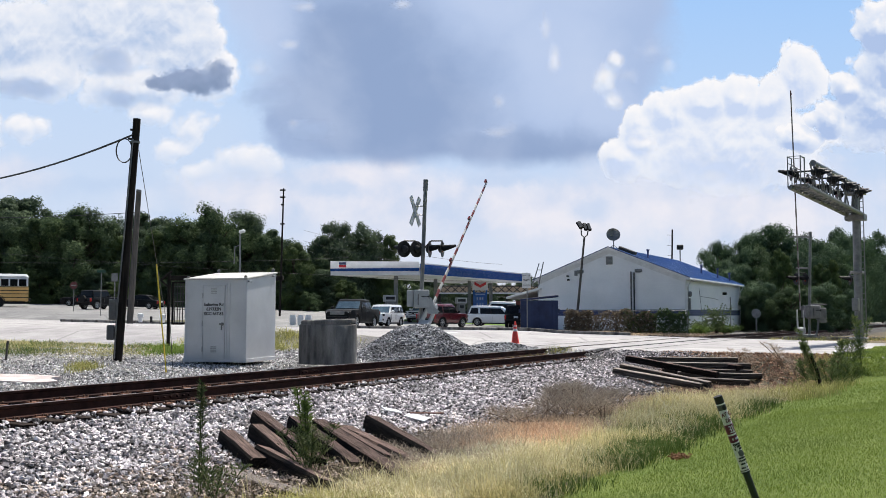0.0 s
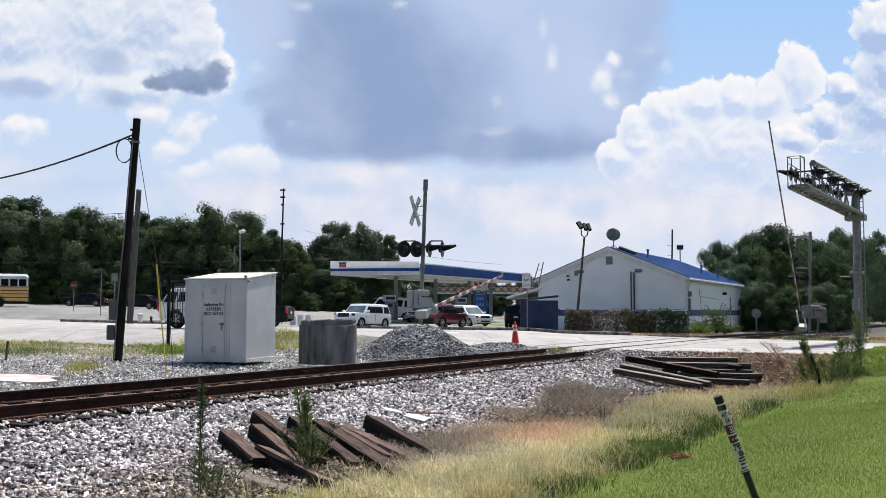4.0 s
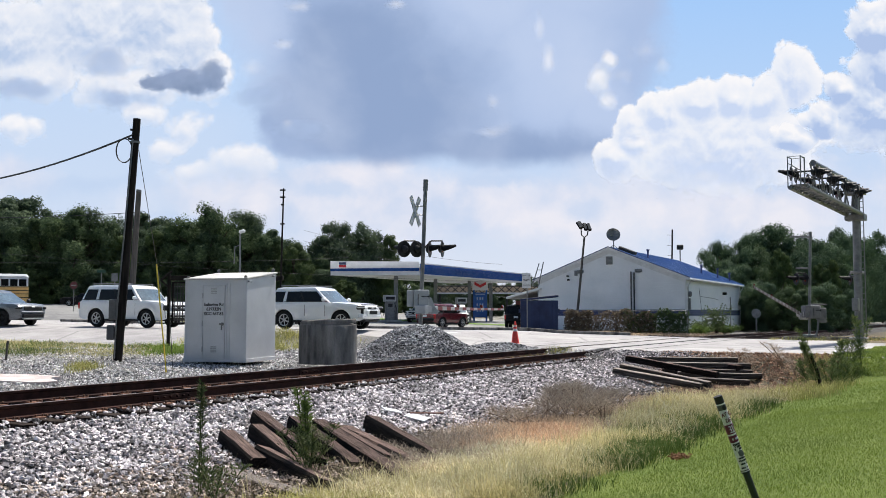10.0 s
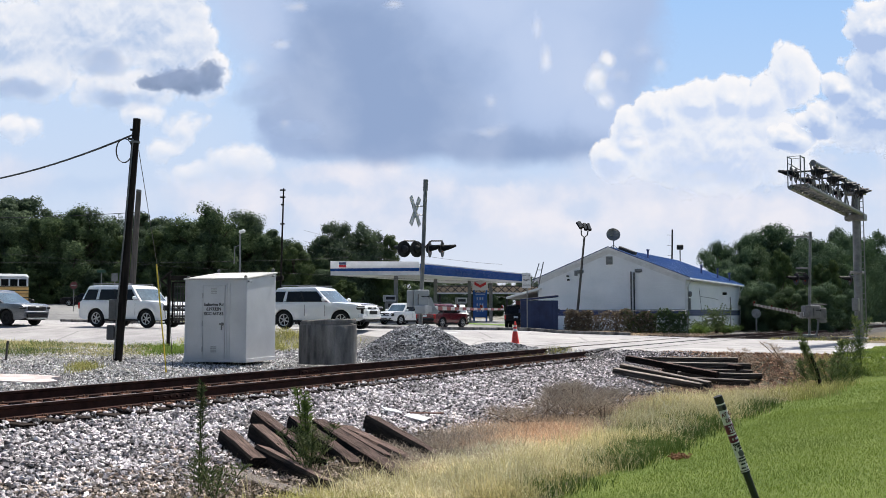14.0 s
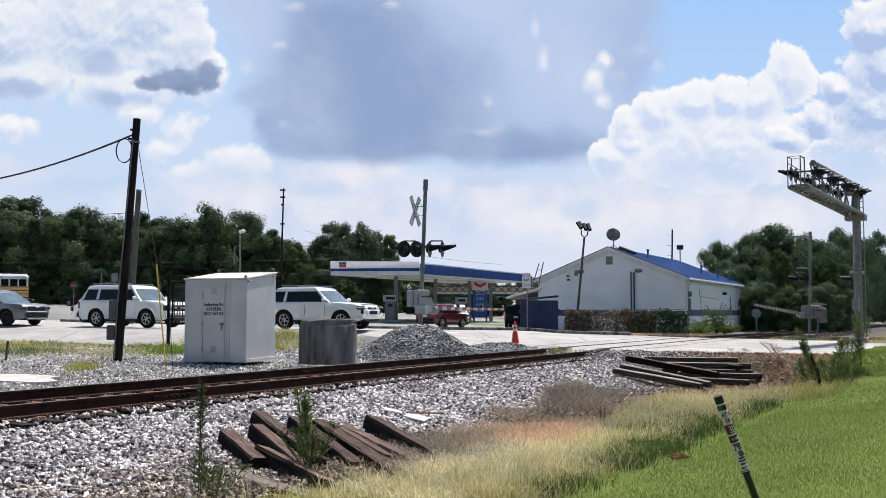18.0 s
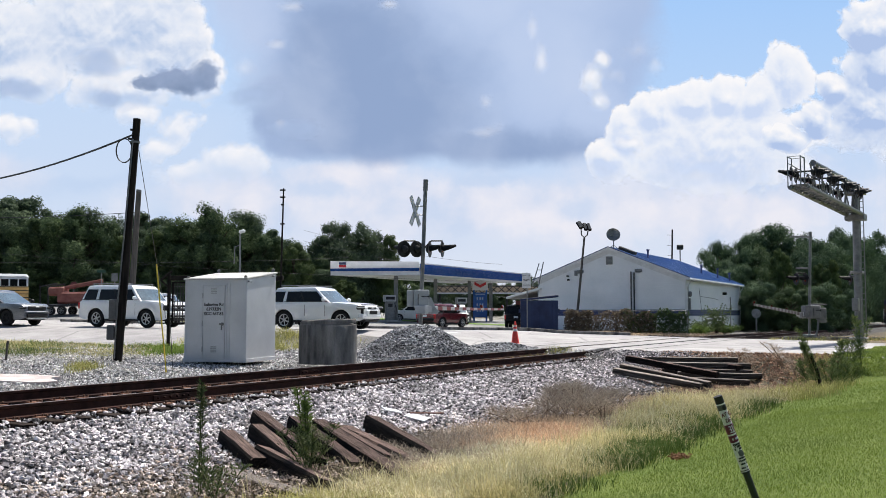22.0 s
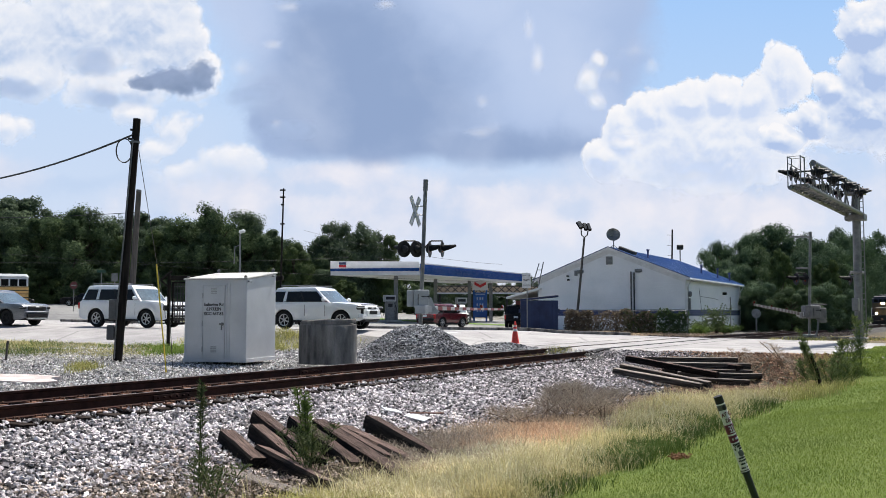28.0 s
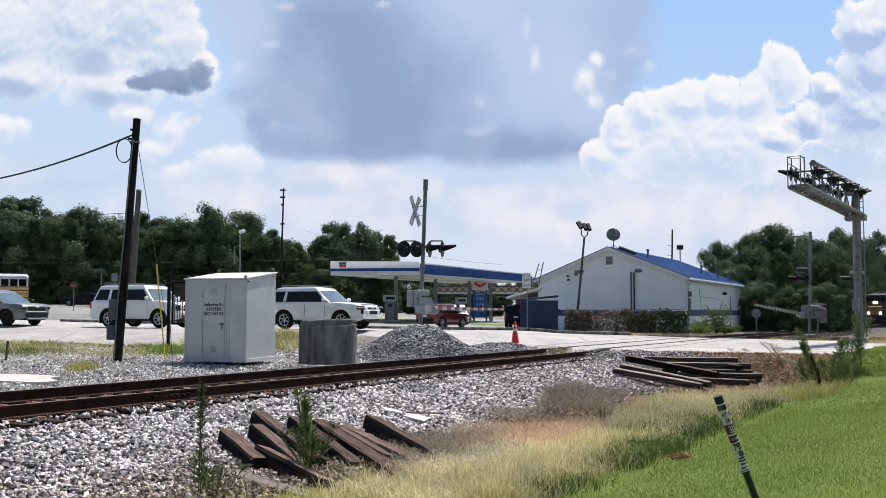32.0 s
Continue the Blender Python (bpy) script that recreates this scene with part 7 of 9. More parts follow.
def make_footbridge():
    """Ochre lattice parapet of a structure seen under the canopy."""
    t = thing("lattice_awning", pose(5.6, 118.0, 1.2), "ochre awning with a lattice of dark diagonal bars", "awning")
    part("fascia", shape((box, (0, 0, 3.3), (13.0, 0.3, 0.85), 0.02)), M_LATTICE, t)
    for z in (2.88, 3.72):
        part("chord", shape((box, (0, -0.18, z), (13.0, 0.1, 0.14), 0.01)), M_WHITE if z < 3 else M_BLACK, t)
    for k in range(14):
        for sgn in (-1, 1):
            part("diagonal", shape((box, (-6.0 + k * 0.92, -0.17 - 0.02 * sgn, 3.3), (1.2, 0.03, 0.1), 0, Matrix.Rotation(radians(42 * sgn), 3, "Y"))), M_BLACK, t)
    for x in (-6, -2, 2, 6):
        part("column", shape((box, (x, 0, 1.4), (0.25, 0.25, 3.0), 0.01)), M_BLACK, t)


make_footbridge()


def make_light_bin():
    t = thing("bin_rack", pose(-10.6, 70.0, ground_z(-10.6, 70.0)), "white plastic barrels beside the forecourt", "barrel")
    for k in range(3):
        part("barrel", shape((lathe, [(0.2, 0), (0.24, 0.2), (0.24, 0.5), (0.2, 0.7)], 12, (k * 0.55, 0, 0.02))), M_WHITE, t)


# ---- kerbs and islands ----
M_GRASS_BED = mat("strip_grass", (0.09, 0.17, 0.03), (0.15, 0.24, 0.05), 0.95, big=1.5, fine=15, bump=0.5)

def kerb(name, pts, label, material=M_KERB):
    bm = bmesh.new()
    for (s0, q0), (s1, q1) in zip(pts, pts[1:]):
        a, b = Vector(on_sq(s0, q0)), Vector(on_sq(s1, q1))
        d = (b - a)
        m = Matrix.Translation((a + b) / 2 + Vector((0, 0, 0.05))) @ d.to_track_quat("X", "Z").to_matrix().to_4x4()
        box(bm, m.translation, (d.length + 0.02, 0.16, 0.26), 0.025, m.to_3x3())
    ob = new(name, mesh_from(bm, material))
    return tagged(ob, label, "kerb", kind="structure")


kerb("kerb", [(ROAD_FAR + 0.1, -26 + 2.0 * k) for k in range(12)], "dark worn concrete kerb along the far side of the road", M_CONCRETE)
kerb("kerb", [(ROAD_FAR + 0.1, 4.0 + 2.0 * k) for k in range(6)], "dark worn concrete kerb along the far side of the road", M_CONCRETE)
turf, turf_faces = [], []
for k in range(8):
    for dx, dy in ((0.1, 0.15), (-0.2, 1.2), (-0.5, 2.4), (-0.8, 3.6)):
        x, y = -25.2 + 1.4 * k + dx, 65.5 + 0.55 * k + dy
        turf.append((x, y, ground_z(x, y) + 0.15))
for k in range(7):
    for n_ in range(3):
        i0 = k * 4 + n_
        turf_faces.append((i0, i0 + 4, i0 + 5, i0 + 1))
tagged(new("ground_island", raw_mesh("ground_island", turf, turf_faces, mat("island_turf", (0.16, 0.15, 0.07), (0.13, 0.165, 0.05), 0.95, big=1.2, fine=20, bump=0.5), True)), "dry grassy traffic island", "ground", kind="structure")
island_line = [sq(-25.2 + 1.4 * k, 65.5 + 0.55 * k) for k in range(7)] + [sq(-15.4, 68.6)]
kerb("kerb", island_line + [sq(-16.2, 71.5)] + [sq(-17.5 - 1.4 * k, 72.0 - 0.55 * k) for k in range(6)] + [sq(-25.6, 67.5), island_line[0]], "dark worn kerb round the traffic island", M_CONCRETE)
for s, q0, q1, w in ((27.6, -60, -16, 0.13), (31.0, -60, -16, 0.13), (37.5, -70, -12, 0.13)):
    for k in range(7 if s < 33 else 10):
        q = q1 - k * (6.4 if s < 33 else 5.6)
        sheet("road_marking", s, s + w, q - 3, q, M_WHITE, 0.016, "worn white lane line", 1.5)
sheet("road_marking", 24.6, 30.6, -8.3, -7.8, M_WHITE, 0.016, "worn white stop line", 1.0)
for side in (-1, 1):
    sheet("road_panel", ROAD_NEAR - 0.6, ROAD_FAR + 0.6, side * 0.7525 - 0.16, side * 0.7525 + 0.16, M_RUBBER, 0.013, "dark rubber flangeway beside a rail", 1.5)
for side in (-1, 1):
    sheet("road_panel", ROAD_NEAR - 0.5, ROAD_FAR + 0.5, side * 2.0 - 0.05, side * 2.0 + 0.05, M_RUBBER, 0.014, "dark seam of the crossing panels", 1.5)
make_light_bin()
verge_mat = mat("far_verge", (0.11, 0.088, 0.06), (0.19, 0.165, 0.095), 0.95, big=1.2, fine=15, bump=0.5)
for k in range(8):
    sheet("ground_verge", 41.6 - 1.1 * k, 43.6, 6.2 + 0.75 * k, 6.95 + 0.75 * k if k < 7 else 40, verge_mat, 0.03, "rough grass verge beside the road", 2.0)
sheet("ground_strip", 70, 74, -42, -14, M_GRASS_BED, 0.05, "bright green grass strip behind the filling station", 2.0)


# ---- trees ----
def tree_mesh(seed, height, width, base, lobes, n, leaf, shape_power=1.0):
    """Crown leaves gathered on lobes, as arrays, and the trunk with limbs, as a bmesh."""
    rng = random.Random(seed)
    wood = bmesh.new()
    rod(wood, (0, 0, -0.3), (rng.uniform(-0.2, 0.2), rng.uniform(-0.2, 0.2), height * 0.72), 0.03 * height * 0.55, 0.05, 8, False)
    pts, out = [], []
    boughs = max(9, lobes // 4)
    per = n // (boughs * 9)
    for k in range(boughs):
        u = ((k + rng.uniform(0.1, 0.9)) / boughs) ** shape_power
        z = base + (height * 0.88 - base) * u
        env = math.sin(math.pi * min(0.97, 0.16 + 0.74 * u)) ** 0.6
        a = k * 2.4 + rng.uniform(-0.6, 0.6)
        r = width / 2 * env * rng.uniform(0.35, 0.85)
        c = Vector((math.cos(a) * r, math.sin(a) * r, z))
        rod(wood, (0, 0, max(0.5, z - 0.22 * height)), c, 0.09, 0.03, 5, False)
        br = width * rng.uniform(0.15, 0.24) * (1.1 - 0.35 * u)
        for j in range(9):
            e = Vector((rng.gauss(0, 1), rng.gauss(0, 1), rng.gauss(0.25, 0.8))).normalized()
            cc = c + Vector((e.x * br * 0.75, e.y * br * 0.75, e.z * br * 0.95))
            lr = br * rng.uniform(0.38, 0.62)
            for _ in range(per):
                d = Vector((rng.gauss(0, 1), rng.gauss(0, 1), rng.gauss(0, 0.8))).normalized()
                q = cc + d * lr * rng.uniform(0.55, 1.05) * (1 + 0.45 * noise.noise(d * 2.2 + cc * 0.7))
                if q.z < 0.25:
                    q.z = 0.25 + rng.random()
                pts.append(tuple(q))
                out.append(tuple(d + e * 0.5 + Vector((0, 0, 0.15))))
    v, f = leaf_cards(pts, leaf, seed, out)
    return wood, v, f


TREE_TOP = []      # height of each kind's crown as built


def make_tree(name, seed, height, width, base, lobes, n, leaf, material, label, category="tree"):
    wood, v, f = tree_mesh(seed, height, width, base, lobes, n, leaf)
    t = thing(name, pose(0, 0, 0), label, category, "trees behind the road")
    part("trunk", wood, M_BARK, t, "", True)
    ob = new("crown", raw_mesh("crown", v, f, material))
    ob.parent = t
    TREE_TOP.append(float(np.sort(np.asarray(v)[:, 2])[int(len(v) * 0.9993)]))
    return t


kinds = [make_tree("broadleaf_tree", 101, 10.0, 9.0, 0.8, 72, 46200, 0.112, M_LEAF, "dense dark green broadleaf tree in a wood's edge"),
         make_tree("broadleaf_tree", 102, 10.0, 8.0, 0.6, 68, 44100, 0.112, M_LEAF_DARK, "very dark green broadleaf tree in a wood's edge"),
         make_tree("broadleaf_tree", 103, 10.0, 7.0, 0.6, 64, 39900, 0.112, M_LEAF_OLIVE, "olive green broadleaf tree in a wood's edge"),
         make_tree("pine_tree", 104, 12.0, 6.0, 4.5, 56, 33600, 0.112, M_LEAF_DARK, "dark tall pine with a rounded crown", "pine"),
         make_tree("broadleaf_tree", 105, 10.0, 10.5, 0.4, 88, 56700, 0.112, M_LEAF_DARK, "broad dark green oak-like tree"),
         make_tree("broadleaf_tree", 106, 10.0, 9.5, 0.4, 80, 52000, 0.10, M_LEAF_HAZE, "haze-tinted green tree in the wood along the railway")]
used = set()


def plant(kind, px, top, far, squeeze=1.0, lift=0.0):
    """Stands a tree where the view line px (in picture thousandths across) meets the distance far, tall enough to reach top."""
    src = kinds[kind]
    x = (px - 0.784) / 1.75 * far
    z = ground_z(x, far) + lift
    tall = (1.6 + (0.556 - top) / 1.75 * far * 1.01) - z
    k = tall / TREE_TOP[kind]
    m = Matrix.Translation((x, far, z - 0.1)) @ pose(0, 0, 0, 0, 0, (px * 7919) % 360) @ Matrix.Diagonal((k * squeeze * 1.08, k * squeeze * 1.08, k, 1))
    if kind in used:
        ob = copy_thing(src, Matrix.Identity(4))
    else:
        used.add(kind)
        ob = src
    ob.matrix_world = m


# the wood's edge beyond the filling station road, front row then back row
for kind, px, top, far in ((0, -0.03, 0.385, 118), (1, 0.02, 0.372, 120), (0, 0.075, 0.378, 116), (0, 0.125, 0.362, 114), (1, 0.165, 0.372, 116), (2, 0.205, 0.41, 115), (1, 0.250, 0.405, 117), (2, 0.290, 0.400, 115),
                          (0, 0.330, 0.392, 116), (0, 0.375, 0.365, 114), (1, 0.415, 0.374, 117), (0, 0.450, 0.395, 115), (1, 0.485, 0.415, 117), (2, 0.520, 0.43, 113), (0, 0.545, 0.44, 118)):
    plant(kind, px, top, far)
for kind, px, top, far in ((3, 0.005, 0.348, 140), (3, 0.040, 0.350, 142), (3, 0.022, 0.360, 138), (3, 0.255, 0.378, 140), (3, 0.272, 0.385, 145), (1, 0.15, 0.39, 135), (1, 0.31, 0.40, 135), (1, 0.36, 0.39, 135), (1, 0.43, 0.40, 136), (1, 0.06, 0.40, 136), (1, 0.50, 0.425, 136), (1, 0.22, 0.42, 134), (1, -0.02, 0.39, 136)):
    plant(kind, px, top, far, 1.15)
# low growth that closes the wood's foot
for k in range(20):
    plant((1, 0, 1, 2)[k % 4], -0.03 + 0.034 * k, 0.475 + 0.02 * (k % 3), 109 + (k * 5) % 7, 1.35)
# the broad tree behind the canopy, and what stands under it
for kind, px, top, far, sq_ in ((4, 0.610, 0.392, 122, 0.85), (4, 0.640, 0.410, 125, 0.8), (2, 0.682, 0.418, 124, 0.8), (1, 0.575, 0.425, 128, 0.9), (1, 0.665, 0.47, 130, 1.2), (0, 0.72, 0.478, 132, 1.2), (1, 0.765, 0.485, 134, 1.3), (0, 0.81, 0.49, 134, 1.3), (1, 0.86, 0.497, 136, 1.3), (0, 0.90, 0.50, 136, 1.3), (1, 0.94, 0.49, 140, 1.2),
                               (1, 0.555, 0.495, 126, 1.3), (0, 0.595, 0.50, 128, 1.3), (1, 0.632, 0.495, 129, 1.3), (1, 0.70, 0.498, 129, 1.3), (0, 0.735, 0.50, 128, 1.3), (1, 0.775, 0.503, 130, 1.3), (1, 0.83, 0.507, 131, 1.3)):
    plant(kind, px, top, far, sq_)
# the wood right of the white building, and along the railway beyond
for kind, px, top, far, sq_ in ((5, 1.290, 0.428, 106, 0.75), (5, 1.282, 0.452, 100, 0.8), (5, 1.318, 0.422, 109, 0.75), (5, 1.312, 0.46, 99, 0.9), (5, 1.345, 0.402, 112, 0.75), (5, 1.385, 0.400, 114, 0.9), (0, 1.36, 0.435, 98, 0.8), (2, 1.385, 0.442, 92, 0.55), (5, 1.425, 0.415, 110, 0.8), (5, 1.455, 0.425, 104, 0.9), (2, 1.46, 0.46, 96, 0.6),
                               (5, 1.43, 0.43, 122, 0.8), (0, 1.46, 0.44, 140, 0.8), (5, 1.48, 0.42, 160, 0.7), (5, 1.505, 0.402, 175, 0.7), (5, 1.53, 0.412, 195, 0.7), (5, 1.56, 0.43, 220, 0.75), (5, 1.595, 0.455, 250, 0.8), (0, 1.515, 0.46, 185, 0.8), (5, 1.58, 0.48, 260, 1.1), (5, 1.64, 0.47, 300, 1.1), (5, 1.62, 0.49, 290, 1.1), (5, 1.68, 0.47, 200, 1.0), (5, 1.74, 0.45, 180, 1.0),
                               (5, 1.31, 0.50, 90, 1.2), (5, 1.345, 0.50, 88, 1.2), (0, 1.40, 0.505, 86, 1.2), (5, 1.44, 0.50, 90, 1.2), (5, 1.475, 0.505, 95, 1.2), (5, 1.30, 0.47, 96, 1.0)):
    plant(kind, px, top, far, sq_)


# ---- far poles, lamps and wires ----
def far_pole(px, top, far, r, material, label, arms=()):
    x = (px - 0.784) / 1.75 * far
    z = ground_z(x, far)
    h = (1.6 + (0.556 - top) / 1.75 * far * 1.01) - z
    t = thing("utility_pole", pose(x, far, z), label, "utility pole", "wooden poles")
    part("shaft", shape((rod, (-0.01 * h, 0, 0), (0.01 * h, 0, h), r * 1.2, r * 0.8, 10)), material, t)
    for u, w in arms:
        part("cross_arm", shape((box, (0.005 * h, -0.1, h * u), (w, 0.1, 0.14), 0.01)), M_POLE, t)


far_pole(0.498, 0.335, 92, 0.085, M_POLE, "tall slim utility pole by the side road", ((0.985, 0.5), (0.93, 0.5), (0.87, 0.3), (0.72, 0.4)))


def make_street_lamp():
    x, y = (0.425 - 0.784) / 1.75 * 80, 80.0
    t = thing("street_lamp", pose(x, y, ground_z(x, y)), "grey street lamp with a bright round head", "street lamp")
    h = 1.6 + (0.556 - 0.410) / 1.75 * 80 - ground_z(x, y)
    part("pole", shape((rod, (0, 0, 0), (-0.05, 0, h - 0.2), 0.1, 0.07, 10)), M_GALV, t)
    part("head", shape((box, (0.12, -0.1, h), (0.52, 0.36, 0.26), 0.08, Matrix.Rotation(radians(-18), 3, "Y"))), M_WHITE, t)
    part("arm", shape((pipe, [(-0.05, 0, h - 1.1), (-0.45, -0.05, h - 1.25), (-0.5, -0.05, h - 2.6)], 0.05)), M_GALV, t)


make_street_lamp()
for k, (a, b, sag) in enumerate([((-60, 88, 9.0), (8.0, 84, 4.2), 0.7), ((-60, 70, 6.4), (-8, 84, 6.4), 0.8), ((-13, 92, 9.4), (6, 100, 6.6), 0.5), ((-13, 92, 8.4), (6, 100, 5.8), 0.5)]):
    cable("overhead_cable", a, b, sag, 0.013, "thin dark overhead wire before the trees")


def sign_on_post(name, px, y, z_top, shape_m, label, category, w=0.6, h=0.6, round_=False):
    x = (px - 0.784) / 1.75 * y
    z = ground_z(x, y)
    t = thing(name, pose(x, y, z), label, category)
    part("post", shape((rod, (0, 0.03, -0.1), (0, 0.03, z_top - z), 0.035)), M_GALV, t)
    if round_:
        part("plate", shape((lathe, [(w / 2, 0), (w / 2, 0.015)], 24, (0, -0.02, z_top - z - w / 2), Matrix.Rotation(radians(90), 3, "X"))), shape_m, t)
        part("bar", shape((box, (0, -0.045, z_top - z - w / 2), (w * 0.7, 0.01, w * 0.16))), M_FADED_WHITE, t)
    else:
        part("plate", shape((box, (0, -0.02, z_top - z - h / 2), (w, 0.015, h), 0.003)), shape_m, t)
    return t


sign_on_post("no_entry_sign", 0.131, 88, 1.6 + (0.556 - 0.499) / 1.75 * 88, M_SIGN_FADED_SHADED, "round faded red no-entry sign on a post, darkened for tree shade", "road sign", 0.66, 0.66, True)
sign_on_post("street_name_sign", 0.179, 78, 1.6 + (0.556 - 0.478) / 1.75 * 78, mat("sign_green", (0.01, 0.05, 0.03), (0.02, 0.07, 0.04), 0.5, big=4, fine=40, bump=0), "small green street sign on a thin post", "road sign", 0.7, 0.22)
sign_on_post("lane_sign", 0.203, 60, 1.6 + (0.556 - 0.484) / 1.75 * 60, M_GALV, "small grey sign on a thin post", "road sign", 0.38, 0.5)
for px, y in ((0.250, 66.0), (0.289, 66.0)):
    x = (px - 0.784) / 1.75 * y
    t = thing("bollard", pose(x, y, ground_z(x, y) + 0.1), "short white bollard on the traffic island", "bollard", "bollards on the island")
    part("body", shape((lathe, [(0.13, 0), (0.14, 0.35), (0.2, 0.36), (0.2, 0.55), (0.1, 0.6)], 12)), M_WHITE, t)
x = (0.269 - 0.784) / 1.75 * 66
t = thing("bollard", pose(x, 66.0, ground_z(x, 66) + 0.1), "short black bollard on the traffic island", "bollard", "bollards on the island")
part("body", shape((lathe, [(0.08, 0), (0.08, 0.4), (0.04, 0.42)], 12)), M_BLACK, t)


def make_round_tank():
    x, y = (1.337 - 0.784) / 1.75 * 72, 72.0
    t = thing("round_mirror", pose(x, y, ground_z(x, y)), "faded brown-grey round disc on a short post", "disc")
    part("post", shape((rod, (0, 0, 0), (0, 0, 1.6), 0.05)), M_GALV, t)
    part("disc", shape((lathe, [(0.0, -0.1), (0.3, -0.06), (0.34, 0.0), (0.0, 0.03)], 18, (0, 0, 1.62), Matrix.Rotation(radians(80), 3, "X"))), M_FADED_WHITE, t)


make_round_tank()


# ---- vehicles ----
PAINT = {
    "white": mat("white_car_paint", (0.76, 0.77, 0.78), (0.78, 0.79, 0.80), 0.3, 0.0, big=1, fine=60, bump=0.0, coat=1.0, fleck=0.12),
    "black": mat("black_car_paint", (0.006, 0.007, 0.009), (0.010, 0.011, 0.013), 0.75, 0.0, big=1, fine=60, bump=0.0, coat=0.12),
    "slate": mat("slate_car_paint", (0.10, 0.115, 0.14), (0.13, 0.145, 0.17), 0.3, 0.3, big=1, fine=60, bump=0.0, coat=1.0, fleck=0.12),
    "steel": mat("steel_blue_car_paint", (0.07, 0.09, 0.12), (0.09, 0.11, 0.145), 0.3, 0.4, big=1, fine=60, bump=0.0, coat=1.0, fleck=0.12),
    "red": mat("red_car_paint", (0.10, 0.004, 0.009), (0.135, 0.006, 0.013), 0.3, 0.1, big=1, fine=60, bump=0.0, coat=1.0, fleck=0.12),
    "silver": mat("silver_car_paint", (0.42, 0.43, 0.44), (0.48, 0.49, 0.5), 0.3, 0.5, big=1, fine=60, bump=0.0, coat=1.0, fleck=0.12),
    "rust": mat("faded_red_paint", (0.16, 0.045, 0.035), (0.24, 0.09, 0.07), 0.7, 0.0, big=2, fine=60, bump=0.1),
}
M_TRIMBLACK = mat("black_plastic_trim", (0.015, 0.015, 0.016), (0.025, 0.025, 0.026), 0.6, big=5, fine=80, bump=0.05, gloss=0.2)


def wheel_mesh(r, w, chrome):
    tyre = shape((lathe, [(r * 0.66, -w / 2), (r * 0.93, -w / 2), (r, -w * 0.36), (r, w * 0.36), (r * 0.93, w / 2), (r * 0.66, w / 2), (r * 0.64, 0), (r * 0.66, -w / 2)], 28, (0, 0, 0), Matrix.Rotation(radians(90), 3, "X"), False))
    lathe(tyre, [(0.0, -w * 0.2), (r * 0.64, -w * 0.2), (r * 0.64, w * 0.2), (0.0, w * 0.2)], 20, (0, 0, 0), Matrix.Rotation(radians(90), 3, "X"))
    rim = bmesh.new()
    for sg in (-1, 1):
        lathe(rim, [(r * 0.57, sg * w * 0.30), (r * 0.60, sg * w * 0.47), (r * 0.66, sg * w * 0.49), (r * 0.67, sg * w * 0.44)], 24, (0, 0, 0), Matrix.Rotation(radians(90), 3, "X"), False)
    for k in range(6):
        turn = Matrix.Rotation(radians(60 * k), 3, "Y")
        box(rim, turn @ Vector((r * 0.34, -w * 0.40, 0)), (r * 0.52, 0.03, r * 0.13), 0.01, turn)
        box(rim, turn @ Vector((r * 0.34, w * 0.40, 0)), (r * 0.52, 0.03, r * 0.13), 0.01, turn)
    lathe(rim, [(r * 0.14, -w * 0.46), (r * 0.14, w * 0.46)], 12, (0, 0, 0), Matrix.Rotation(radians(90), 3, "X"))
    return mesh_from(rim, chrome, True), mesh_from(tyre, M_RUBBER, True)


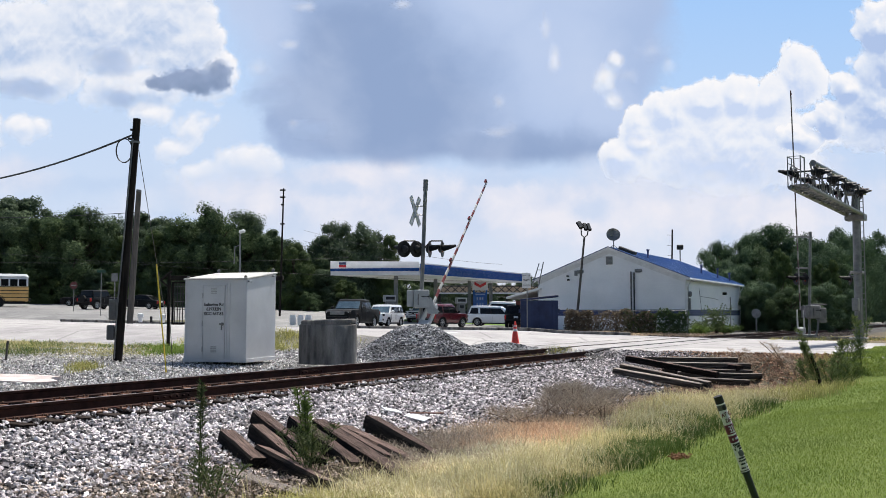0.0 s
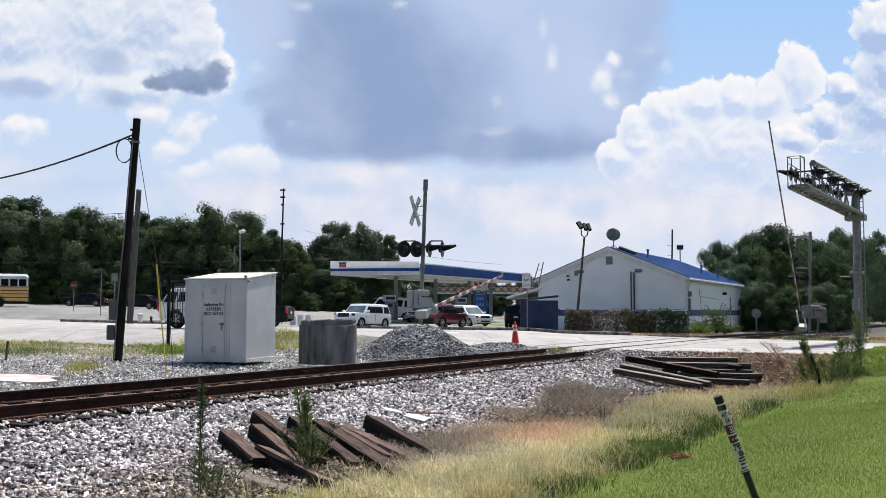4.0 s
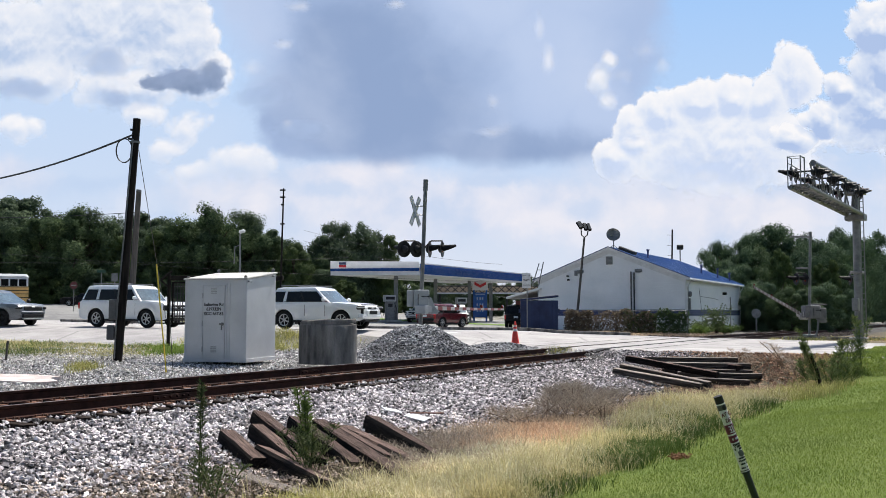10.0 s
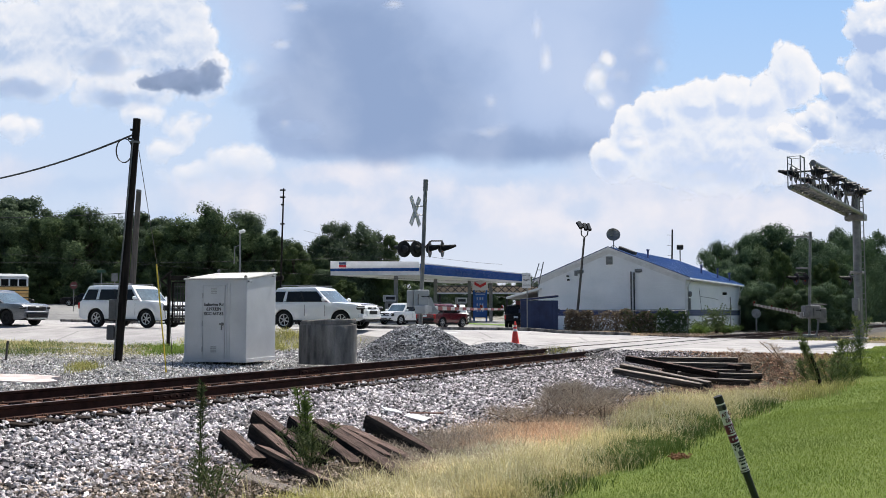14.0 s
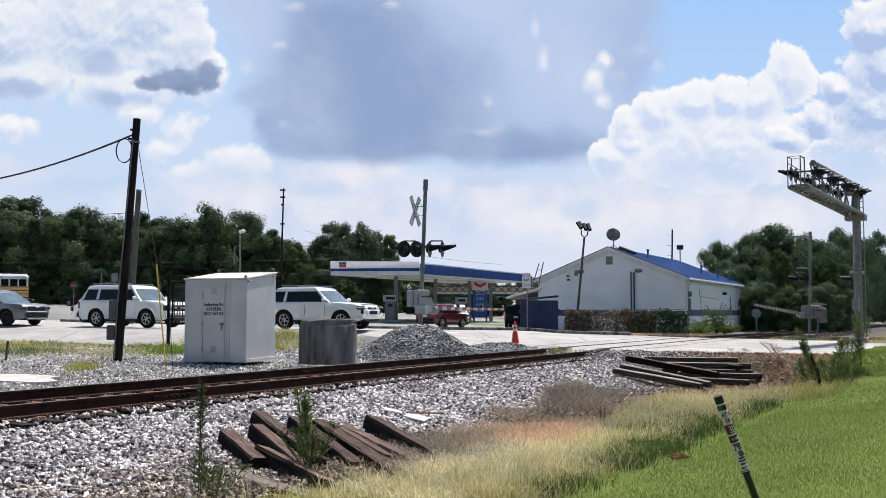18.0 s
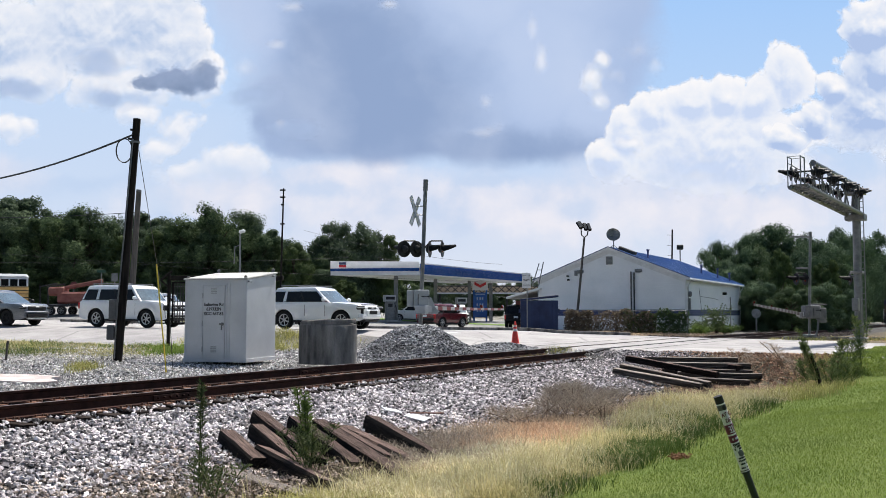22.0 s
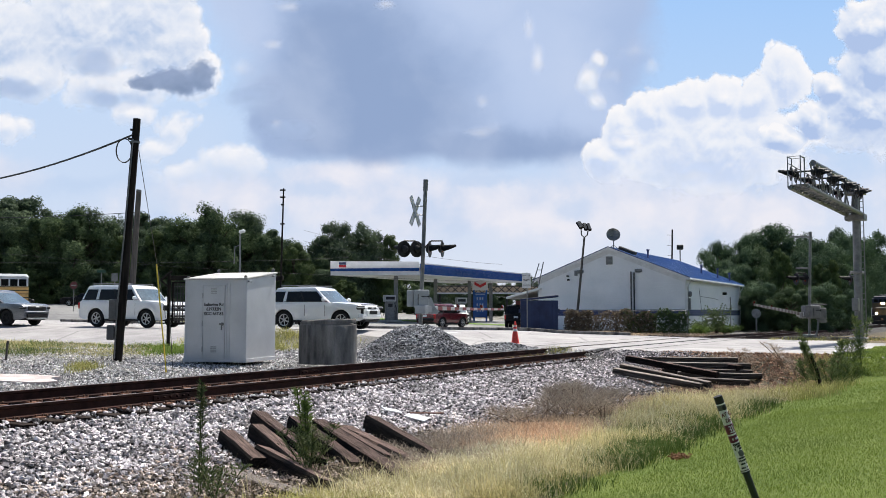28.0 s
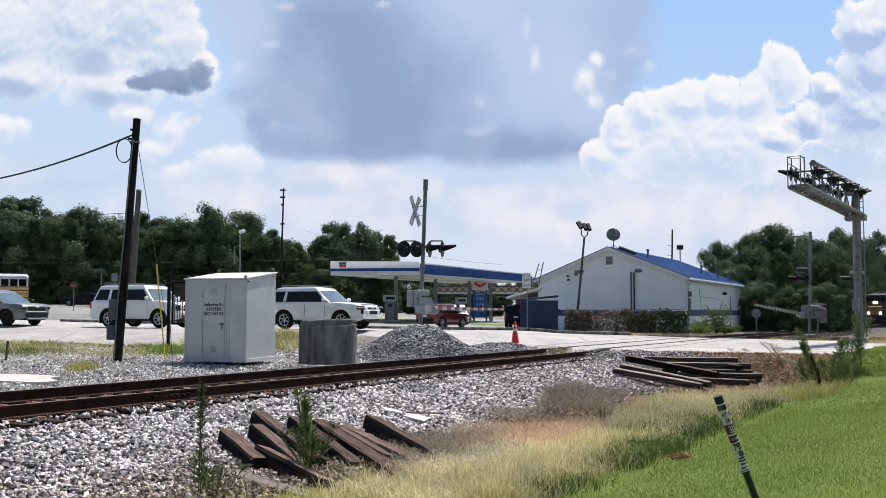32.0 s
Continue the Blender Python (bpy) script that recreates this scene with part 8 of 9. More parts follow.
def vehicle_face(body, paint_m, front, L, W, clear, top_line, half):
    """Grille, lamps and bumper of the larger cars. front: offroad, truck or crossover."""
    n = L / 2
    nz = top_line(n - 0.04)

    def piece(name, y, z, size, material, x=0.0, bevel=0.02, turn=0.0, label="", lean=0.0):
        part(name, shape((box, (n + x, y, z), size, bevel, Matrix.Rotation(radians(turn), 3, "Z") @ Matrix.Rotation(radians(lean), 3, "Y"))), material, body, label)
    if front == "offroad":
        piece("hood_deflector", 0, nz + 0.075, (0.10, W * 0.62, 0.03), M_TRIMBLACK, -0.16, 0.01, label="dark bonnet edge")
        piece("upper_grille", 0, nz - 0.07, (0.06, W * 0.38, 0.085), M_TRIMBLACK, 0.0, 0.025, label="dark slim grille")
        piece("grille_emblem", 0, nz - 0.07, (0.03, 0.17, 0.05), M_RIM, 0.03, 0.02)
        piece("bumper_centre", 0, clear + 0.34, (0.16, W * 0.58, 0.34), paint_m, -0.01, 0.07)
        piece("lower_grille", 0, clear + 0.37, (0.06, W * 0.36, 0.17), M_TRIMBLACK, 0.055, 0.03, label="dark lower grille")
        piece("front_bumper", 0, clear + 0.19, (0.22, W * 0.74, 0.20), paint_m, -0.02, 0.07)
        piece("skid_lip", 0, clear + 0.05, (0.2, W * 0.66, 0.10), M_TRIMBLACK, -0.06, 0.03)
    elif front == "truck":
        piece("upper_grille", 0, nz - 0.07, (0.06, W * 0.50, 0.085), M_TRIMBLACK, 0.01, 0.02, label="dark grille")
        piece("lower_grille", 0, nz - 0.23, (0.06, W * 0.50, 0.12), M_TRIMBLACK, 0.02, 0.02, label="dark grille")
        piece("grille_emblem", 0, nz - 0.145, (0.05, 0.2, 0.06), M_TRIMBLACK, 0.035, 0.02)
        piece("front_bumper", 0, clear + 0.30, (0.20, W * 0.80, 0.26), paint_m, 0.01, 0.08)
        piece("bumper_slot", 0, clear + 0.20, (0.06, W * 0.34, 0.07), M_TRIMBLACK, 0.095, 0.02)
        piece("skid_lip", 0, clear + 0.07, (0.2, W * 0.62, 0.12), M_TRIMBLACK, -0.04, 0.03)
    else:
        piece("grille", 0, nz - 0.12, (0.07, W * 0.58, 0.19), M_TRIMBLACK, 0.0, 0.03, label="wide dark grille")
        piece("grille_emblem", 0, nz - 0.05, (0.03, 0.2, 0.05), M_RIM, 0.035, 0.01)
        piece("front_bumper", 0, clear + 0.36, (0.14, W * 0.76, 0.14), paint_m, 0.0, 0.05)
        piece("lower_grille", 0, clear + 0.20, (0.08, W * 0.66, 0.18), M_TRIMBLACK, 0.03, 0.03, label="wide dark lower grille")
        piece("skid_lip", 0, clear + 0.06, (0.16, W * 0.60, 0.07), M_SILVER_DIRTY, 0.0, 0.02, label="silver skid lip")
    for sg in (-1, 1):
        if front == "offroad":
            piece("lamp_surround", sg * W * 0.385, nz - 0.055, (0.36, 0.30, 0.155), M_TRIMBLACK, -0.13, 0.04, -sg * 34)
            piece("headlight", sg * W * 0.39, nz - 0.045, (0.36, 0.30, 0.10), M_LAMP, -0.12, 0.04, -sg * 34, "clear swept headlight")
            piece("fog_slot", sg * W * 0.385, clear + 0.40, (0.13, 0.10, 0.26), M_TRIMBLACK, -0.06, 0.03, -sg * 30)
            piece("bumper_corner", sg * W * 0.37, clear + 0.24, (0.3, 0.26, 0.28), paint_m, -0.13, 0.08, -sg * 30)
        elif front == "truck":
            piece("lamp_surround", sg * W * 0.375, nz - 0.16, (0.22, 0.34, 0.25), M_TRIMBLACK, -0.08, 0.04, -sg * 24)
            piece("headlight", sg * W * 0.375, nz - 0.14, (0.23, 0.31, 0.17), M_LAMP, -0.075, 0.04, -sg * 24, "clear square headlight")
            piece("fog_slot", sg * W * 0.31, clear + 0.21, (0.08, 0.22, 0.09), M_TRIMBLACK, 0.055, 0.02, -sg * 10)
        else:
            piece("lamp_surround", sg * W * 0.36, nz - 0.10, (0.30, 0.34, 0.12), M_TRIMBLACK, -0.13, 0.03, -sg * 32)
            piece("headlight", sg * W * 0.365, nz - 0.08, (0.30, 0.32, 0.07), M_LAMP, -0.125, 0.03, -sg * 32, "clear slim headlight")
            piece("fog_slot", sg * W * 0.375, clear + 0.30, (0.14, 0.09, 0.24), M_TRIMBLACK, -0.08, 0.03, -sg * 30)


def vehicle(name, label, category, paint, L, W, H, belt, hood, xs, wheelbase, r, clear=0.32, ncab=3, bed=None, rack=False, rim=M_RIM, shift=0.0, grille=M_TRIMBLACK, cladding=False, spare=False, slope=1.0, drop=0.15, front=""):
    """A road vehicle with x forwards. xs: windscreen foot, roof front, roof rear, rear window foot, along x from the middle.
    bed: for a pickup, the height of the bed's sides."""
    body_m = PAINT[paint]
    t = thing(name, pose(0, 0, 0), label, category)
    x0, x1, x2, x3 = xs
    xf, xr = shift + wheelbase / 2, shift - wheelbase / 2
    ra = r * 1.20
    back = bed if bed else belt

    def top_line(x):
        """Height of the body's upper edge along its length: deck, belt, bonnet and nose."""
        if x > x0:
            k = (x - x0) / (L / 2 - x0)
            z = belt + 0.02 + (hood - belt - 0.02) * k ** 1.25
            return z - drop * max(0.0, (k - 0.72) / 0.28) ** 2.6
        if bed and x < x3:
            return bed - 0.06 * max(0.0, (-L / 2 + 0.15 - x) / 0.15) ** 2
        return back - 0.10 * max(0.0, (-L / 2 + 0.25 - x) / 0.25) ** 2

    def low_line(x):
        z = clear
        for cx in (xf, xr):
            if abs(x - cx) < ra:
                z = max(z, r + math.sqrt(max(0.0, ra * ra - (x - cx) ** 2)) * 0.98)
        if x > L / 2 - 0.35:
            z = max(z, clear + 0.10 * ((x - L / 2 + 0.35) / 0.35) ** 2)
        if x < -L / 2 + 0.35:
            z = max(z, clear + 0.16 * ((-L / 2 + 0.35 - x) / 0.35) ** 2)
        return z

    def half(x):
        """Half the body's width, drawn in at both ends."""
        e = max(0.0, (x - (L / 2 - 0.75)) / 0.75)
        f = max(0.0, (-L / 2 + 0.45 - x) / 0.45)
        flare = sum(math.exp(-((x - cx) / (ra * 1.15)) ** 4) for cx in (xf, xr))
        return W / 2 * (1 - 0.20 * e ** 2.4 - 0.10 * f ** 2.4) - 0.028 * (1 - min(1.0, flare))

    def flank(z, zt):
        """How the side bulges: drawn in at the sill and at the shoulder."""
        k = (z - clear) / max(0.05, belt - clear)
        return 1.0 - 0.075 * (max(0.0, 0.42 - k) / 0.42) ** 1.4 - 0.16 * max(0.0, k - 0.66) ** 1.5 + 0.010 * mixstep(0.52, 0.66, k)
    stations = sorted({-L / 2, -L / 2 + 0.03, -L / 2 + 0.1, -L / 2 + 0.2, -L / 2 + 0.32, L / 2, L / 2 - 0.02, L / 2 - 0.06, L / 2 - 0.12, L / 2 - 0.22, L / 2 - 0.36, L / 2 - 0.55, L / 2 - 0.75, x0, (x0 + L / 2) / 2, x3, (x3 + x0) / 2, (x3 + x0) * 0.25 + x0 * 0.5, x3 - 0.02,
                       *[cx + ra * math.cos(math.pi * k / 12) for cx in (xf, xr) for k in range(13)], *[cx + sg * (ra + 0.004) for cx in (xf, xr) for sg in (-1, 1)]})
    stations = [v for k, v in enumerate(stations) if -L / 2 <= v <= L / 2 and (k == 0 or v - stations[k - 1] > 0.0015)]
    bm = bmesh.new()
    rings = []
    rows, deck = 9, (0.94, 0.8, 0.4, 0.0, -0.4, -0.8, -0.94)
    for x in stations:
        zl, zt, hw = low_line(x), top_line(x), half(x)
        zs = zt - 0.055
        left = [(hw * flank(zl + (zs - zl) * k / (rows - 1), zs), zl + (zs - zl) * k / (rows - 1)) for k in range(rows)]
        ws = left[-1][0]
        ring = [(y, z) for y, z in left] + [(ws * d, zt - 0.03 * d * d - (0.012 if abs(d) > 0.9 else 0)) for d in deck] + [(-y, z) for y, z in reversed(left)]
        rings.append([bm.verts.new((x, y, z)) for y, z in ring])
    n = len(rings[0])
    for a, b in zip(rings, rings[1:]):
        for i in range(n - 1):
            bm.faces.new([a[i], a[i + 1], b[i + 1], b[i]])
    bm.faces.new(rings[0])
    bm.faces.new(rings[-1][::-1])
    bmesh.ops.recalc_face_normals(bm, faces=bm.faces)
    body = part("body", bm, body_m, t, paint + " painted body", True)
    # cabin: four curved walls and a crowned roof
    wb, wt = half(0) * flank(belt - 0.03, belt) - 0.012, W / 2 - 0.17

    def level(v):
        """Plan of the cabin at height v (0 belt, 1 roof edge): front x, rear x, half width."""
        c = v ** 1.25
        return x0 + (x1 - x0) * v ** 0.92, x3 + (x2 - x3) * v ** slope, wb + (wt - wb) * c

    def outline(v, grow=0.0):
        fx, rx, hw = level(min(1.0, v))
        fx, rx, hw = fx - grow, rx + grow, hw - grow * 0.6
        pts = []
        bow = 0.10
        for k in range(7):
            u = 1 - 2 * k / 6
            pts.append((fx - bow * u * u, hw * u * 0.97))
        for k in range(1, 6):
            pts.append((fx - bow + (rx + 0.03 - fx + bow) * k / 6, -hw))
        for k in range(7):
            u = -1 + 2 * k / 6
            pts.append((rx + 0.05 * u * u, hw * u * 0.96))
        for k in range(1, 6):
            pts.append((rx + 0.03 + (fx - bow - rx - 0.03) * k / 6, hw))
        return pts
    bm = bmesh.new()
    zs = lambda v: belt - 0.06 + (H - 0.08 - belt + 0.06) * v
    rings = [[bm.verts.new((x, y, zs(v))) for x, y in outline(v)] for v in (0, 0.25, 0.5, 0.75, 0.93, 1.0)]
    rings.append([bm.verts.new((x, y, H - 0.045)) for x, y in outline(1.0, 0.06)])
    rings.append([bm.verts.new((x, y, H - 0.012)) for x, y in outline(1.0, 0.22)])
    rings.append([bm.verts.new((x, y * 0.6, H)) for x, y in outline(1.0, 0.45)])
    n = len(rings[0])
    for a, b in zip(rings, rings[1:]):
        for i in range(n):
            bm.faces.new([a[i], a[(i + 1) % n], b[(i + 1) % n], b[i]])
    bm.faces.new(rings[-1])
    bmesh.ops.recalc_face_normals(bm, faces=bm.faces)
    cabin = part("cabin", bm, body_m, t, paint + " painted roof and pillars", True)

    def pane(nm, fn, material, out, cols=5, lines=4):
        """A curved pane over fn(u, v), set just proud of the cabin."""
        g = bmesh.new()
        grid = []
        for j in range(lines + 1):
            row = []
            for i in range(cols + 1):
                u, v = i / cols, j / lines
                p, du, dv = Vector(fn(u, v)), Vector(fn(min(1, u + 0.01), v)) - Vector(fn(max(0, u - 0.01), v)), Vector(fn(u, min(1, v + 0.01))) - Vector(fn(u, max(0, v - 0.01)))
                nrm = du.cross(dv).normalized()
                if nrm.dot(out) < 0:
                    nrm = -nrm
                row.append(g.verts.new(p + nrm * 0.012))
            grid.append(row)
        for j in range(lines):
            for i in range(cols):
                g.faces.new([grid[j][i], grid[j][i + 1], grid[j + 1][i + 1], grid[j + 1][i]])
        bmesh.ops.recalc_face_normals(g, faces=g.faces)
        bmesh.ops.solidify(g, geom=g.faces[:], thickness=0.008)
        part(nm, g, material, cabin, "dark tinted window" if material is M_GLASS else "windscreen coloured pale for reflected sky", True)

    def on_side(sgn, u, v):
        fx, rx, hw = level(v)
        fx, rx = fx - 0.10, rx + 0.05
        return (rx + (fx - rx) * u, sgn * hw, zs(v))
    for sgn in (-1, 1):
        cuts = [0.025 + 0.955 * k / ncab for k in range(ncab + 1)]
        if ncab == 3:
            cuts = [0.03, 0.27, 0.61, 0.975]
        for k in range(ncab):
            u0, u1 = cuts[k] + (0.042 if k == 1 and ncab == 3 else 0.012), cuts[k + 1] - 0.012
            pane("side_window", lambda u, v, a=u0, b=u1, s_=sgn: on_side(s_, a + (b - a) * u, 0.12 + 0.68 * v), M_GLASS, Vector((0, sgn, 0.3)))
            if k and not (k == 1 and ncab == 3):
                pane("door_pillar", lambda u, v, a=cuts[k], s_=sgn: on_side(s_, a - 0.012 + 0.024 * u, 0.10 + 0.72 * v), M_TRIMBLACK, Vector((0, sgn, 0.3)), 1, 3)

    def on_front(u, v):
        fx, rx, hw = level(0.06 + 0.78 * v)
        w = -0.9 + 1.8 * u
        return (fx - 0.10 * w * w, hw * 0.97 * w, zs(0.06 + 0.78 * v))

    def on_rear(u, v):
        fx, rx, hw = level(0.16 + 0.7 * v)
        w = -0.86 + 1.72 * u
        return (rx + 0.05 * w * w, hw * 0.96 * w, zs(0.16 + 0.7 * v))
    pane("windscreen", on_front, M_SHIELD, Vector((1, 0, 0.5)))
    pane("rear_window", on_rear, M_GLASS, Vector((-1, 0, 0.3)))
    # front and rear fittings
    if not front:
        nose_z = top_line(L / 2 - 0.04)
        gh = (nose_z + clear + 0.42) / 2
        part("grille", shape((box, (L / 2 - 0.005, 0, gh + 0.03), (0.05, W * 0.50, max(0.16, nose_z - clear - 0.44)), 0.02)), grille, body, "dark grille" if grille is M_TRIMBLACK else "bright grille")
        for k in range(2):
            part("grille_bar", shape((box, (L / 2 + 0.02, 0, gh - 0.02 + 0.09 * k), (0.02, W * 0.48, 0.02), 0.005)), M_GALV if grille is M_GALV else M_TRIMBLACK, body)
        part("lower_grille", shape((box, (L / 2 + 0.0, 0, clear + 0.20), (0.05, W * 0.52, 0.11), 0.02)), M_TRIMBLACK, body)
        part("front_bumper", shape((box, (L / 2 - 0.02, 0, clear + 0.33), (0.10, W * 0.72, 0.10), 0.04)), M_TRIMBLACK if cladding else body_m, body)
    else:
        vehicle_face(body, body_m, front, L, W, clear, top_line, half)
    part("rear_bumper", shape((box, (-L / 2 + 0.01, 0, clear + 0.28), (0.12, W * 0.84, 0.2), 0.05)), M_TRIMBLACK if cladding else body_m, body)
    part("number_plate", shape((box, (-L / 2 - 0.03, 0, clear + 0.55), (0.02, 0.32, 0.16), 0.004)), M_WHITE, body)
    for sgn in (-1, 1):
        if not front:
            hx = L / 2 - 0.15
            turn = Matrix.Rotation(radians(-sgn * 24), 3, "Z")
            lamp = part("headlight", shape((box, (hx, sgn * (half(hx) - 0.17), top_line(hx) - 0.15), (0.24, 0.36, 0.13), 0.04, turn)), M_LAMP, body, "clear headlight")
            part("lamp_surround", shape((box, (hx - 0.01, sgn * (half(hx) - 0.165), top_line(hx) - 0.15), (0.23, 0.40, 0.17), 0.04, turn)), M_TRIMBLACK, body)
            part("fog_light", shape((box, (L / 2 - 0.10, sgn * W * 0.36, clear + 0.27), (0.14, 0.2, 0.16), 0.03, turn)), M_TRIMBLACK, body)
        part("tail_light", shape((box, (-L / 2 + 0.07, sgn * (half(-L / 2 + 0.07) - 0.05), back - 0.26), (0.17, 0.16, 0.32), 0.04)), M_TAIL, body, "red tail light")
        part("mirror", shape((box, (x0 - 0.33, sgn * (W / 2 + 0.10), belt + 0.10), (0.14, 0.22, 0.17), 0.05), (rod, (x0 - 0.33, sgn * (W / 2 - 0.08), belt + 0.04), (x0 - 0.33, sgn * (W / 2 + 0.06), belt + 0.07), 0.03)), body_m if paint == "white" else M_TRIMBLACK, t)
        gaps = (0.30, 0.60, 0.90) if not bed else (0.05, 0.5, 0.93)
        zc = (belt + clear) / 2 + 0.05
        for u in gaps:
            xx = x3 + (x0 - x3) * u
            if all(abs(xx - cx) > ra + 0.05 for cx in (xf, xr)):
                part("door_gap", shape((box, (xx, sgn * (W / 2 - 0.012), zc), (0.006, 0.022, belt - clear - 0.34))), M_BOX_GREY, body)
            part("door_handle", shape((box, (xx - 0.14 if u > gaps[0] else xx + 0.5, sgn * (W / 2 * 0.985), belt - 0.15), (0.2, 0.03, 0.035), 0.01)), body_m, body)
        part("sill", shape((box, ((xf + xr) / 2, sgn * (W / 2 - 0.06), clear + 0.0), (wheelbase - 2 * ra, 0.1, 0.10), 0.02)), M_TRIMBLACK, body, "dark side sill")
        if rack:
            part("roof_rail", shape((rod, (x1 - 0.2, sgn * (wt - 0.14), H + 0.05), (x2 + 0.2, sgn * (wt - 0.14), H + 0.05), 0.022), (rod, (x1 - 0.25, sgn * (wt - 0.14), H - 0.04), (x1 - 0.25, sgn * (wt - 0.14), H + 0.05), 0.022), (rod, (x2 + 0.25, sgn * (wt - 0.14), H - 0.04), (x2 + 0.25, sgn * (wt - 0.14), H + 0.05), 0.022)), M_TRIMBLACK if paint == "black" else M_GALV, t)
        for cx in (xf, xr):
            well = bmesh.new()
            for (ya, yb) in ((W / 2 - 0.015, W / 2 - 0.42),):
                a = [well.verts.new((cx + (ra - 0.006) * math.cos(math.pi * k / 12), sgn * ya, r - 0.02 + (ra - 0.006) * 0.98 * math.sin(math.pi * k / 12))) for k in range(13)]
                b = [well.verts.new((v.co.x, sgn * yb, v.co.z)) for v in a]
                for k in range(12):
                    well.faces.new([a[k], a[k + 1], b[k + 1], b[k]])
                well.faces.new(b)
            part("wheel_well", well, M_TRIMBLACK, body, "dark wheel well")
            if cladding:
                lip = bmesh.new()
                pipe(lip, [(cx + (ra + 0.02) * math.cos(math.pi * k / 12), sgn * (W / 2 - 0.02), r + (ra + 0.02) * 0.98 * math.sin(math.pi * k / 12)) for k in range(13)], 0.032, 6)
                part("wheel_arch", lip, M_TRIMBLACK, body)
    for sgn in (-1, 1):
        part("window_line", shape((box, ((x0 + x3) / 2 - 0.05, sgn * (wb + 0.006), belt + 0.012), (x0 - x3 - 0.35, 0.022, 0.022), 0.005)), M_TRIMBLACK, cabin, "dark line under the windows")
        part("mud_flap", shape((box, (xr - r - 0.09, sgn * (W / 2 - 0.16), clear - 0.02), (0.025, 0.22, 0.26), 0.005)), M_TRIMBLACK, body)
    part("skid_plate", shape((box, (L / 2 - 0.14, 0, clear + 0.05), (0.26, W * 0.62, 0.14), 0.04)), M_TRIMBLACK, body, "dark lower valance")
    part("underbody", shape((box, (0, 0, clear + 0.08), (L * 0.90, W * 0.52, 0.2), 0.03)), M_TRIMBLACK, t, "dark underbody")
    if bed:
        part("bed_liner", shape((box, ((x3 - L / 2) / 2 + 0.02, 0, bed - 0.012), (x3 + L / 2 - 0.22, W - 0.26, 0.05), 0.01)), M_TRIMBLACK, t)
    if spare:
        part("spare_wheel", shape((lathe, [(0.1, -0.1), (0.34, -0.1), (0.36, 0.0), (0.34, 0.1), (0.1, 0.1)], 20, (-L / 2 - 0.1, 0, belt - 0.15), Matrix.Rotation(radians(90), 3, "Y"))), M_RUBBER, t)
    rim_me, tyre_me = wheel_mesh(r, 0.24, rim)
    wheels = []
    for cx in (xf, xr):
        for sgn in (-1, 1):
            w = new("wheel", rim_me)
            w.parent = t
            w.matrix_basis = pose(cx, sgn * (W / 2 - 0.16), r)
            w["label"] = "spoked wheel"
            ty = new("tyre", tyre_me)
            ty.parent = w
            ty["label"] = "black rubber tyre"
            wheels.append((w, cx, sgn * (W / 2 - 0.16), r))
    return t, wheels


SUV_A = vehicle("suv", "white off-road suv with roof rails stopped at the crossing", "suv", "white", 4.83, 1.93, 1.80, 1.15, 1.07, (1.02, 0.25, -1.85, -2.28), 2.79, 0.39, 0.34, 3, rack=True, cladding=False, shift=0.05, front="offroad")
SUV_B = vehicle("suv", "large white suv with roof rack waiting on the road", "suv", "white", 5.15, 2.0, 1.95, 1.25, 1.17, (1.28, 0.66, -2.1, -2.45), 2.95, 0.41, 0.34, 3, rack=True, shift=0.05, front="truck")
SUV_C = vehicle("suv", "slate grey suv with a black grille waiting on the road", "suv", "slate", 4.8, 1.9, 1.70, 1.08, 1.04, (1.3, 0.2, -1.75, -2.25), 2.81, 0.37, 0.28, 3, cladding=True, rim=M_TRIMBLACK, front="crossover")
PICKUP_A = vehicle("pickup_truck", "dark blue-grey crew-cab pickup with chrome grille", "pickup", "black", 5.6, 2.0, 1.92, 1.22, 1.16, (1.25, 0.65, -0.9, -1.2), 3.3, 0.41, 0.36, 2, bed=1.28, cladding=True, grille=M_GALV, shift=0.1)
HATCH = vehicle("compact_suv", "white boxy compact suv with black windows", "car", "white", 4.2, 1.82, 1.62, 1.0, 1.03, (1.1, 0.55, -1.8, -2.0), 2.57, 0.33, 0.24, 3)
RED_SUV = vehicle("suv", "dark red suv with roof rails on the forecourt", "suv", "red", 4.55, 1.85, 1.76, 1.08, 1.06, (0.95, 0.4, -1.8, -2.1), 2.65, 0.37, 0.32, 3, rack=True, cladding=True)
VAN = vehicle("minivan", "white minivan with dark side windows", "minivan", "white", 5.0, 1.9, 1.72, 1.02, 0.98, (1.35, 0.55, -2.1, -2.35), 2.95, 0.34, 0.24, 3)
CARGO_VAN = vehicle("cargo_van", "white cargo van passing behind the filling station", "van", "white", 5.4, 2.0, 2.15, 1.25, 1.15, (1.75, 1.05, -2.5, -2.65), 3.4, 0.36, 0.28, 3)
DARK_SUV = vehicle("suv", "black suv parked beside the dumpster", "suv", "black", 4.7, 1.9, 1.78, 1.1, 1.08, (0.85, 0.25, -1.9, -2.2), 2.75, 0.37, 0.3, 3)
JEEP = vehicle("jeep", "black boxy jeep with a rear spare wheel", "jeep", "black", 4.3, 1.87, 1.85, 1.15, 1.12, (0.6, 0.35, -1.75, -1.9), 2.6, 0.41, 0.42, 2, cladding=True, spare=True)
SEDANS = [vehicle("sedan", "black sedan parked before the trees", "sedan", "black", 4.6, 1.8, 1.42, 0.92, 0.88, (0.95, 0.2, -1.1, -1.8), 2.7, 0.32, 0.2, 2, drop=0.25) for _ in range(2)]
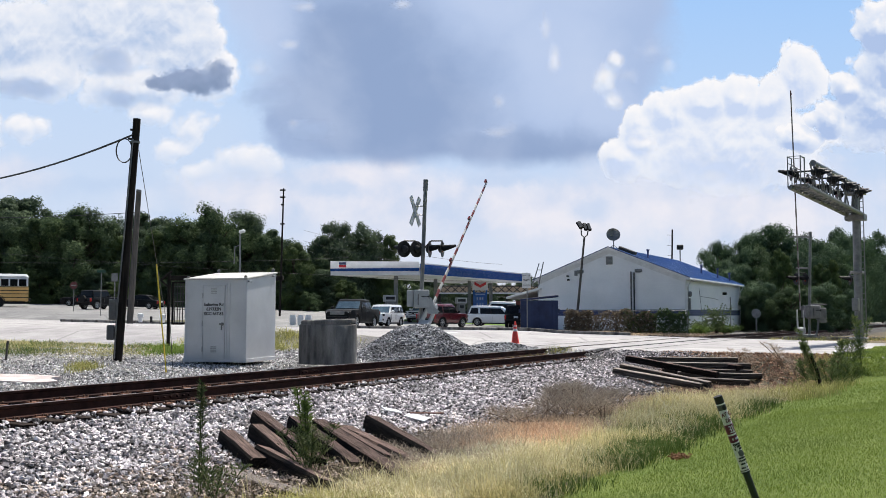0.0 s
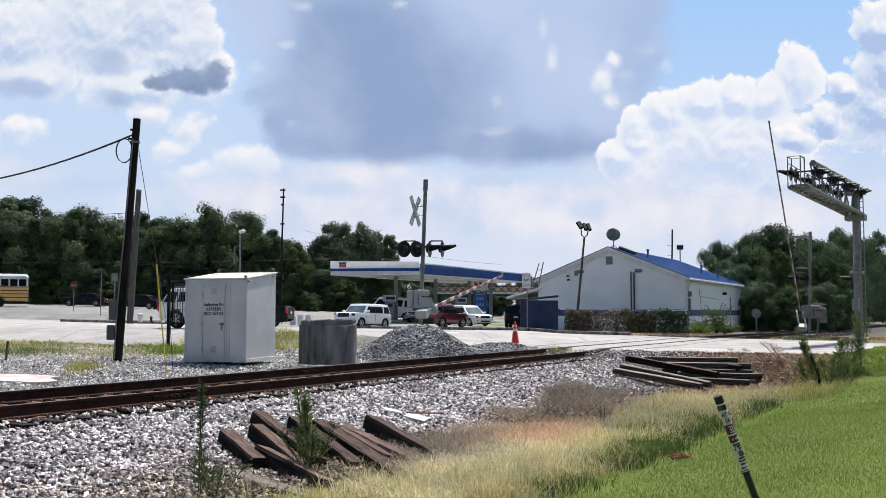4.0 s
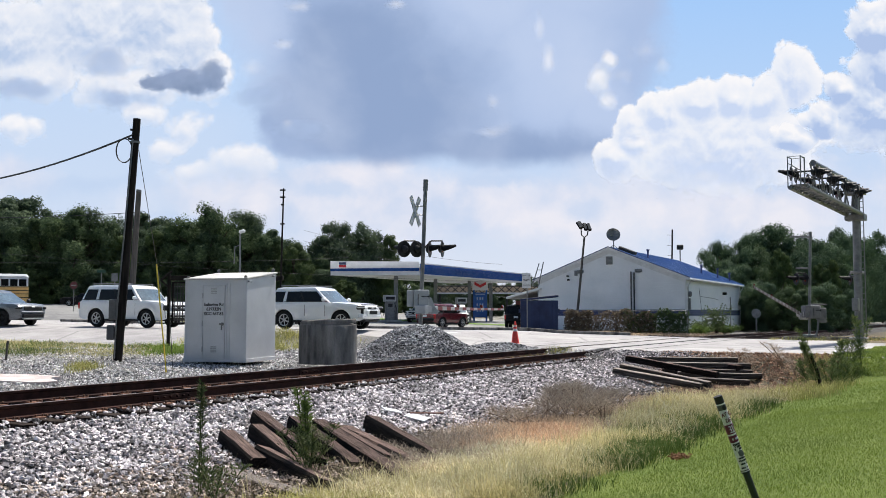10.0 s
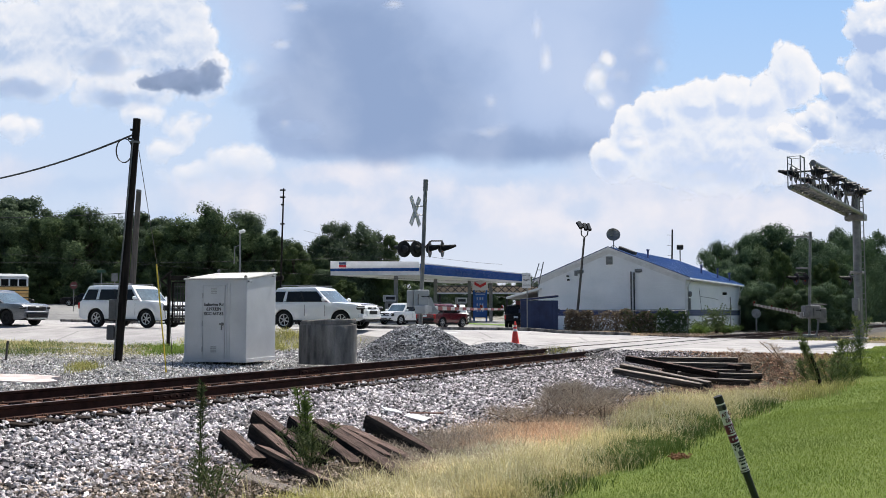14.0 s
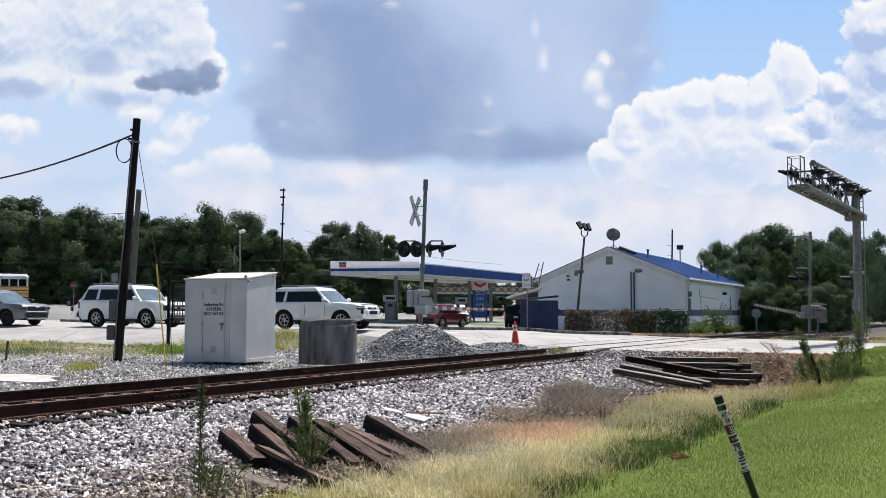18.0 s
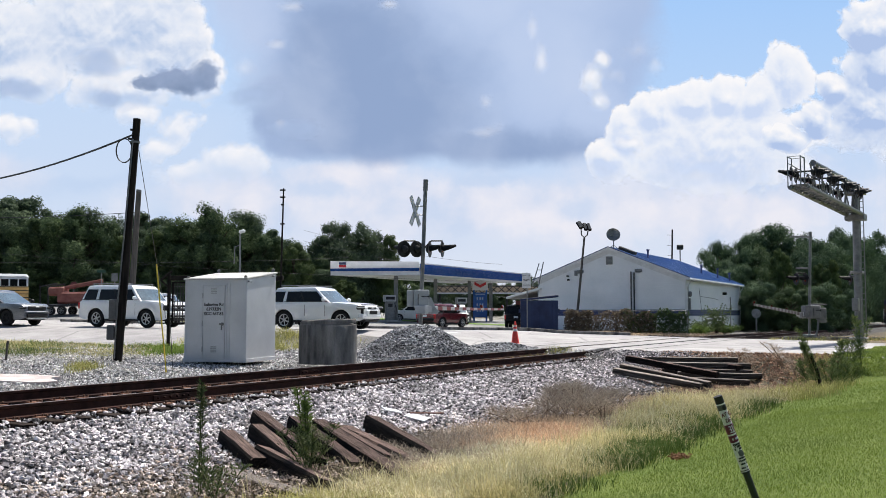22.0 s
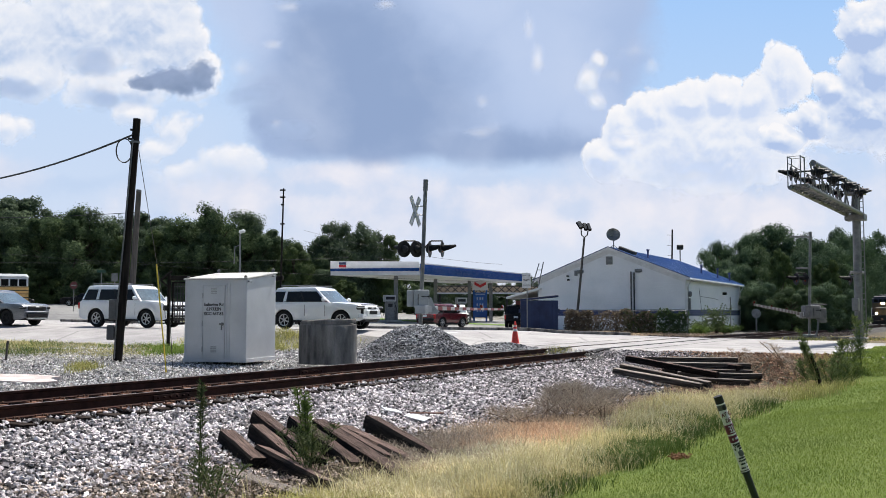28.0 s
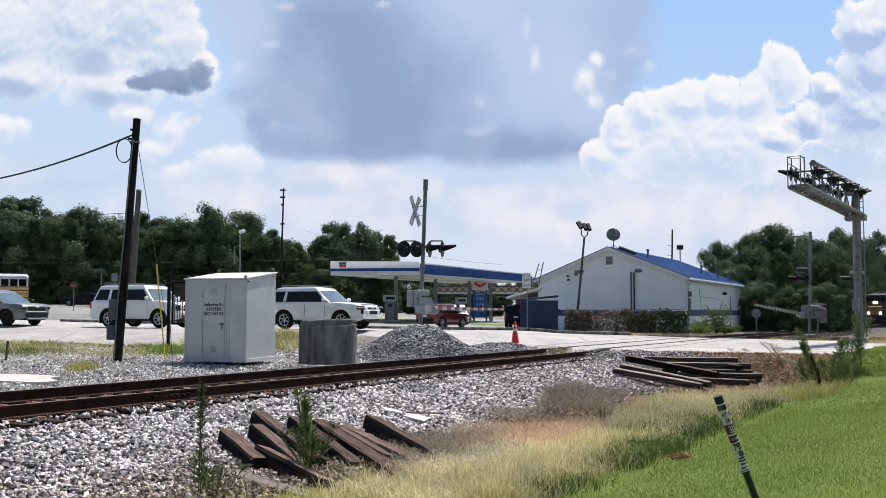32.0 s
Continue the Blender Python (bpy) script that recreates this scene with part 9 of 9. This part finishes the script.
PICKUP_W = vehicle("pickup_truck", "white pickup truck with a dark bed", "pickup", "white", 5.7, 2.0, 1.88, 1.18, 1.14, (1.2, 0.6, -1.0, -1.25), 3.5, 0.4, 0.36, 2, bed=1.2, shift=0.1)
SUV_E = vehicle("suv", "white suv leaving the filling station", "suv", "white", 4.6, 1.88, 1.76, 1.08, 1.06, (1.0, 0.4, -1.85, -2.15), 2.65, 0.37, 0.3, 3, cladding=True, front="truck")
PICKUP_D = vehicle("pickup_truck", "dark grey pickup truck passing", "pickup", "steel", 5.5, 1.95, 1.82, 1.15, 1.1, (1.2, 0.6, -0.9, -1.15), 3.4, 0.39, 0.36, 2, bed=1.18, shift=0.1, cladding=True)
CROSSOVER = vehicle("crossover", "white crossover car passing", "car", "white", 4.5, 1.85, 1.62, 1.0, 0.98, (0.95, 0.2, -1.5, -2.1), 2.7, 0.35, 0.25, 3, cladding=True)
VAN_B = vehicle("minivan", "white minivan with open rear windows passing", "minivan", "white", 5.1, 1.95, 1.75, 1.05, 1.0, (1.4, 0.6, -2.15, -2.4), 3.0, 0.34, 0.24, 3)
SUV_D = vehicle("suv", "white three-row suv with black windows passing", "suv", "white", 4.95, 1.95, 1.74, 1.08, 1.05, (1.15, 0.35, -1.9, -2.3), 2.95, 0.38, 0.28, 3, cladding=True)
SILVER = vehicle("crossover", "silver crossover car passing", "car", "silver", 4.5, 1.85, 1.62, 1.0, 0.98, (0.95, 0.2, -1.5, -2.1), 2.7, 0.35, 0.25, 3, cladding=True)


def make_bus():
    t = thing("school_bus", pose(-45.9, 96, ground_z(-42, 96) + 0.02, 0, 0, 203), "yellow school bus with a white roof waiting by the trees", "bus")
    L, W = 10.5, 2.44
    part("body", shape((box, (0, 0, 1.32), (L, W, 1.48), 0.08)), M_BUS, t, "yellow bus body")
    part("window_band", shape((box, (0, 0, 2.42), (L - 0.1, W - 0.06, 0.78), 0.03)), M_WHITE, t, "white window frames")
    part("roof", shape((box, (0, 0, 2.98), (L, W, 0.56), 0.24)), M_WHITE, t, "white roof")
    part("roof_hatch", shape((box, (-3.4, 0, 3.18), (0.3, 0.3, 0.12), 0.03)), M_WHITE, t)
    for sgn in (-1, 1):
        for k in range(12):
            part("window", shape((box, (-L / 2 + 0.55 + k * 0.8, sgn * (W / 2 - 0.02), 2.40), (0.66, 0.06, 0.66), 0.02)), M_GLASS, t)
        for z in (1.98, 1.62, 1.30, 0.95):
            part("rub_rail", shape((box, (0, sgn * W / 2, z), (L, 0.04, 0.07), 0.01)), M_TRIMBLACK, t)
        for x in (-2.6, 3.2):
            part("wheel_arch", shape((lathe, [(0.56, 0), (0.56, 0.03)], 20, (x, sgn * (W / 2 + (0.0 if sgn > 0 else 0.03)), 0.62), Matrix.Rotation(radians(90), 3, "X"))), M_TRIMBLACK, t)
            part("wheel", shape((lathe, [(0.2, -0.14), (0.44, -0.14), (0.48, 0), (0.44, 0.14), (0.2, 0.14)], 20, (x, sgn * (W / 2 - 0.1), 0.48), Matrix.Rotation(radians(90), 3, "X"))), M_RUBBER, t)
    part("rear_bumper", shape((box, (-L / 2 - 0.1, 0, 0.75), (0.2, W, 0.25), 0.03)), M_TRIMBLACK, t)
    part("underbody", shape((box, (0, 0, 0.55), (L - 0.6, W - 0.4, 0.4))), M_TRIMBLACK, t)


make_bus()


def make_trailer():
    """Low trailer loaded with faded red machinery, drawn behind the white pickup."""
    t = thing("loaded_trailer", pose(0, 0, 0), "low trailer loaded with faded red machinery", "trailer")
    part("deck", shape((box, (0, 0, 0.75), (5.5, 2.0, 0.14), 0.02), (box, (3.3, 0, 0.7), (1.4, 0.2, 0.12), 0.02)), M_BLACK, t)
    part("machine_body", shape((box, (0.2, 0, 1.35), (2.6, 1.4, 0.9), 0.15), (box, (-1.2, 0, 1.9), (1.2, 1.3, 0.7), 0.12)), PAINT["rust"], t, "faded red machine body")
    part("boom", shape((box, (0.6, 0, 2.35), (3.6, 0.3, 0.3), 0.05, Matrix.Rotation(radians(-9), 3, "Y")), (box, (1.9, 0.1, 1.8), (0.3, 0.3, 1.3), 0.05, Matrix.Rotation(radians(25), 3, "Y"))), PAINT["rust"], t, "folded boom")
    part("rack", shape((pipe, [(-2.4, 0.7, 0.8), (-2.4, 0.7, 2.3), (-1.0, 0.7, 2.5)], 0.06), (pipe, [(-2.4, -0.7, 0.8), (-2.4, -0.7, 2.3), (-1.0, -0.7, 2.5)], 0.06)), M_BLACK, t)
    wheels = []
    rim_me, tyre_me = wheel_mesh(0.36, 0.22, M_GALV)
    for cx in (-0.5, -1.4):
        for sgn in (-1, 1):
            w = new("wheel", rim_me)
            w.parent = t
            w.matrix_basis = pose(cx, sgn * 1.02, 0.36)
            ty = new("tyre", tyre_me)
            ty.parent = w
            wheels.append((w, cx, sgn * 1.02, 0.36))
    return t, wheels


TRAILER = make_trailer()

M_LOCO_BLUE = mat("loco_dark_blue", (0.012, 0.02, 0.05), (0.03, 0.035, 0.06), 0.6, big=1.5, fine=30, bump=0.1)
M_LOCO_GOLD = mat("loco_dull_gold", (0.06, 0.042, 0.025), (0.10, 0.07, 0.04), 0.6, big=1.5, fine=30, bump=0.1)
M_BEAM = glow("headlight_glow", (1.0, 0.80, 0.50), 7.0)


def make_loco():
    """Diesel locomotive, x forwards, origin on the rails under its nose."""
    t = thing("locomotive", pose(0, 0, 0), "dark blue and gold diesel locomotive with its headlights lit", "locomotive")
    W = 3.1
    part("frame", shape((box, (-10.5, 0, 1.25), (21.0, W, 0.45), 0.05)), M_BLACK, t)
    part("pilot", shape((slab, [(-1.45, 0.15), (1.45, 0.15), (1.5, 1.1), (-1.5, 1.1)], 0.12, Matrix(((0, 0, 1, -0.05), (1, 0, 0, 0), (0, 1, 0, 0), (0, 0, 0, 1)))), (box, (0.12, 0, 0.45), (0.2, 2.4, 0.5), 0.05)), M_BLACK, t, "black snow plough and pilot")
    part("nose", shape((box, (-1.1, 0, 2.05), (1.5, 1.9, 1.3), 0.15)), M_LOCO_GOLD, t, "dull gold nose")
    cab = part("cab", shape((box, (-2.9, 0, 2.75), (2.2, W, 2.6), 0.12), (box, (-2.9, 0, 4.15), (2.2, W * 0.86, 0.35), 0.12)), M_LOCO_BLUE, t, "dark blue cab")
    part("cab_band", shape((box, (-1.79, 0, 2.55), (0.05, W * 0.96, 1.5), 0.02)), M_LOCO_GOLD, cab)
    for y in (-0.95, -0.33, 0.33, 0.95):
        part("cab_window", shape((box, (-1.76, y, 3.62), (0.06, 0.5, 0.42), 0.03)), M_GLASS, cab)
    part("hood", shape((box, (-12.5, 0, 2.9), (17.0, 2.0, 3.0), 0.1)), M_LOCO_BLUE, t)
    part("roof_unit", shape((box, (-16.5, 0, 4.5), (6.0, 2.9, 0.5), 0.1)), M_LOCO_BLUE, t)
    part("headlight", shape((lathe, [(0.15, 0), (0.15, 0.06), (0.05, 0.1)], 14, (-1.74, 0.13, 3.2), Matrix.Rotation(radians(90), 3, "Y")), (lathe, [(0.15, 0), (0.15, 0.06), (0.05, 0.1)], 14, (-1.74, -0.16, 3.2), Matrix.Rotation(radians(90), 3, "Y"))), M_BEAM, t, "lit headlight")
    for y in (-0.74, 0.74):
        part("ditch_light", shape((lathe, [(0.19, 0), (0.19, 0.06), (0.06, 0.1)], 14, (0.06, y, 1.72), Matrix.Rotation(radians(90), 3, "Y"))), M_BEAM, t, "lit ditch light")
        part("hand_rail", shape((pipe, [(0.0, y * 1.95, 1.1), (0.0, y * 1.95, 2.5), (-1.7, y * 1.95, 2.5)], 0.025)), M_REFLECT, t)
        part("step", shape((box, (-0.1, y * 1.85, 0.6), (0.3, 0.4, 0.05)), (box, (-0.1, y * 1.85, 0.95), (0.3, 0.4, 0.05))), M_REFLECT, t)
    part("coupler", shape((box, (0.4, 0, 0.85), (0.7, 0.3, 0.3), 0.08)), M_RUST, t)
    for x in (-4.5, -16.5):
        bog = part("bogie", shape((box, (x, 0, 0.75), (4.2, 2.3, 0.5), 0.1)), M_BLACK, t)
        for dx in (-1.6, 0, 1.6):
            for y in (-0.75, 0.75):
                part("wheel", shape((lathe, [(0.5, -0.06), (0.5, 0.06), (0.1, 0.08)], 20, (x + dx, y, 0.5), Matrix.Rotation(radians(90), 3, "X"))), M_RAIL, bog)
    return t


loco = make_loco()


# ---- what moves ----
def arm_rows(pivot, heading, swing):
    return [(t, Matrix.Translation(pivot) @ pose(0, 0, 0, 0, 0, heading) @ pose(0, 0, 0, 0, -e, 0)) for t, e in swing]


def place(px, far):
    """The spot on the ground at distance far on the view line px (in picture thousandths across)."""
    return (px - 0.784) / 1.75 * far, far


def drive(car, rows, lift=0.03):
    """Rows of seconds, px, distance and heading in degrees. The car follows the ground; its wheels roll with the way it has gone."""
    ob, wheels = car
    keys = []
    for t, px, far, hd in rows:
        x, y = place(px, far)
        a = radians(hd)
        z1, z0 = ground_z(x + 1.4 * math.cos(a), y + 1.4 * math.sin(a)), ground_z(x - 1.4 * math.cos(a), y - 1.4 * math.sin(a))
        tilt = math.degrees(math.atan2(z1 - z0, 2.8))
        keys.append((t, pose(x, y, (z0 + z1) / 2 + lift, 0, 0, hd) @ pose(0, 0, 0, 0, -tilt, 0)))
    if len(keys) == 1:
        ob.matrix_world = keys[0][1]
        return
    walk(ob, keys)
    # the way gone, with the sign of the driving direction, in steps of at most a fifth of a turn
    for w, cx, cy, r in wheels:
        rolled, rows_w, turn = [], [(keys[0][0], pose(cx, cy, r))], 0.0
        for (ta, ma), (tb, mb) in zip(keys, keys[1:]):
            d = mb.translation - ma.translation
            fwd = ma.to_3x3() @ Vector((1, 0, 0))
            dist = math.copysign(d.length, d.dot(fwd)) if d.length > 0.02 else 0.0
            n = max(1, math.ceil(abs(dist) / r / radians(75)))
            for k in range(1, n + 1):
                rows_w.append((ta + (tb - ta) * k / n, pose(cx, cy, r) @ Matrix.Rotation(turn + dist / r * k / n, 4, "Y")))
            turn += dist / r
        walk(w, rows_w)


def rail_rows(rows):
    """The locomotive's poses from rows of seconds and the way along the track."""
    out = []
    for t, s, off in rows:
        bend = lambda v: 0.0
        x, y = xy(s, off + bend(s))
        x1, y1 = xy(s + 8, off + bend(s + 8))
        hd = math.degrees(math.atan2(y - y1, x - x1))
        out.append((t, pose(x, y, rail_z(s) + 0.0, 0, 0, hd)))
    return out


def motions():
    for sheet_ob in sky_sheets:
        walk(sheet_ob, [(0.0, pose(0, 0, 0)), (32.0, pose(-46, 0, 0))])
    walk(arm_left, arm_rows(ARM_L_PIVOT, 67.5, [(0, 42), (0.5, 38.5), (1, 34.1), (1.5, 29.8), (2, 25.5), (2.5, 21.8), (3, 18), (3.5, 13.9), (4.5, 8), (5.5, 4), (6, 2.3), (6.5, 0.5), (7, -0.4), (8, 0), (32, 0)]))
    walk(arm_right, arm_rows(ARM_R_PIVOT, 241, [(0, 83), (1, 77), (2, 69), (3, 59), (3.5, 54), (4.5, 47), (5.5, 40.5), (6, 37), (6.5, 32.6), (7, 27.2), (7.5, 22.8), (8, 18.4), (8.5, 14.4), (9, 10.9), (9.5, 6.3), (10, 5.6), (11, 3.4), (12, 1.9), (32, 1.9)]))
    R = ROAD_HEADING + 4
    drive(SUV_A, [(0.0, -0.17, 49, R), (0.5, -0.12, 48.5, R), (1.0, -0.030, 48, R), (1.5, 0.066, 47.4, R), (2.0, 0.151, 46.8, R), (2.5, 0.218, 46, R), (3.0, 0.277, 45.2, R), (3.5, 0.330, 44.5, R), (4.5, 0.426, 43.4, R), (5.5, 0.509, 42.7, R), (6.0, 0.536, 42.6, R), (6.5, 0.563, 42.5, R), (7.0, 0.569, 42.5, R), (8.0, 0.571, 42.5, R), (32.0, 0.571, 42.5, R)])
    drive(SUV_B, [(0.0, -0.5, 49, R), (3.5, -0.32, 48, R), (4.5, -0.08, 47.4, R), (5.5, 0.096, 46.8, R), (6.0, 0.139, 46.6, R), (6.5, 0.164, 46.5, R), (7.0, 0.189, 46.4, R), (7.5, 0.209, 46.3, R), (8.0, 0.226, 46.2, R), (8.5, 0.234, 46.2, R), (9.0, 0.239, 46.2, R), (29.0, 0.239, 46.2, R), (30.0, 0.244, 46.1, R), (31.0, 0.254, 46, R), (32.0, 0.260, 46, R)])
    drive(SUV_C, [(0.0, -0.6, 52, R), (7.5, -0.30, 50, R), (8.5, -0.12, 49, R), (9.0, -0.055, 48.6, R), (9.5, -0.02, 48.4, R), (10.0, -0.005, 48.2, R), (10.5, 0.002, 48.2, R), (32.0, 0.002, 48.2, R)])
    drive(PICKUP_A, [(0.0, 0.625, 66, 254), (0.5, 0.617, 65.5, 251), (1.0, 0.608, 65, 246), (1.5, 0.593, 64, 234), (2.0, 0.571, 63, 218), (2.5, 0.545, 62, 200), (3.0, 0.514, 61, 187), (3.5, 0.483, 60, 180), (4.5, 0.37, 57.5, 172), (5.5, 0.214, 55, 166), (6.0, 0.09, 55, 163), (6.5, 0.005, 55.5, 160), (7.0, -0.025, 57, 150), (8.0, -0.16, 62, 145), (10.0, -0.5, 70, 140), (32.0, -0.5, 70, 140)])
    drive(HATCH, [(0.0, 0.680, 74, 252), (1.0, 0.673, 71, 254), (2.0, 0.664, 69, 256), (3.0, 0.656, 67, 256), (3.5, 0.651, 66, 250), (4.5, 0.632, 65, 222), (5.5, 0.595, 64, 192), (6.5, 0.47, 61, 172), (7.0, 0.37, 60, 165), (7.5, 0.275, 60, 160), (8.0, 0.140, 60, 154), (8.5, 0.084, 60.5, 146), (9.0, 0.060, 61.5, 134), (9.5, 0.024, 64, 132), (10.0, -0.03, 70, 134), (11.0, -0.25, 84, 138), (32.0, -0.25, 84, 138)])
    drive(VAN, [(0.0, 0.878, 84, -14), (1.0, 0.872, 83, -14), (2.0, 0.857, 82.5, -18), (3.0, 0.842, 82.5, -32), (3.5, 0.834, 83, -44), (4.5, 0.820, 85, -64), (5.5, 0.809, 87, -78), (6.5, 0.806, 88, -82), (32.0, 0.806, 88, -82)])
    drive(CARGO_VAN, [(0.0, 0.885, 99, 180), (2.0, 0.786, 97, 180), (3.5, 0.712, 96, 179), (5.5, 0.612, 95, 178), (6.5, 0.555, 95, 178), (9.0, 0.432, 95, 178), (10.0, 0.420, 95, 178), (32.0, 0.420, 95, 178)])
    drive(RED_SUV, [(0.0, 0.784, 74, 55)])
    drive(DARK_SUV, [(0.0, 0.918, 78, 80)])
    drive(JEEP, [(0.0, 0.178, 96, 66), (0.5, 0.218, 97, 58), (1.0, 0.265, 98, 42), (2.0, 0.37, 100, 20), (3.5, 0.60, 104, 10), (4.6, 0.80, 112, 12), (6.8, 1.20, 118, 8), (32.0, 1.20, 118, 8)])
    drive(SEDANS[0], [(0.0, 0.150, 104, 186)])
    drive(SEDANS[1], [(0.0, 0.248, 100, 172)])
    drive(PICKUP_W, [(0.0, -0.5, 82, -3), (19.0, -0.25, 80, -3), (19.8, -0.02, 78, -3), (20.2, 0.050, 78, -3), (20.6, 0.080, 78, -3), (21.0, 0.105, 78, -3), (21.2, 0.125, 77.5, -3), (21.6, 0.20, 77, -3), (22.4, 0.39, 80, 4), (23.0, 0.52, 88, 14), (23.6, 0.612, 98, 20), (24.0, 0.656, 102, 20), (24.3, 0.696, 104, 18), (25.0, 0.779, 107, 16), (26.4, 0.93, 110, 16), (28.0, 1.08, 118, 20), (32.0, 1.08, 118, 20)])
    drive(TRAILER, [(0.0, -0.7, 83, -3), (19.0, -0.48, 82, -3), (20.4, -0.06, 80, -3), (21.0, 0.02, 79, -3), (21.4, 0.055, 79, -3), (21.8, 0.10, 79, -3), (22.2, 0.17, 78.5, -3), (22.6, 0.26, 78, -3), (23.4, 0.42, 84, 8), (24.0, 0.56, 98, 18), (24.6, 0.675, 104, 20), (25.4, 0.765, 107, 16), (26.8, 0.91, 110, 16), (28.6, 1.12, 120, 20), (32.0, 1.12, 120, 20)])
    drive(PICKUP_D, [(0.0, -0.6, 84, -3), (22.4, -0.25, 82, -3), (23.0, -0.03, 80, -3), (23.4, 0.08, 79, -3), (23.8, 0.16, 79, -3), (24.4, 0.30, 78, -3), (25.5, 0.60, 92, 15), (27.5, 0.93, 108, 16), (29.0, 1.12, 116, 20), (32.0, 1.12, 116, 20)])
    drive(CROSSOVER, [(0.0, -0.6, 76, -3), (22.8, -0.20, 80, 0), (23.6, 0.07, 80, 12), (23.8, 0.103, 81, 22), (24.0, 0.130, 82, 28), (24.4, 0.19, 84, 24), (25.2, 0.36, 88, 18), (26.4, 0.64, 98, 15), (28.0, 1.06, 110, 20), (32.0, 1.06, 110, 20)])
    drive(VAN_B, [(0.0, 1.06, 104, 190), (20.4, 1.06, 104, 190), (21.8, 0.78, 96, 188), (23.0, 0.52, 72, 180), (24.2, 0.22, 60, 168), (24.6, 0.145, 59, 165), (24.8, 0.125, 59, 165), (25.0, 0.112, 59, 165), (25.5, 0.097, 59, 165), (26.5, 0.03, 59.5, 163), (28.0, -0.22, 62, 160), (32.0, -0.5, 66, 160)])
    drive(SUV_D, [(0.0, -0.5, 90, -3), (15.5, -0.3, 89, -3), (17.0, 0.0, 88, -3), (17.4, 0.086, 88, -3), (17.8, 0.158, 88, -3), (18.6, 0.30, 88, 2), (19.6, 0.47, 92, 12), (20.8, 0.64, 100, 20), (21.6, 0.733, 104, 18), (23.0, 0.876, 108, 16), (23.3, 0.912, 109, 16), (25.0, 1.10, 114, 20), (32.0, 1.10, 114, 20)])
    drive(SILVER, [(0.0, 1.14, 112, 190), (24.6, 1.14, 112, 190), (25.5, 0.96, 100, 188), (26.5, 0.53, 80, 178), (27.5, 0.117, 70, 172), (28.0, -0.03, 69, 170), (28.5, -0.16, 69, 168), (32.0, -0.5, 72, 168)])
    drive(SUV_E, [(0.0, 0.750, 91, 247), (11.5, 0.750, 91, 247), (12.0, 0.745, 89.5, 247), (12.5, 0.745, 87.5, 246), (13.0, 0.742, 85.5, 244), (13.5, 0.729, 83, 240), (14.0, 0.711, 80.5, 236), (14.4, 0.702, 78.5, 230), (15.2, 0.655, 72, 205), (16.0, 0.56, 64, 185), (17.0, 0.40, 58.5, 168), (18.0, 0.20, 58.5, 160), (19.0, -0.06, 60, 155), (20.0, -0.3, 64, 150), (32.0, -0.6, 70, 150)])
    walk(loco, rail_rows([(0.0, 240, 0), (19.0, 184, 0), (22.0, 171, 0), (25.0, 160, 0), (28.0, 150, 0), (32.0, 138, 0)]))


motions()
